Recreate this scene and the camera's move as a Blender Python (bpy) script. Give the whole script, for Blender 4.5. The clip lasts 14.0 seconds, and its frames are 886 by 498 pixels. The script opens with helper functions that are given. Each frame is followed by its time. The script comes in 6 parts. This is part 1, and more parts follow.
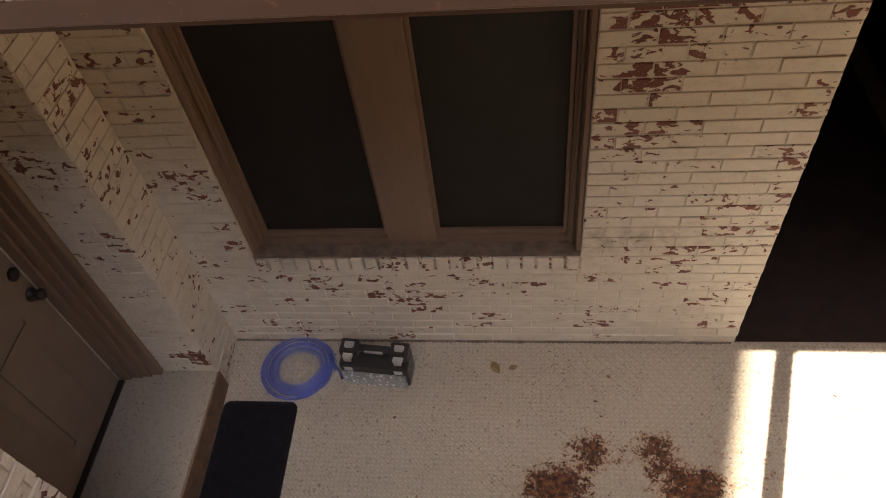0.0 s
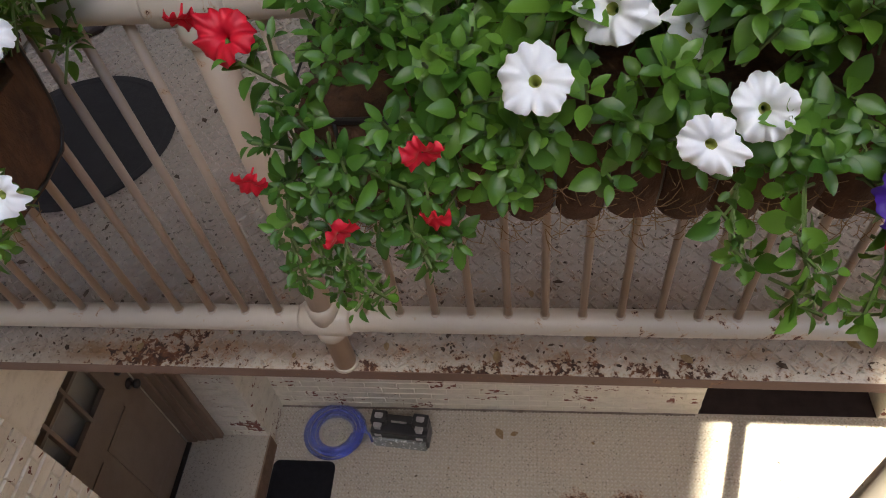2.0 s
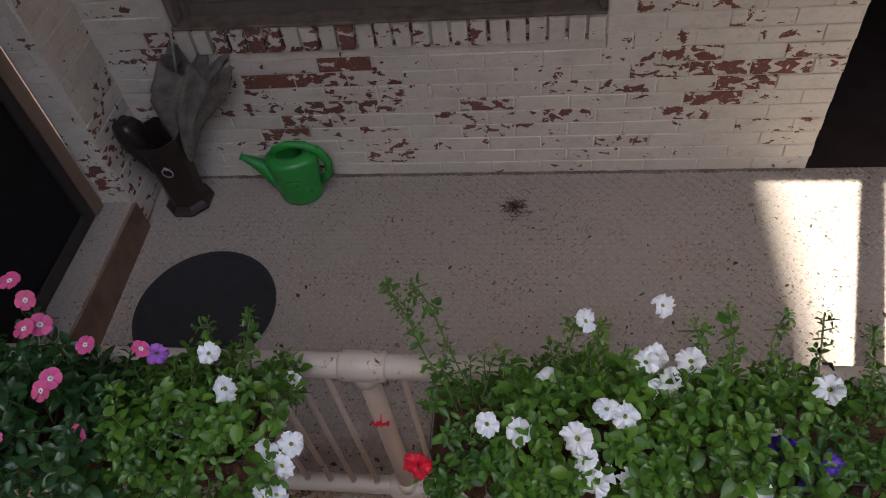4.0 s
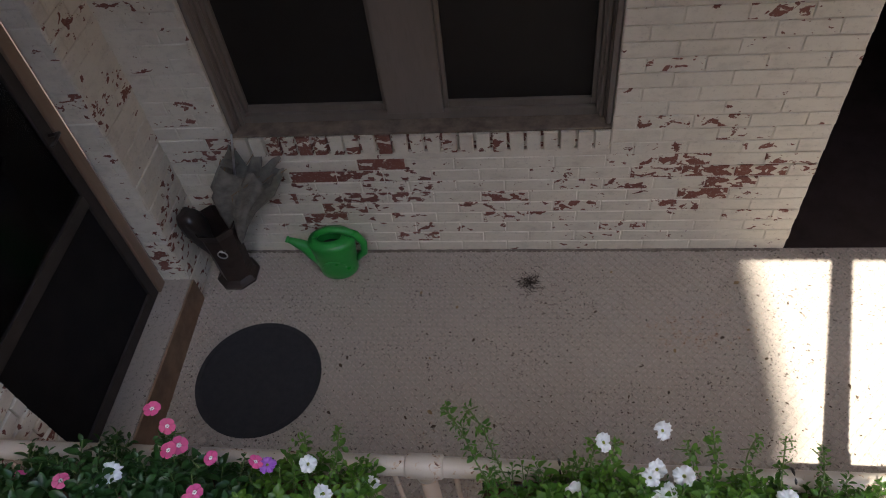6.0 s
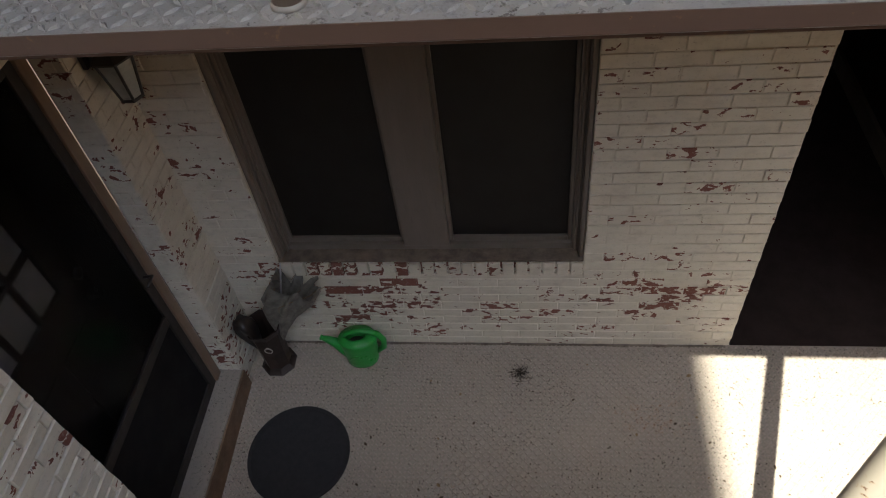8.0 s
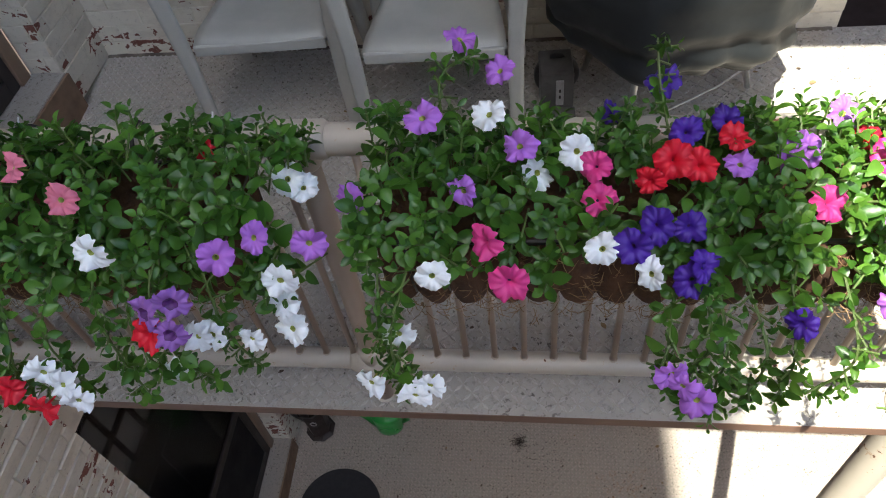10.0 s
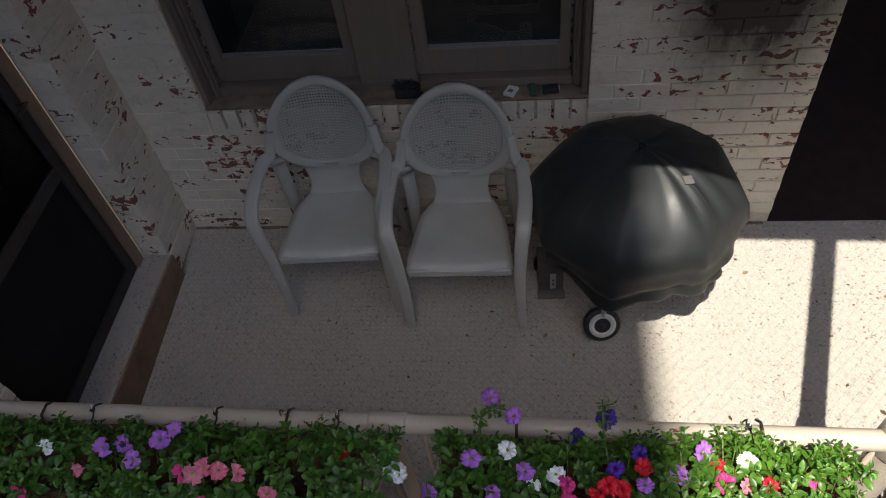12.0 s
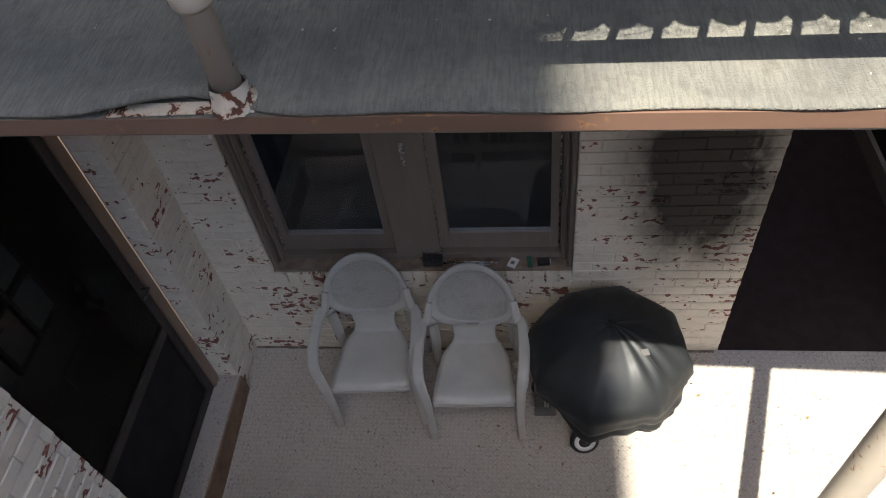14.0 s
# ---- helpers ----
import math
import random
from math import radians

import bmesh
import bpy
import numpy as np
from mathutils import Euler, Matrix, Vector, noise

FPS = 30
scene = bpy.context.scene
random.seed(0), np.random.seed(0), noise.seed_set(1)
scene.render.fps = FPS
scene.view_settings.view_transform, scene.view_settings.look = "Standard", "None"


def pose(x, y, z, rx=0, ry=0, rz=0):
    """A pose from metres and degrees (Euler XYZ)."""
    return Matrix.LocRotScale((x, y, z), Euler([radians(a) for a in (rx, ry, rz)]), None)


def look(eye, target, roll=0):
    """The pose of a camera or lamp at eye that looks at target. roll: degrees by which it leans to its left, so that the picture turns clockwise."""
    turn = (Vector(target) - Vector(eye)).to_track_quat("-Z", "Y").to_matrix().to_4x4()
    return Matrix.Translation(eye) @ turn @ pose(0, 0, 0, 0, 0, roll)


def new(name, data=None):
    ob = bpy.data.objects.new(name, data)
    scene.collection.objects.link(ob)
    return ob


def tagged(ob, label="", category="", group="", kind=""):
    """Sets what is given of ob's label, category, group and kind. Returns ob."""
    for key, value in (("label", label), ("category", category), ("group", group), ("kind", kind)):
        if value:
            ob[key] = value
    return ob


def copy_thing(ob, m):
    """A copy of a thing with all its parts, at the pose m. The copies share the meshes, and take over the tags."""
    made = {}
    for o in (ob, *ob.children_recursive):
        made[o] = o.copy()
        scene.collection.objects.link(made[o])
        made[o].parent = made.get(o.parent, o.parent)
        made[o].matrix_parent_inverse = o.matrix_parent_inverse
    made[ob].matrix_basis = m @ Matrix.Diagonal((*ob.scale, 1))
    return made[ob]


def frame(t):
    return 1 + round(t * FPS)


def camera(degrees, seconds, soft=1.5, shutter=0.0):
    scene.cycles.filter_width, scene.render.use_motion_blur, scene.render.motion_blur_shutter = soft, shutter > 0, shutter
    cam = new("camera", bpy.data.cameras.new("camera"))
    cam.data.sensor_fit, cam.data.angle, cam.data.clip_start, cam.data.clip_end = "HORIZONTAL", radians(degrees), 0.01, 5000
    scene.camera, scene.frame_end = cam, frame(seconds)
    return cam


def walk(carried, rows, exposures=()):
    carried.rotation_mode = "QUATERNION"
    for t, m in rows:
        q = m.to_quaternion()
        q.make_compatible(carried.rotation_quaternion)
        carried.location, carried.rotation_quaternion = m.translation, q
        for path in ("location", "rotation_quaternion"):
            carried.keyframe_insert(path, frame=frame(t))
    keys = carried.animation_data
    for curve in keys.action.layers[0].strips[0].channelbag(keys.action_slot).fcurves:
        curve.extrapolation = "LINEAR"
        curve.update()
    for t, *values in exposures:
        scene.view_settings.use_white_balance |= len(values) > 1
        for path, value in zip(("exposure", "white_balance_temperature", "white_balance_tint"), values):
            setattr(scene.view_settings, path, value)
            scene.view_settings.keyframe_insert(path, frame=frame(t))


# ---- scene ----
cam = camera(63.3, 14.0, 1.05)
PATH = [
    (0, (1.675, -2.125, 3.413), (1.44, -0.871, 1.873), -8.7),
    (0.5, (1.683, -2.143, 3.657), (1.442, -0.883, 2.123), -8.9),
    (1, (1.689, -2.163, 3.923), (1.449, -0.901, 2.39), -8.8),
    (1.5, (1.697, -2.192, 4.156), (1.457, -0.928, 2.625), -8.8),
    (2, (1.706, -2.223, 4.366), (1.462, -0.959, 2.836), -8.7),
    (2.5, (1.705, -2.247, 4.587), (1.458, -0.981, 3.059), -8.6),
    (3, (1.697, -2.255, 4.807), (1.448, -0.985, 3.282), -8.5),
    (3.5, (1.683, -2.251, 5.021), (1.434, -0.977, 3.5), -8.5),
    (4, (1.664, -2.248, 5.238), (1.413, -0.97, 3.72), -8.5),
    (4.2, (1.652, -2.245, 5.325), (1.401, -0.964, 3.809), -8.4),
    (6.3, (1.577, -2.261, 5.823), (1.346, -0.983, 4.302), -8.1),
    (6.5, (1.588, -2.291, 5.872), (1.356, -1.001, 4.362), -7.9),
    (7, (1.62, -2.338, 6.106), (1.384, -1.04, 4.603), -8.0),
    (7.2, (1.628, -2.38, 6.194), (1.392, -1.067, 4.704), -7.9),
    (9.3, (1.688, -2.301, 7.443), (1.43, -1.048, 5.905), -9.2),
    (9.5, (1.692, -2.301, 7.537), (1.435, -1.053, 5.996), -9.1),
    (10, (1.704, -2.307, 7.809), (1.448, -1.06, 6.266), -9.1),
    (10.5, (1.711, -2.313, 8.062), (1.453, -1.064, 6.52), -9.2),
    (11, (1.711, -2.314, 8.312), (1.453, -1.063, 6.773), -9.3),
    (11.5, (1.71, -2.301, 8.558), (1.45, -1.047, 7.022), -9.3),
    (12, (1.715, -2.286, 8.807), (1.456, -1.031, 7.272), -9.3),
    (12.5, (1.721, -2.28, 9.056), (1.464, -1.022, 7.523), -9.2),
    (13, (1.72, -2.293, 9.293), (1.466, -1.022, 7.77), -9.1),
    (13.5, (1.728, -2.279, 9.565), (1.472, -1.015, 8.037), -9.2),
    (14, (1.732, -2.319, 9.875), (1.476, -1.041, 8.358), -9.1),
]
walk(cam, [(t, look(eye, target, roll)) for t, eye, target, roll in PATH],
     [(0, 2.45, 7550, 14), (0.9, 2.75, 7500, 13), (1.6, 2.45, 7300, 9), (2.6, 2.40, 6500, 7), (3.6, 2.05, 6600, 11), (4.2, 1.85, 6500, 13), (6.4, 1.97, 6450, 8), (9.4, 1.80, 6700, 2), (10.0, 1.98, 6450, 5), (10.4, 1.93, 6400, 5), (11.0, 1.25, 6700, 7), (11.6, 0.95, 6750, 9), (12.8, 1.12, 6400, 9), (14, 1.62, 6700, 10)])

# ---- light ----
SUN_WAY = Vector((0.284, 1.0, -2.12)).normalized()
world = bpy.data.worlds.new("sky")
scene.world = world
world.use_nodes = True
sky = world.node_tree.nodes.new("ShaderNodeTexSky")
sky.sky_type = "NISHITA"
sky.sun_disc = False
sky.dust_density = 1.7
sky.sun_elevation = math.asin(-SUN_WAY.z)
sky.sun_rotation = math.atan2(-SUN_WAY.x, -SUN_WAY.y)
world.node_tree.nodes["Background"].inputs[1].default_value = 0.15
world.node_tree.links.new(sky.outputs[0], world.node_tree.nodes["Background"].inputs[0])
sun = new("sun", bpy.data.lights.new("sun", "SUN"))
sun.data.energy = 4.6
sun.data.angle = radians(0.45)
sun.data.color = (1.0, 0.95, 0.86)
sun.rotation_mode = "QUATERNION"
sun.rotation_quaternion = SUN_WAY.to_track_quat("-Z", "Y")
sun.location = (0, -6, 20)

# ---- materials ----
FLOOR = {"a": 0.0, "b": 3.08, "c": 6.2, "d": 9.25}


class Nodes:
    """Short-hand for building a node material."""

    def __init__(self, name):
        self.mat = bpy.data.materials.new(name)
        self.mat.use_nodes = True
        self.tree = self.mat.node_tree
        self.bsdf = self.tree.nodes["Principled BSDF"]
        self.geo = self.tree.nodes.new("ShaderNodeNewGeometry")
        self.pos = self.geo.outputs["Position"]

    def set(self, socket, value):
        if isinstance(value, bpy.types.NodeSocket):
            self.tree.links.new(value, socket)
        elif isinstance(value, tuple) and len(value) == 3 and socket.type == "RGBA":
            socket.default_value = (*value, 1)
        else:
            socket.default_value = value

    def add(self, kind):
        return self.tree.nodes.new(kind)

    def noise(self, scale, detail=4.0, rough=0.6, vector=None, distort=0.0, w=None):
        n = self.add("ShaderNodeTexNoise")
        self.set(n.inputs["Vector"], vector or self.pos)
        n.inputs["Scale"].default_value = scale
        n.inputs["Detail"].default_value = detail
        n.inputs["Roughness"].default_value = rough
        n.inputs["Distortion"].default_value = distort
        return n.outputs["Fac"]

    def math(self, op, a, b=0.0, c=0.0, clamp=False):
        n = self.add("ShaderNodeMath")
        n.operation, n.use_clamp = op, clamp
        for s, v in zip(n.inputs, (a, b, c)):
            self.set(s, v)
        return n.outputs[0]

    def step(self, value, lo, hi, a=0.0, b=1.0):
        n = self.add("ShaderNodeMapRange")
        n.interpolation_type = "SMOOTHSTEP"
        for i, v in enumerate((value, lo, hi, a, b)):
            self.set(n.inputs[i], v)
        return n.outputs[0]

    def mix(self, fac, a, b, blend="MIX"):
        n = self.add("ShaderNodeMix")
        n.data_type, n.blend_type = "RGBA", blend
        self.set(n.inputs[0], fac)
        self.set(n.inputs[6], a)
        self.set(n.inputs[7], b)
        return n.outputs[2]

    def blob(self, centre, radii, edge=0.0):
        """1 at the centre, falling to 0 at the ellipsoid's edge."""
        n = self.add("ShaderNodeVectorMath")
        n.operation = "SUBTRACT"
        self.set(n.inputs[0], self.pos)
        n.inputs[1].default_value = centre
        d = self.add("ShaderNodeVectorMath")
        d.operation = "DIVIDE"
        self.set(d.inputs[0], n.outputs[0])
        d.inputs[1].default_value = radii
        m = self.add("ShaderNodeVectorMath")
        m.operation = "LENGTH"
        self.set(m.inputs[0], d.outputs[0])
        return self.step(m.outputs["Value"], 1.0, edge)

    def blobs(self, items):
        total = None
        for weight, centre, radii in items:
            v = self.math("MULTIPLY", self.blob(centre, radii), weight)
            total = v if total is None else self.math("ADD", total, v)
        return total

    def scaled(self, x, y, z):
        n = self.add("ShaderNodeVectorMath")
        n.operation = "MULTIPLY"
        self.set(n.inputs[0], self.pos)
        n.inputs[1].default_value = (x, y, z)
        return n.outputs[0]

    def bump(self, height, strength=0.3, distance=0.005, normal=None):
        n = self.add("ShaderNodeBump")
        n.inputs["Strength"].default_value = strength
        n.inputs["Distance"].default_value = distance
        self.set(n.inputs["Height"], height)
        if normal is not None:
            self.set(n.inputs["Normal"], normal)
        return n.outputs[0]

    def done(self, colour, rough=0.6, metal=0.0, normal=None, **more):
        self.set(self.bsdf.inputs["Base Color"], colour)
        self.set(self.bsdf.inputs["Roughness"], rough)
        self.set(self.bsdf.inputs["Metallic"], metal)
        if normal is not None:
            self.set(self.bsdf.inputs["Normal"], normal)
        for k, v in more.items():
            self.set(self.bsdf.inputs[k.replace("_", " ")], v)
        return self.mat


def painted_brick(name, chips=0.0):
    """Cream paint over red brick; chips: added to the level at which it flakes off."""
    n = Nodes(name)
    rnd = n.add("ShaderNodeObjectInfo").outputs["Random"]
    za, zb, zc = FLOOR["a"], FLOOR["b"], FLOOR["c"]
    worn = n.blobs([
        (0.125, (2.10, 0, za + 1.75), (0.24, 0.6, 1.15)),
        (0.061, (1.1, 0, za + 0.62), (1.2, 0.3, 0.26)),
        (0.046, (0.8, 0, za + 0.35), (0.6, 0.3, 0.28)),
        (0.065, (-0.1, -0.2, za + 0.25), (0.3, 0.3, 0.18)),
        (0.054, (-0.2, -0.3, za + 1.75), (0.4, 0.4, 0.55)),
        (0.088, (0.72, 0, zb + 0.50), (1.0, 0.3, 0.48)),
        (0.075, (2.35, 0, zb + 0.42), (0.6, 0.3, 0.28)),
        (0.042, (1.5, 0, zb + 0.5), (1.4, 0.3, 0.42)),
        (0.054, (-0.05, -0.2, zb + 0.3), (0.25, 0.3, 0.35)),
        (0.095, (0.55, 0, zc + 0.5), (0.45, 0.3, 0.4)),
        (0.065, (0.3, 0, zc + 0.05), (0.6, 0.3, 0.1)),
        (0.054, (1.5, 0, zc + 0.55), (0.9, 0.3, 0.35)),
        (0.050, (0.0, -0.2, zc + 0.35), (0.25, 0.3, 0.5)),
        (0.061, (2.78, 0, zc + 0.9), (0.13, 0.3, 1.2)),
        (0.038, (2.75, 0, za + 1.2), (0.1, 0.3, 1.3)),
        (0.050, (0.0, -1.7, zc + 0.3), (0.3, 0.5, 1.0)),
        (0.046, (0.0, -1.8, zb + 0.2), (0.3, 0.6, 0.7)),
        (0.065, (0.0, -1.5, za + 2.6), (0.3, 0.5, 0.6)),
    ])
    coarse = n.noise(5, 3, 0.5, vector=n.scaled(0.8, 0.8, 1.3))
    fine = n.noise(25, 4.0, 0.55, distort=0.5, vector=n.scaled(0.8, 0.8, 1.25))
    level = n.math("ADD", n.math("MULTIPLY", coarse, 0.26), n.math("MULTIPLY", fine, 0.74))
    level = n.math("ADD", level, worn)
    level = n.math("ADD", level, n.math("MULTIPLY", n.math("SUBTRACT", rnd, 0.5), 0.19))
    level = n.math("ADD", level, chips)
    bare = n.step(level, 0.622, 0.634)
    hue = n.noise(3.5, 4, 0.5)
    paint = n.mix(hue, (0.72, 0.66, 0.545), (0.60, 0.545, 0.445))
    paint = n.mix(n.step(n.noise(70, 3, 0.7), 0.55, 0.85), paint, (0.42, 0.37, 0.3))
    paint = n.mix(n.math("MULTIPLY", n.step(n.noise(13, 5, 0.7, vector=n.scaled(0.7, 0.7, 1.3)), 0.45, 0.75), 0.45), paint, (0.40, 0.35, 0.275))
    clay = n.mix(rnd, (0.115, 0.040, 0.033), (0.20, 0.078, 0.056))
    clay = n.mix(n.step(n.noise(120, 3), 0.55, 0.75), clay, (0.33, 0.24, 0.2))
    colour = n.mix(bare, paint, clay)
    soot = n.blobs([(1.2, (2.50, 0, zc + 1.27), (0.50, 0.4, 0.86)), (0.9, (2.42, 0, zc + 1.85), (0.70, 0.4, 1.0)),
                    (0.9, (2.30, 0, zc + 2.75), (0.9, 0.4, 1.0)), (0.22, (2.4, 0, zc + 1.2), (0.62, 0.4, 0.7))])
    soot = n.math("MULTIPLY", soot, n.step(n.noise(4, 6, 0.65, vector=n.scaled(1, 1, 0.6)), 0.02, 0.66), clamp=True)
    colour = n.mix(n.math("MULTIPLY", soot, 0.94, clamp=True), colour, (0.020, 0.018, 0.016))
    grime = n.blobs([(0.6, (2.0, 0, za + 0.87), (0.9, 0.3, 0.16)), (0.45, (1.1, 0.0, zb + 0.76), (1.0, 0.3, 0.05))])
    grime = n.math("MULTIPLY", grime, n.step(n.noise(12, 4), 0.35, 0.7))
    colour = n.mix(grime, colour, (0.16, 0.12, 0.085))
    height = n.math("ADD", n.math("MULTIPLY", bare, -0.5), n.math("MULTIPLY", n.noise(160, 3, 0.7), 0.35))
    height = n.math("ADD", height, n.math("MULTIPLY", n.noise(26, 3, 0.6), 0.5))
    dull = n.math("MAXIMUM", bare, soot)
    return n.done(colour, n.math("ADD", 0.6, n.math("MULTIPLY", dull, 0.35), clamp=True), normal=n.bump(height, 0.55, 0.004), Specular_IOR_Level=n.math("SUBTRACT", 0.4, n.math("MULTIPLY", soot, 0.35), clamp=True))


def deck_paint(name, base, second, rust, speck=0.6, rim=None, wash=None):
    """Old oil paint on steel plate with rust blooms and trodden-in dirt."""
    n = Nodes(name)
    colour = n.mix(n.noise(2.2, 4, 0.55), base, second)
    # rim: a paler band for the stronger light at the open edge
    if rim:
        colour = n.mix(n.step(n.math("ADD", n.blob(*rim[:2]), n.math("MULTIPLY", n.noise(9, 4), 0.5)), 0.35, 0.8), colour, rim[2])
    scuff = n.step(n.noise(55, 5, 0.75), 0.50, 0.68)
    colour = n.mix(n.math("MULTIPLY", scuff, 0.6), colour, tuple(c * 0.5 for c in base))
    crumbs = n.math("MULTIPLY", n.step(n.noise(80, 4, 0.62), 0.59, 0.65), n.step(n.noise(3.1, 4), 0.36, 0.58))
    colour = n.mix(n.math("MULTIPLY", crumbs, speck), colour, (0.045, 0.03, 0.02))
    area = n.blobs(rust)
    level = n.math("ADD", n.math("ADD", n.math("MULTIPLY", n.noise(26, 6, 0.7, distort=0.5), 0.62), n.math("MULTIPLY", n.noise(95, 3, 0.65), 0.38)), area)
    halo = n.step(level, 0.66, 0.76)
    bare = n.step(level, 0.735, 0.765)
    if wash:
        stain = n.math("MULTIPLY", n.blobs(wash), n.step(n.noise(6, 6, 0.7, vector=n.scaled(0.6, 1.4, 1)), 0.35, 0.65), clamp=True)
        colour = n.mix(stain, colour, (0.20, 0.115, 0.06))
    colour = n.mix(n.math("MULTIPLY", halo, 0.5), colour, (0.34, 0.18, 0.08))
    rusty = n.mix(n.step(n.noise(45, 4), 0.35, 0.7), (0.035, 0.015, 0.011), (0.19, 0.075, 0.03))
    colour = n.mix(bare, colour, rusty)
    height = n.math("ADD", n.math("MULTIPLY", bare, -1.0), n.math("MULTIPLY", n.noise(110, 4, 0.75), 0.8))
    return n.done(colour, n.math("ADD", 0.42, n.math("MULTIPLY", bare, 0.4)), normal=n.bump(height, 0.55, 0.003))


def plain(name, base, second=None, scale=12.0, rough=0.5, metal=0.0, bump=0.15, grain=90.0, stretch=(1, 1, 1), **more):
    n = Nodes(name)
    second = second or tuple(c * 0.72 for c in base)
    v = n.scaled(*stretch)
    colour = n.mix(n.step(n.noise(scale, 5, 0.62, vector=v), 0.3, 0.75), base, second)
    colour = n.mix(n.math("MULTIPLY", n.step(n.noise(grain, 3, 0.6, vector=v), 0.5, 0.8), 0.35), colour, tuple(c * 0.6 for c in base))
    r = n.step(n.noise(scale * 2, 3, 0.6), 0.2, 0.8, max(0.03, rough - 0.08), min(1.0, rough + 0.1))
    return n.done(colour, r, metal, n.bump(n.noise(grain, 4, 0.6, vector=v), bump, 0.003), **more)


def carpet(name):
    """Ribbed outdoor carpet, faded and stained, its ribs across the deck."""
    n = Nodes(name)
    colour = n.mix(n.step(n.noise(4, 5, 0.65), 0.35, 0.7), (0.19, 0.185, 0.155), (0.115, 0.115, 0.105))
    colour = n.mix(n.math("MULTIPLY", n.step(n.noise(22, 5, 0.7), 0.5, 0.75), 0.55), colour, (0.085, 0.08, 0.068))
    rib = n.noise(120, 3, 0.6, vector=n.scaled(1.6, 0.16, 1.0), distort=0.2)
    colour = n.mix(n.math("MULTIPLY", n.step(rib, 0.42, 0.62), 0.3), colour, (0.06, 0.06, 0.055))
    lint = n.step(n.noise(75, 2, 0.4), 0.76, 0.79)
    colour = n.mix(n.math("MULTIPLY", lint, 0.7), colour, (0.5, 0.47, 0.4))
    return n.done(colour, 0.95, normal=n.bump(n.math("SUBTRACT", n.noise(300, 2), rib), 0.8, 0.004))


def pipe_paint(name, base, chips=0.0):
    n = Nodes(name)
    colour = n.mix(n.noise(6, 4), base, tuple(c * 0.82 for c in base))
    level = n.math("ADD", n.noise(34, 5, 0.65, distort=0.5), n.math("MULTIPLY", n.noise(4, 3), 0.32 + chips))
    halo = n.step(level, 0.83, 0.90)
    bare = n.step(level, 0.90, 0.915)
    colour = n.mix(n.math("MULTIPLY", halo, 0.5), colour, (0.36, 0.19, 0.08))
    colour = n.mix(bare, colour, (0.09, 0.033, 0.018))
    return n.done(colour, n.math("ADD", 0.38, n.math("MULTIPLY", bare, 0.45)), normal=n.bump(n.math("SUBTRACT", n.noise(70, 3), bare), 0.35, 0.0015))


def glass(name, tint=(0.9, 0.93, 0.92), rough=0.02):
    n = Nodes(name)
    r = n.step(n.noise(5, 4, 0.6), 0.45, 0.8, rough, rough + 0.06)
    return n.done(tint, r, Transmission_Weight=1.0, IOR=1.45)


def leaf_green(name, dark, light, sheen=0.42):
    n = Nodes(name)
    rnd = n.geo.outputs["Random Per Island"]
    colour = n.mix(rnd, dark, light)
    colour = n.mix(n.math("MULTIPLY", n.step(n.noise(7, 3), 0.45, 0.75), 0.6), colour, tuple(c * 0.7 for c in dark))
    n.set(n.bsdf.inputs["Subsurface Weight"], 0.0)
    mat = n.done(colour, sheen, normal=n.bump(n.noise(140, 2), 0.25, 0.002))
    # light that passes through the thin blade
    thin = n.add("ShaderNodeBsdfTranslucent")
    n.set(thin.inputs["Color"], n.mix(0.5, colour, (0.16, 0.30, 0.03)))
    both = n.add("ShaderNodeMixShader")
    both.inputs[0].default_value = 0.35
    n.tree.links.new(n.bsdf.outputs[0], both.inputs[1])
    n.tree.links.new(thin.outputs[0], both.inputs[2])
    n.tree.links.new(both.outputs[0], n.tree.nodes["Material Output"].inputs[0])
    return mat


def petal(name, base, second):
    n = Nodes(name)
    rnd = n.add("ShaderNodeObjectInfo").outputs["Random"]
    tex = n.add("ShaderNodeTexCoord").outputs["Object"]
    colour = n.mix(rnd, base, second)
    colour = n.mix(n.math("MULTIPLY", n.step(n.noise(60, 3, vector=tex), 0.4, 0.7), 0.22), colour, tuple(c * 0.8 for c in base))
    mat = n.done(colour, 0.55, normal=n.bump(n.noise(110, 3, vector=tex), 0.3, 0.002))
    thin = n.add("ShaderNodeBsdfTranslucent")
    n.set(thin.inputs["Color"], colour)
    both = n.add("ShaderNodeMixShader")
    both.inputs[0].default_value = 0.16
    n.tree.links.new(n.bsdf.outputs[0], both.inputs[1])
    n.tree.links.new(thin.outputs[0], both.inputs[2])
    n.tree.links.new(both.outputs[0], n.tree.nodes["Material Output"].inputs[0])
    return mat


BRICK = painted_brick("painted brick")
MORTAR = painted_brick("painted joints", -0.075)
fa, fb, fc = FLOOR["a"], FLOOR["b"], FLOOR["c"]
RUST_A = [
    (0.27, (1.98, -0.60, fa), (0.26, 0.19, 0.2)), (0.28, (2.28, -0.60, fa), (0.21, 0.21, 0.2)),
    (0.27, (1.80, -0.80, fa), (0.27, 0.19, 0.2)), (0.26, (2.42, -0.80, fa), (0.29, 0.19, 0.2)),
    (0.17, (2.75, -0.65, fa), (0.6, 0.5, 0.2)), (0.15, (1.85, -0.85, fa), (1.2, 0.4, 0.2)), (0.10, (2.6, -0.05, fa), (0.3, 0.12, 0.2))]
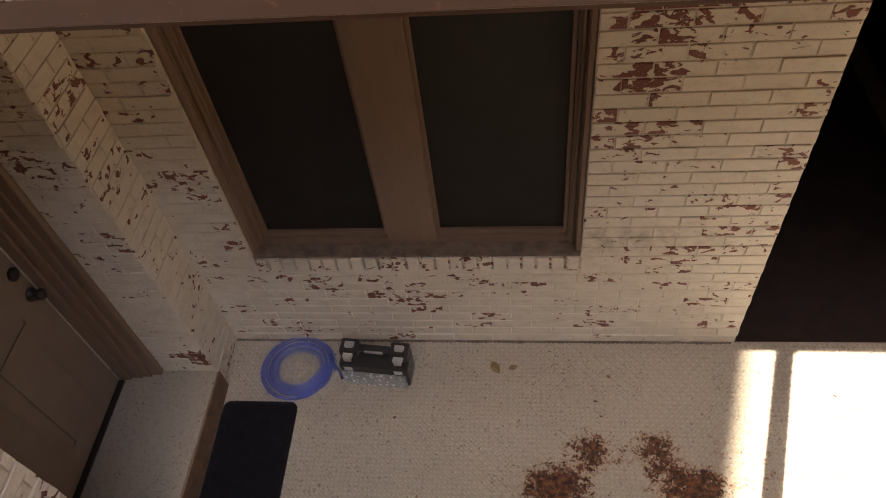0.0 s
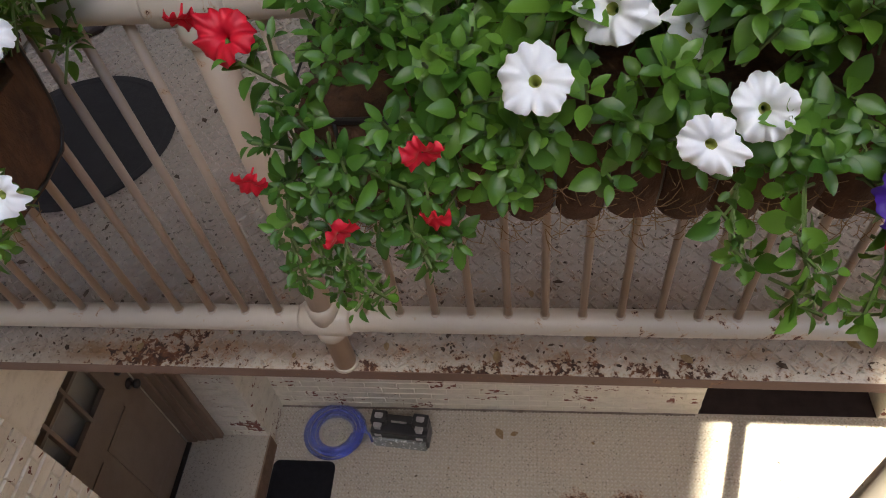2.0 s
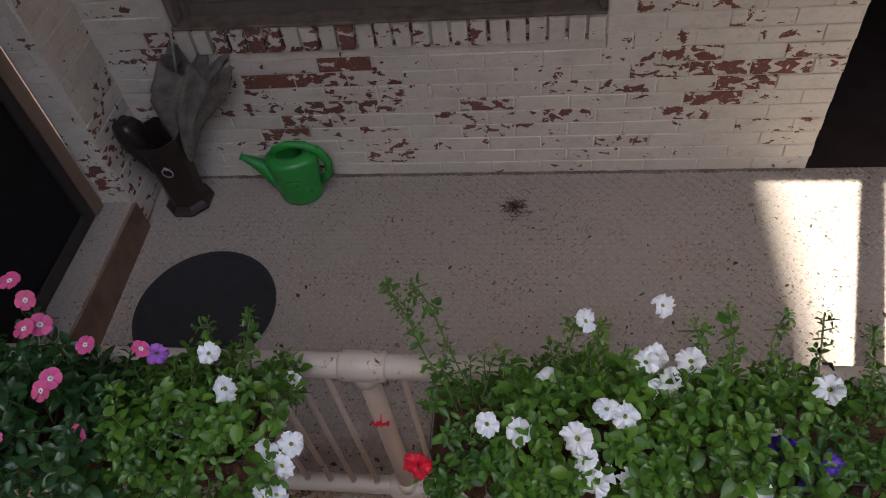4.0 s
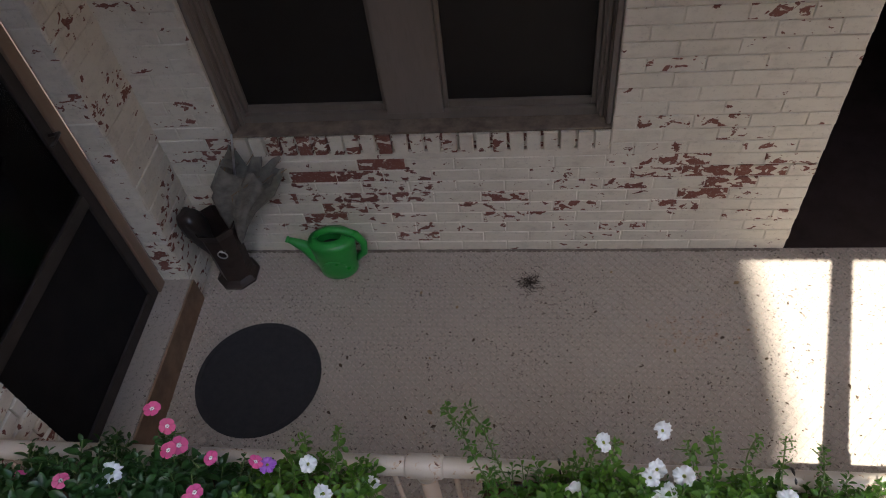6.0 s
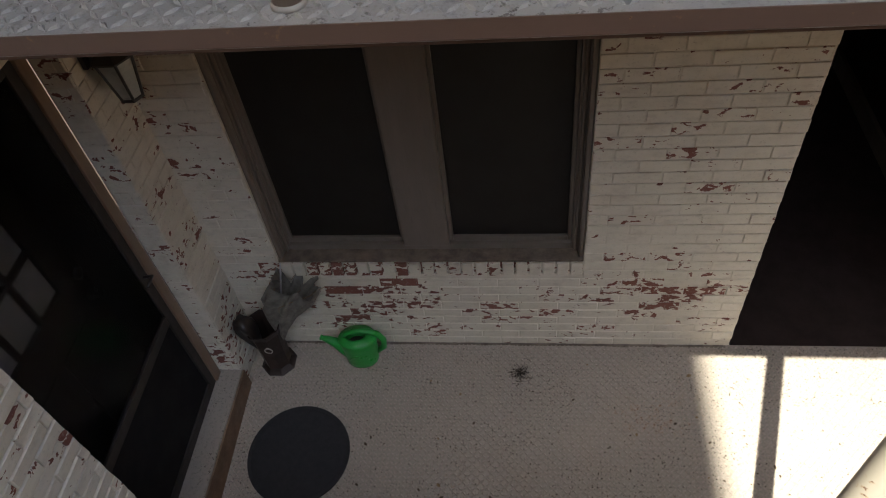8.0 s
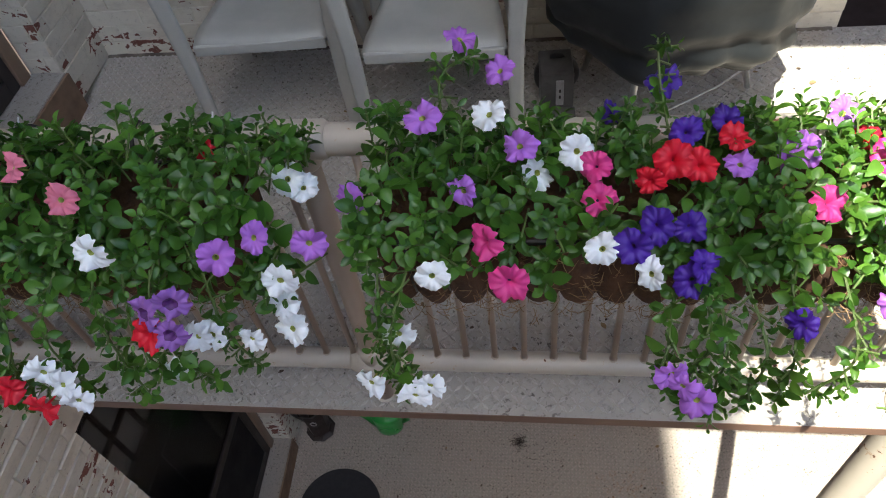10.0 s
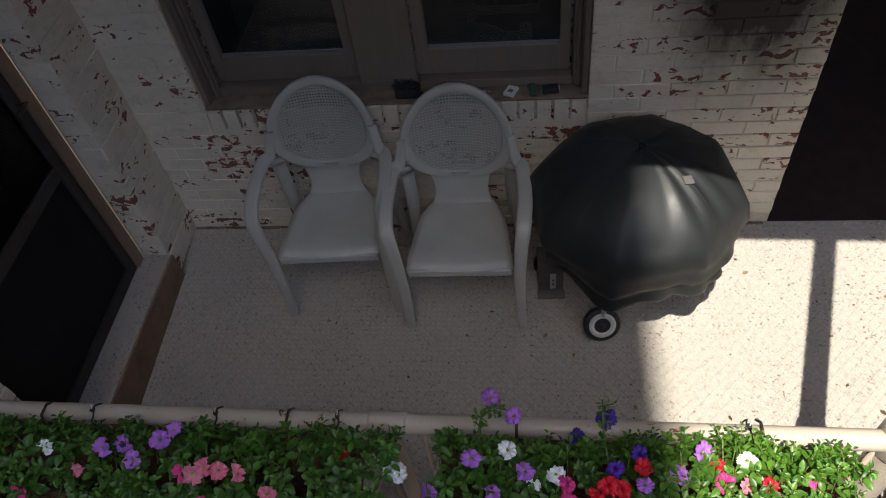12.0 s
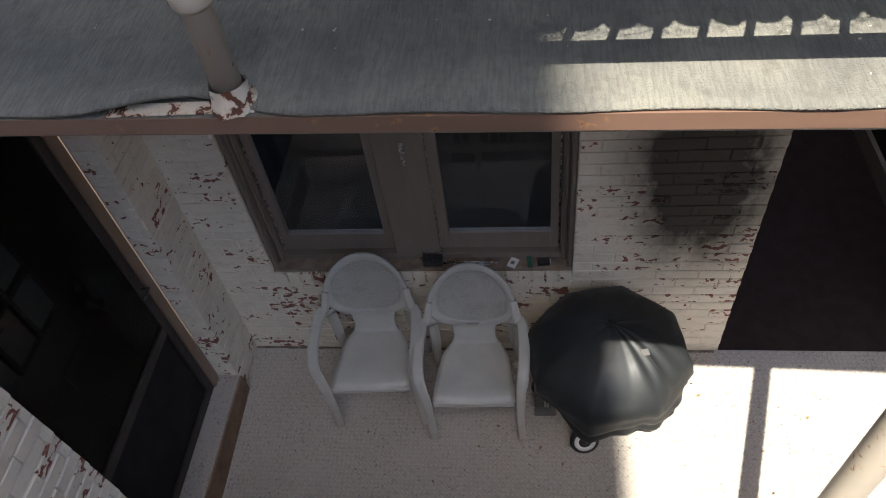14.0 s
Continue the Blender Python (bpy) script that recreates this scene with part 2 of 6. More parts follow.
RUST_B = [
    (0.24, (0.86, -1.40, fb), (0.35, 0.13, 0.2)), (0.18, (1.25, -1.49, fb), (1.7, 0.12, 0.2)), (0.16, (2.3, -1.46, fb), (1.6, 0.13, 0.2)),
    (0.165, (1.6, -1.30, fb), (1.5, 0.28, 0.2)), (0.15, (2.3, -0.45, fb), (0.7, 0.35, 0.2)), (0.12, (1.2, -0.9, fb), (1.0, 0.5, 0.2))]
RUST_C = [(0.08, (2.3, -0.9, fc), (1.2, 0.5, 0.2)), (0.10, (1.0, -1.45, fc), (1.6, 0.12, 0.2))]
WASH_B = [(0.85, (1.9, -1.405, fb), (2.4, 0.045, 0.3)), (0.8, (0.7, -1.42, fb), (0.6, 0.06, 0.3)), (0.4, (1.6, -1.25, fb), (1.6, 0.3, 0.3))]
# Deck b's pale rim: brighter sky light along the edge, put into the paint.
LIT_EDGE_B = ((1.5, -1.58, fb), (6.0, 0.26, 0.3), (0.55, 0.50, 0.41))
# Each tread paint is its deck paint lightened, light on the lozenges painted in.
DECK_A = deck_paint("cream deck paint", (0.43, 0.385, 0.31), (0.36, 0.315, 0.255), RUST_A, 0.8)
LIT_TREAD_A = deck_paint("cream lit tread paint", (0.50, 0.455, 0.375), (0.43, 0.385, 0.32), RUST_A, 0.6)
DECK_B = deck_paint("rose tan deck paint", (0.355, 0.312, 0.268), (0.29, 0.25, 0.212), RUST_B, 0.95, LIT_EDGE_B, WASH_B)
LIT_TREAD_B = deck_paint("rose tan lit tread paint", (0.41, 0.35, 0.30), (0.345, 0.29, 0.245), RUST_B, 0.7, LIT_EDGE_B, WASH_B)
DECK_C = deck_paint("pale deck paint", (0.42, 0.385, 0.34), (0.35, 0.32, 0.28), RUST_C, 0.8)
LIT_TREAD_C = deck_paint("pale lit tread paint", (0.48, 0.445, 0.395), (0.41, 0.375, 0.33), RUST_C, 0.6)
FASCIA = pipe_paint("rust brown fascia paint", (0.175, 0.105, 0.074), 0.08)
RAIL = pipe_paint("cream rail paint", (0.50, 0.44, 0.36), 0.12)
CHIPPED = pipe_paint("chipped cream paint", (0.56, 0.50, 0.41), 0.34)
BAR = pipe_paint("tan rail paint", (0.45, 0.355, 0.275), 0.08)
TRIM = plain("tan brown trim paint", (0.235, 0.16, 0.11), (0.19, 0.13, 0.088), 5, 0.42, grain=60, stretch=(1, 1, 0.15))
TRIM_GREY = plain("grey brown trim paint", (0.20, 0.165, 0.135), (0.15, 0.125, 0.10), 5, 0.42, grain=60, stretch=(1, 1, 0.15))
DOOR_TAN = plain("taupe door paint", (0.25, 0.195, 0.15), (0.21, 0.16, 0.125), 3, 0.38, bump=0.08)
SILL = plain("weathered sill", (0.22, 0.17, 0.125), (0.11, 0.085, 0.065), 14, 0.8, bump=0.4)
DARK = plain("black brown enamel", (0.018, 0.015, 0.014), (0.028, 0.022, 0.02), 6, 0.35)
SCREEN = plain("dark insect screen", (0.009, 0.0075, 0.0065), (0.015, 0.012, 0.010), 4, 0.55, bump=0.3, grain=900)
HALL = plain("brown hall with its dimness", (0.029, 0.019, 0.017), (0.021, 0.0135, 0.0125), 5, 0.8, Specular_IOR_Level=0.2)
ROOM = plain("room dimmed by colour", (0.018, 0.015, 0.013), (0.012, 0.010, 0.008), 2, 0.9)
GLASS = glass("window glass")
RUBBER = plain("black rubber", (0.013, 0.013, 0.016), (0.020, 0.020, 0.023), 30, 0.8, bump=0.5, grain=260)
MAT_PILE = plain("black pile mat", (0.0075, 0.0075, 0.0095), (0.013, 0.013, 0.016), 26, 0.95, bump=1.0, grain=330, Specular_IOR_Level=0.15)
CARPET = carpet("grey outdoor carpet")
GROUND = plain("dry earth and paving", (0.062, 0.038, 0.023), (0.045, 0.028, 0.018), 0.8, 0.95, bump=0.4, grain=20)
STUCCO = plain("tan masonry", (0.30, 0.235, 0.18), (0.24, 0.19, 0.14), 1.5, 0.9, bump=0.4, grain=40)
WOOD_STEP = plain("scuffed brown step edge", (0.23, 0.145, 0.09), (0.15, 0.095, 0.06), 9, 0.65, bump=0.3)
CHROME = plain("bright metal", (0.75, 0.75, 0.76), (0.6, 0.6, 0.62), 20, 0.25, 1.0, 0.05)
BROWN_WALL = plain("brown brick", (0.115, 0.062, 0.034), (0.085, 0.046, 0.026), 1.5, 0.9, bump=0.4, grain=40)
CEIL = plain("brown painted soffit", (0.31, 0.155, 0.068), (0.25, 0.125, 0.055), 5, 0.7)
SLAT = plain("weathered dark wood", (0.075, 0.055, 0.045), (0.045, 0.034, 0.03), 6, 0.8, bump=0.5, grain=80, stretch=(6, 6, 0.4))
PLASTIC_BLACK = plain("black moulded plastic", (0.02, 0.02, 0.021), (0.03, 0.03, 0.032), 10, 0.38, bump=0.1, grain=300)
CLEAR = glass("clear plastic", (0.86, 0.88, 0.88), 0.08)
MILKY = plain("scuffed clear plastic", (0.62, 0.64, 0.64), (0.45, 0.47, 0.47), 25, 0.22, bump=0.2, Transmission_Weight=0.55, IOR=1.4)
HOSE_BLUE = plain("clear blue vinyl tube", (0.30, 0.38, 0.95), (0.40, 0.48, 0.96), 8, 0.06, bump=0.02, Transmission_Weight=0.8, IOR=1.45)
CREAM_PART = plain("pale plastic", (0.6, 0.6, 0.58), (0.5, 0.5, 0.48), 20, 0.4)
SILVER = plain("satin silver latch", (0.62, 0.62, 0.61), (0.45, 0.45, 0.45), 30, 0.35, 0.7)
CAN_GREEN = plain("bright green plastic", (0.028, 0.30, 0.05), (0.02, 0.24, 0.04), 6, 0.33, bump=0.06)
STAND_BROWN = plain("dark bronze tin", (0.035, 0.022, 0.017), (0.02, 0.014, 0.012), 8, 0.45, 0.2, 0.2)
UMBRELLA_GREY = plain("grey umbrella cloth", (0.24, 0.225, 0.19), (0.11, 0.10, 0.085), 16, 0.5, bump=0.6, grain=30)
CHAIR_GREY = plain("grey moulded resin", (0.43, 0.425, 0.38), (0.37, 0.365, 0.33), 5, 0.42, bump=0.06, grain=400)
COVER = plain("black vinyl cover", (0.020, 0.0225, 0.0235), (0.016, 0.0185, 0.0195), 5, 0.50, bump=0.10, grain=40, Specular_IOR_Level=0.36)
TYRE_WHITE = plain("white plastic trim", (0.7, 0.7, 0.68), (0.6, 0.6, 0.58), 20, 0.4)
ENAMEL = plain("grey painted metal", (0.16, 0.155, 0.15), (0.1, 0.095, 0.09), 12, 0.5, 0.3)
COIR = plain("brown coco fibre", (0.125, 0.058, 0.028), (0.055, 0.026, 0.015), 40, 0.95, bump=1.0, grain=150, stretch=(1, 1, 0.5))
STRAW = plain("pale coco threads", (0.30, 0.19, 0.09), (0.2, 0.11, 0.05), 40, 0.9)
SOIL = plain("dark potting soil", (0.022, 0.015, 0.011), (0.04, 0.028, 0.02), 60, 0.98, bump=1.0, grain=120)
DRY_LEAF = plain("dry leaf", (0.25, 0.17, 0.08), (0.16, 0.1, 0.05), 60, 0.8)
FOOT_SHADE = plain("dirty sealant with contact shade", (0.10, 0.08, 0.062), (0.22, 0.19, 0.155), 18, 0.9, bump=0.8)
CRUMB = plain("brown leaf crumbs", (0.075, 0.045, 0.025), (0.035, 0.024, 0.016), 30, 0.9, bump=0.3)
WHITE_CARD = plain("white card", (0.75, 0.75, 0.73), (0.68, 0.68, 0.66), 30, 0.6)
GREEN_BOX = plain("dull green plastic", (0.03, 0.11, 0.07), (0.02, 0.08, 0.05), 30, 0.5)
LEAF_PETUNIA = leaf_green("petunia leaf", (0.030, 0.105, 0.014), (0.105, 0.25, 0.032), 0.36)
LEAF_LIME = leaf_green("pale petunia leaf", (0.044, 0.135, 0.016), (0.15, 0.31, 0.038), 0.36)
LEAF_VINCA = leaf_green("glossy vinca leaf", (0.018, 0.065, 0.02), (0.04, 0.12, 0.032), 0.28)
STEM = plain("green stem", (0.09, 0.16, 0.03), (0.12, 0.15, 0.05), 20, 0.6)
THROAT = plain("yellow green throat", (0.35, 0.38, 0.08), (0.25, 0.30, 0.06), 60, 0.6)
THROAT_DARK = plain("dark violet throat", (0.10, 0.02, 0.14), (0.05, 0.01, 0.08), 60, 0.6)
EYE_WHITE = plain("white eye", (0.8, 0.74, 0.74), (0.8, 0.7, 0.7), 60, 0.6)
PETALS = {
    "white": petal("white petal", (0.90, 0.92, 0.93), (0.86, 0.89, 0.91)),
    "red": petal("red petal", (0.72, 0.006, 0.028), (0.62, 0.005, 0.026)),
    "pink": petal("hot pink petal", (0.72, 0.05, 0.26), (0.62, 0.035, 0.22)),
    "lavender": petal("lavender petal", (0.46, 0.17, 0.66), (0.38, 0.13, 0.56)),
    "violet": petal("deep violet petal", (0.075, 0.018, 0.34), (0.05, 0.012, 0.24)),
    "purple": petal("veined purple petal", (0.34, 0.14, 0.46), (0.28, 0.12, 0.44)),
    "salmon": petal("salmon pink petal", (0.74, 0.17, 0.27), (0.70, 0.24, 0.32)),
    "vinca": petal("vinca pink petal", (0.70, 0.075, 0.28), (0.62, 0.10, 0.22)),
}
STORM_GLASS = plain("tinted storm glass", (0.62, 0.62, 0.64), (0.58, 0.58, 0.60), 4, 0.06, bump=0.0, Transmission_Weight=1.0, IOR=1.16)
SKY_PANE = plain("pale pane with sky reflection", (0.44, 0.45, 0.43), (0.35, 0.36, 0.35), 6, 0.25, bump=0.05)
ENTRY_DARK = plain("dark brown door paint", (0.035, 0.028, 0.025), (0.026, 0.021, 0.019), 4, 0.6, bump=0.1)
DOOR_MESH = plain("black door screen", (0.006, 0.006, 0.0075), (0.009, 0.009, 0.011), 3, 0.6, bump=0.2, grain=700, Specular_IOR_Level=0.2)
LANTERN_PANE = plain("milky lantern glass", (0.45, 0.46, 0.42), (0.36, 0.37, 0.34), 14, 0.3, bump=0.05)

# ---- mesh helpers ----
def link(name, verts, faces, material, parent=None, label="", smooth=False):
    me = bpy.data.meshes.new(name)
    me.from_pydata([tuple(v) for v in verts], [], faces)
    if material:
        me.materials.append(material)
    if smooth:
        me.shade_smooth()
    me.update()
    ob = new(name, me)
    if parent is not None:
        ob.parent = parent
    if label:
        tagged(ob, label)
    return ob


def part(name, bm, material, parent=None, label="", smooth=False):
    """Links a bmesh as one mesh object, under a thing or a part where one is given."""
    me = bpy.data.meshes.new(name)
    bmesh.ops.recalc_face_normals(bm, faces=bm.faces)
    bm.to_mesh(me)
    bm.free()
    me.materials.append(material)
    if smooth:
        me.shade_smooth()
    ob = new(name, me)
    if parent is not None:
        ob.parent = parent
    if label:
        tagged(ob, label)
    return ob


def thing(name, at, label, category, group="", kind="", turn=0.0):
    ob = new(name)
    ob.empty_display_size = 0.05
    ob.location = at
    ob.rotation_euler = (0, 0, radians(turn))
    return tagged(ob, label, category, group, kind)


def add_box(bm, lo, hi, bevel=0.0):
    r = bmesh.ops.create_cube(bm, size=1.0)
    vs = r["verts"]
    for v in vs:
        v.co = Vector([lo[i] + (v.co[i] + 0.5) * (hi[i] - lo[i]) for i in range(3)])
    if bevel:
        es = list({e for v in vs for e in v.link_edges})
        bmesh.ops.bevel(bm, geom=es, offset=bevel, segments=2, affect="EDGES", profile=0.6)
    return bm


def box(lo, hi, bevel=0.0):
    return add_box(bmesh.new(), lo, hi, bevel)


def tube(path, radius, sides=12, closed=False, caps=True):
    """Verts and faces of a tube along a list of points; the radius is one number or one a point."""
    pts = [Vector(p) for p in path]
    n = len(pts)
    rad = radius if isinstance(radius, (list, tuple)) else [radius] * n
    verts, faces = [], []
    side = None
    for i, p in enumerate(pts):
        a = pts[(i - 1) % n] if closed or i > 0 else p
        b = pts[(i + 1) % n] if closed or i < n - 1 else p
        d = (b - a).normalized()
        if side is None:
            side = d.orthogonal().normalized()
        side = (side - d * side.dot(d))
        side = side.normalized() if side.length > 1e-6 else d.orthogonal().normalized()
        up = d.cross(side)
        for k in range(sides):
            w = 2 * math.pi * k / sides
            verts.append(p + (side * math.cos(w) + up * math.sin(w)) * rad[i])
    for i in range(n if closed else n - 1):
        for k in range(sides):
            a, b = i * sides + k, i * sides + (k + 1) % sides
            c, d = ((i + 1) % n) * sides + (k + 1) % sides, ((i + 1) % n) * sides + k
            faces.append((a, b, c, d))
    if caps and not closed:
        faces.append(tuple(range(sides))[::-1])
        faces.append(tuple((n - 1) * sides + k for k in range(sides)))
    return verts, faces


def merge(*pieces):
    verts, faces = [], []
    for v, f in pieces:
        base = len(verts)
        verts += v
        faces += [tuple(i + base for i in q) for q in f]
    return verts, faces


def lathe(profile, sides=32, centre=(0, 0, 0), squash=1.0):
    """Turns (radius, height) pairs about the vertical axis."""
    verts, faces = [], []
    for r, h in profile:
        for k in range(sides):
            w = 2 * math.pi * k / sides
            verts.append(Vector((centre[0] + r * math.cos(w), centre[1] + r * math.sin(w) * squash, centre[2] + h)))
    for i in range(len(profile) - 1):
        for k in range(sides):
            a, b = i * sides + k, i * sides + (k + 1) % sides
            faces.append((a, b, b + sides, a + sides))
    faces.append(tuple(range(sides))[::-1])
    faces.append(tuple((len(profile) - 1) * sides + k for k in range(sides)))
    return verts, faces


# ---- the large structure ----
X_END, X_HALL = 2.762, 3.84
EDGE = {"a": (-1.455, -0.01), "b": (-1.455, -0.01), "c": (-1.482, -0.008), "d": (-1.472, -0.03)}
FALL = {"a": 0.038, "b": 0.038, "c": 0.055, "d": 0.04}
WIN_L, WIN_R, SILL_Z, WIN_T = 0.328, 1.918, 0.76, 2.42
PIER_Y, WING_Y = -0.29, -1.28
COURSE, BRICK_L, JOINT = 0.0677, 0.206, 0.0062
HEIGHTS = [("a", "b"), ("b", "c"), ("c", "d")]

tagged(link("ground", [(-200, -200, -0.35), (200, -200, -0.35), (200, 200, -0.35), (-200, 200, -0.35)], [(0, 1, 2, 3)], GROUND),
       "dry brown earth and paving in the yard", "ground", kind="structure")

# Unseen tall wing, added to shade the balconies' left; steps down beyond the yard.
bm = box((-6.0, -10.16, 12.2), (-0.02, -1.28, 22.72))
add_box(bm, (-6.0, -16.0, -0.35), (-0.02, -10.2, 14.0))
add_box(bm, (-6.0, -10.2, -0.35), (-0.02, -4.2, 12.2))
tagged(part("wall_tall_wing", bm, STUCCO), "unseen tan wing added to shade the balconies", "wall", kind="structure")

# Unseen walls, added to hold back low sky light and bounce warm light.
tagged(part("wall_across_yard", box((-8, -15.5, -0.35), (24, -14.5, 15.0)), BROWN_WALL), "unseen brown wall blocking low sky across the yard", "wall", kind="structure")
tagged(part("wall_yard_end", box((11.5, -14.5, -0.35), (12.0, 4.0, 13.0)), BROWN_WALL), "unseen brown wall blocking low sky on the right", "wall", kind="structure")

brick_meshes = {}


def brick_mesh(length, variant):
    """A brick's visible front: a shallow chamfered block, its face towards -y and its left end at x = 0."""
    key = (round(length, 3), variant)
    if key not in brick_meshes:
        r = random.Random(variant * 97 + int(length * 1000))
        h, d, c = COURSE - JOINT, 0.0050, 0.0026
        j = lambda s=0.0014: r.uniform(-s, s)
        ring0 = [(0, 0.004, 0), (length, 0.004, 0), (length, 0.004, h), (0, 0.004, h)]
        ring1 = [(j(), c - d, j()), (length + j(), c - d, j()), (length + j(), c - d, h + j()), (j(), c - d, h + j())]
        ring2 = [(c + j(), -d + j(), c + j()), (length - c + j(), -d + j(), c + j()), (length - c + j(), -d + j(), h - c + j()), (c + j(), -d + j(), h - c + j())]
        faces = [(8, 9, 10, 11)]
        for i in (0, 4):
            for k in range(4):
                a, b = i + k, i + (k + 1) % 4
                faces.append((a, b, b + 4, a + 4))
        me = bpy.data.meshes.new("brick")
        me.from_pydata(ring0 + ring1 + ring2, [], faces)
        me.materials.append(BRICK)
        brick_meshes[key] = me
    return brick_meshes[key]


brick_jobs = []


def lay_bricks(wall, origin, turn, width, z0, z1, holes, split, shift=0.0):
    """Notes a running bond on the wall's face; the bricks below split become parts, the rest one mesh. Laid at the end of the file."""
    brick_jobs.append((wall, origin, turn, width, z0, z1, holes, split, shift))


def wall_blocks(name, blocks, label):
    bm = bmesh.new()
    for lo, hi in blocks:
        add_box(bm, lo, hi)
    return tagged(part(name, bm, MORTAR), label, "wall", kind="structure")


TINT = {"a": "cream", "b": "off-white", "c": "grey-white"}
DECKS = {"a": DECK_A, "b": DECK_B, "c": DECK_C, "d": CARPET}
LIT_TREADS = {"a": LIT_TREAD_A, "b": LIT_TREAD_B, "c": LIT_TREAD_C}
for lo_key, hi_key in HEIGHTS:
    z0, z1 = FLOOR[lo_key], FLOOR[hi_key] - 0.045
    t = TINT[lo_key]
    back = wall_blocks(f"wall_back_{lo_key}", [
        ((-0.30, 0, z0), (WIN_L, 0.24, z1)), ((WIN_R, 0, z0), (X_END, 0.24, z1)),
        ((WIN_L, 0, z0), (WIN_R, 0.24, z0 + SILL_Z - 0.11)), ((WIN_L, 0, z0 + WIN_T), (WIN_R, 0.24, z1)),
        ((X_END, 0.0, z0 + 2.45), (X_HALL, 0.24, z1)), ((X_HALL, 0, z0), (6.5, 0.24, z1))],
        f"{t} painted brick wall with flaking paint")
    hole = [(WIN_L, WIN_R, z0 + SILL_Z - 0.105, z0 + WIN_T)]
    lay_bricks(back, (0, 0, 0), 0, X_END, z0, z1, hole, z0 + 2.0)
    lay_bricks(back, (X_HALL, 0, 0), 0, 1.2, z0, z1, [], z0, 0.1)
    pier = wall_blocks(f"wall_pier_{lo_key}", [((-0.30 if lo_key == "a" else -0.125, PIER_Y, z0), (0, 0.0, z1))], f"{t} painted brick pier beside the door")
    lay_bricks(pier, (0, PIER_Y, 0), 90, -PIER_Y, z0, z1, [], z0 + 2.1, 0.06)
    wide = 0.29 if lo_key == "a" else 0.115
    lay_bricks(pier, (-wide, PIER_Y, 0), 0, wide, z0, z1, [], z0 + 2.1, 0.08)
    wing = wall_blocks(f"wall_wing_{lo_key}", [((-0.55, -4.2, z0 - 0.05), (0, WING_Y, z1)), ((-0.95, WING_Y, z0), (-0.62, 0.24, z1)),
                                              ((-0.95, -4.2, z0 - 0.05), (-0.55, WING_Y, z1))], f"{t} painted brick side wall in front of the door")
    lay_bricks(wing, (0, -2.2, 0), 90, WING_Y + 2.2, z0 - 0.05, z1, [], z0 + 2.9, 0.03)
    part("lintel", box((-0.62, WING_Y, z0 + (2.18 if lo_key == "a" else 2.37)), (-0.0, PIER_Y, z1)), BRICK, wing)
    # the hall opening right of the brick; its dimness is in HALL's colour
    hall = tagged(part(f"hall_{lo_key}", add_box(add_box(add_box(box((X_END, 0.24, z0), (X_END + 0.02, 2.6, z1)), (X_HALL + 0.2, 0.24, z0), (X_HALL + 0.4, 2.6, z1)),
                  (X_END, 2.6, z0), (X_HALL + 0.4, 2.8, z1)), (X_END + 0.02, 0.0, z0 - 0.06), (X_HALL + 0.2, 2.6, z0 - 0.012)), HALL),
                  "brown entry hall with painted-in dimness behind the balcony", "hall", kind="structure")
    part("baseboard", box((X_HALL + 0.165, 0.6, z0 - 0.01), (X_HALL + 0.198, 2.598, z0 + 0.13)), TRIM_GREY, hall, "grey painted skirting board")
    part("door_post", box((X_HALL + 0.12, 0.55, z0 - 0.01), (X_HALL + 0.198, 0.62, z0 + 2.4)), TRIM_GREY, hall, "grey painted door post")

# room shell behind the windows; near-black colour stands in for unlit depth
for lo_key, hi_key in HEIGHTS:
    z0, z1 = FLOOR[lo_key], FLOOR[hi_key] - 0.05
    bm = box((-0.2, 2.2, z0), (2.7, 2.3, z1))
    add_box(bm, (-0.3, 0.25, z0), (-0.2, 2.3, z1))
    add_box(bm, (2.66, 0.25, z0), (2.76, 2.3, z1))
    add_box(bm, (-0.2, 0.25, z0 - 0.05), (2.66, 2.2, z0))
    tagged(part(f"room_{lo_key}", bm, ROOM), "room behind the window, its dimness in the near-black colour", "room", kind="structure")

# ---- decks ----
LOZ = [(-0.0150, 0, 0), (0, -0.0052, 0), (0.0150, 0, 0), (0, 0.0052, 0), (-0.0095, 0, 0.0036), (0, -0.0022, 0.0043), (0.0095, 0, 0.0036), (0, 0.0022, 0.0043)]
LOZ_F = [(4, 5, 6, 7), (0, 1, 5, 4), (1, 2, 6, 5), (2, 3, 7, 6), (3, 0, 4, 7)]


def tread(deck, x0, x1, key, z, material):
    """Raised lozenges of chequer plate, turned in alternation."""
    verts, faces = [], []
    pitch = 0.0245
    nx, ny = int((x1 - x0) / pitch), int(1.6 / pitch)
    for i in range(nx):
        for k in range(ny):
            w = radians(45 if (i + k) % 2 else -45)
            c, s = math.cos(w), math.sin(w)
            cx, cy = x0 + (i + 0.5) * pitch, -0.004 - (k + 0.5) * pitch
            if cy < EDGE[key][0] + EDGE[key][1] * (cx - 1.3) + 0.012:
                continue
            b = len(verts)
            verts += [(cx + c * a - s * q, cy + s * a + c * q, z + FALL[key] * (cy + s * a + c * q) + h) for a, q, h in LOZ]
            faces += [tuple(m + b for m in f) for f in LOZ_F]
    tagged(link("tread_pattern", verts, faces, material, deck), kind="stuff")


DECK_LABEL = {"a": "cream painted chequer plate deck with rust patches", "b": "rosy tan painted chequer plate deck with a rusty edge",
              "c": "pale painted chequer plate deck", "d": "deck covered with grey outdoor carpet"}


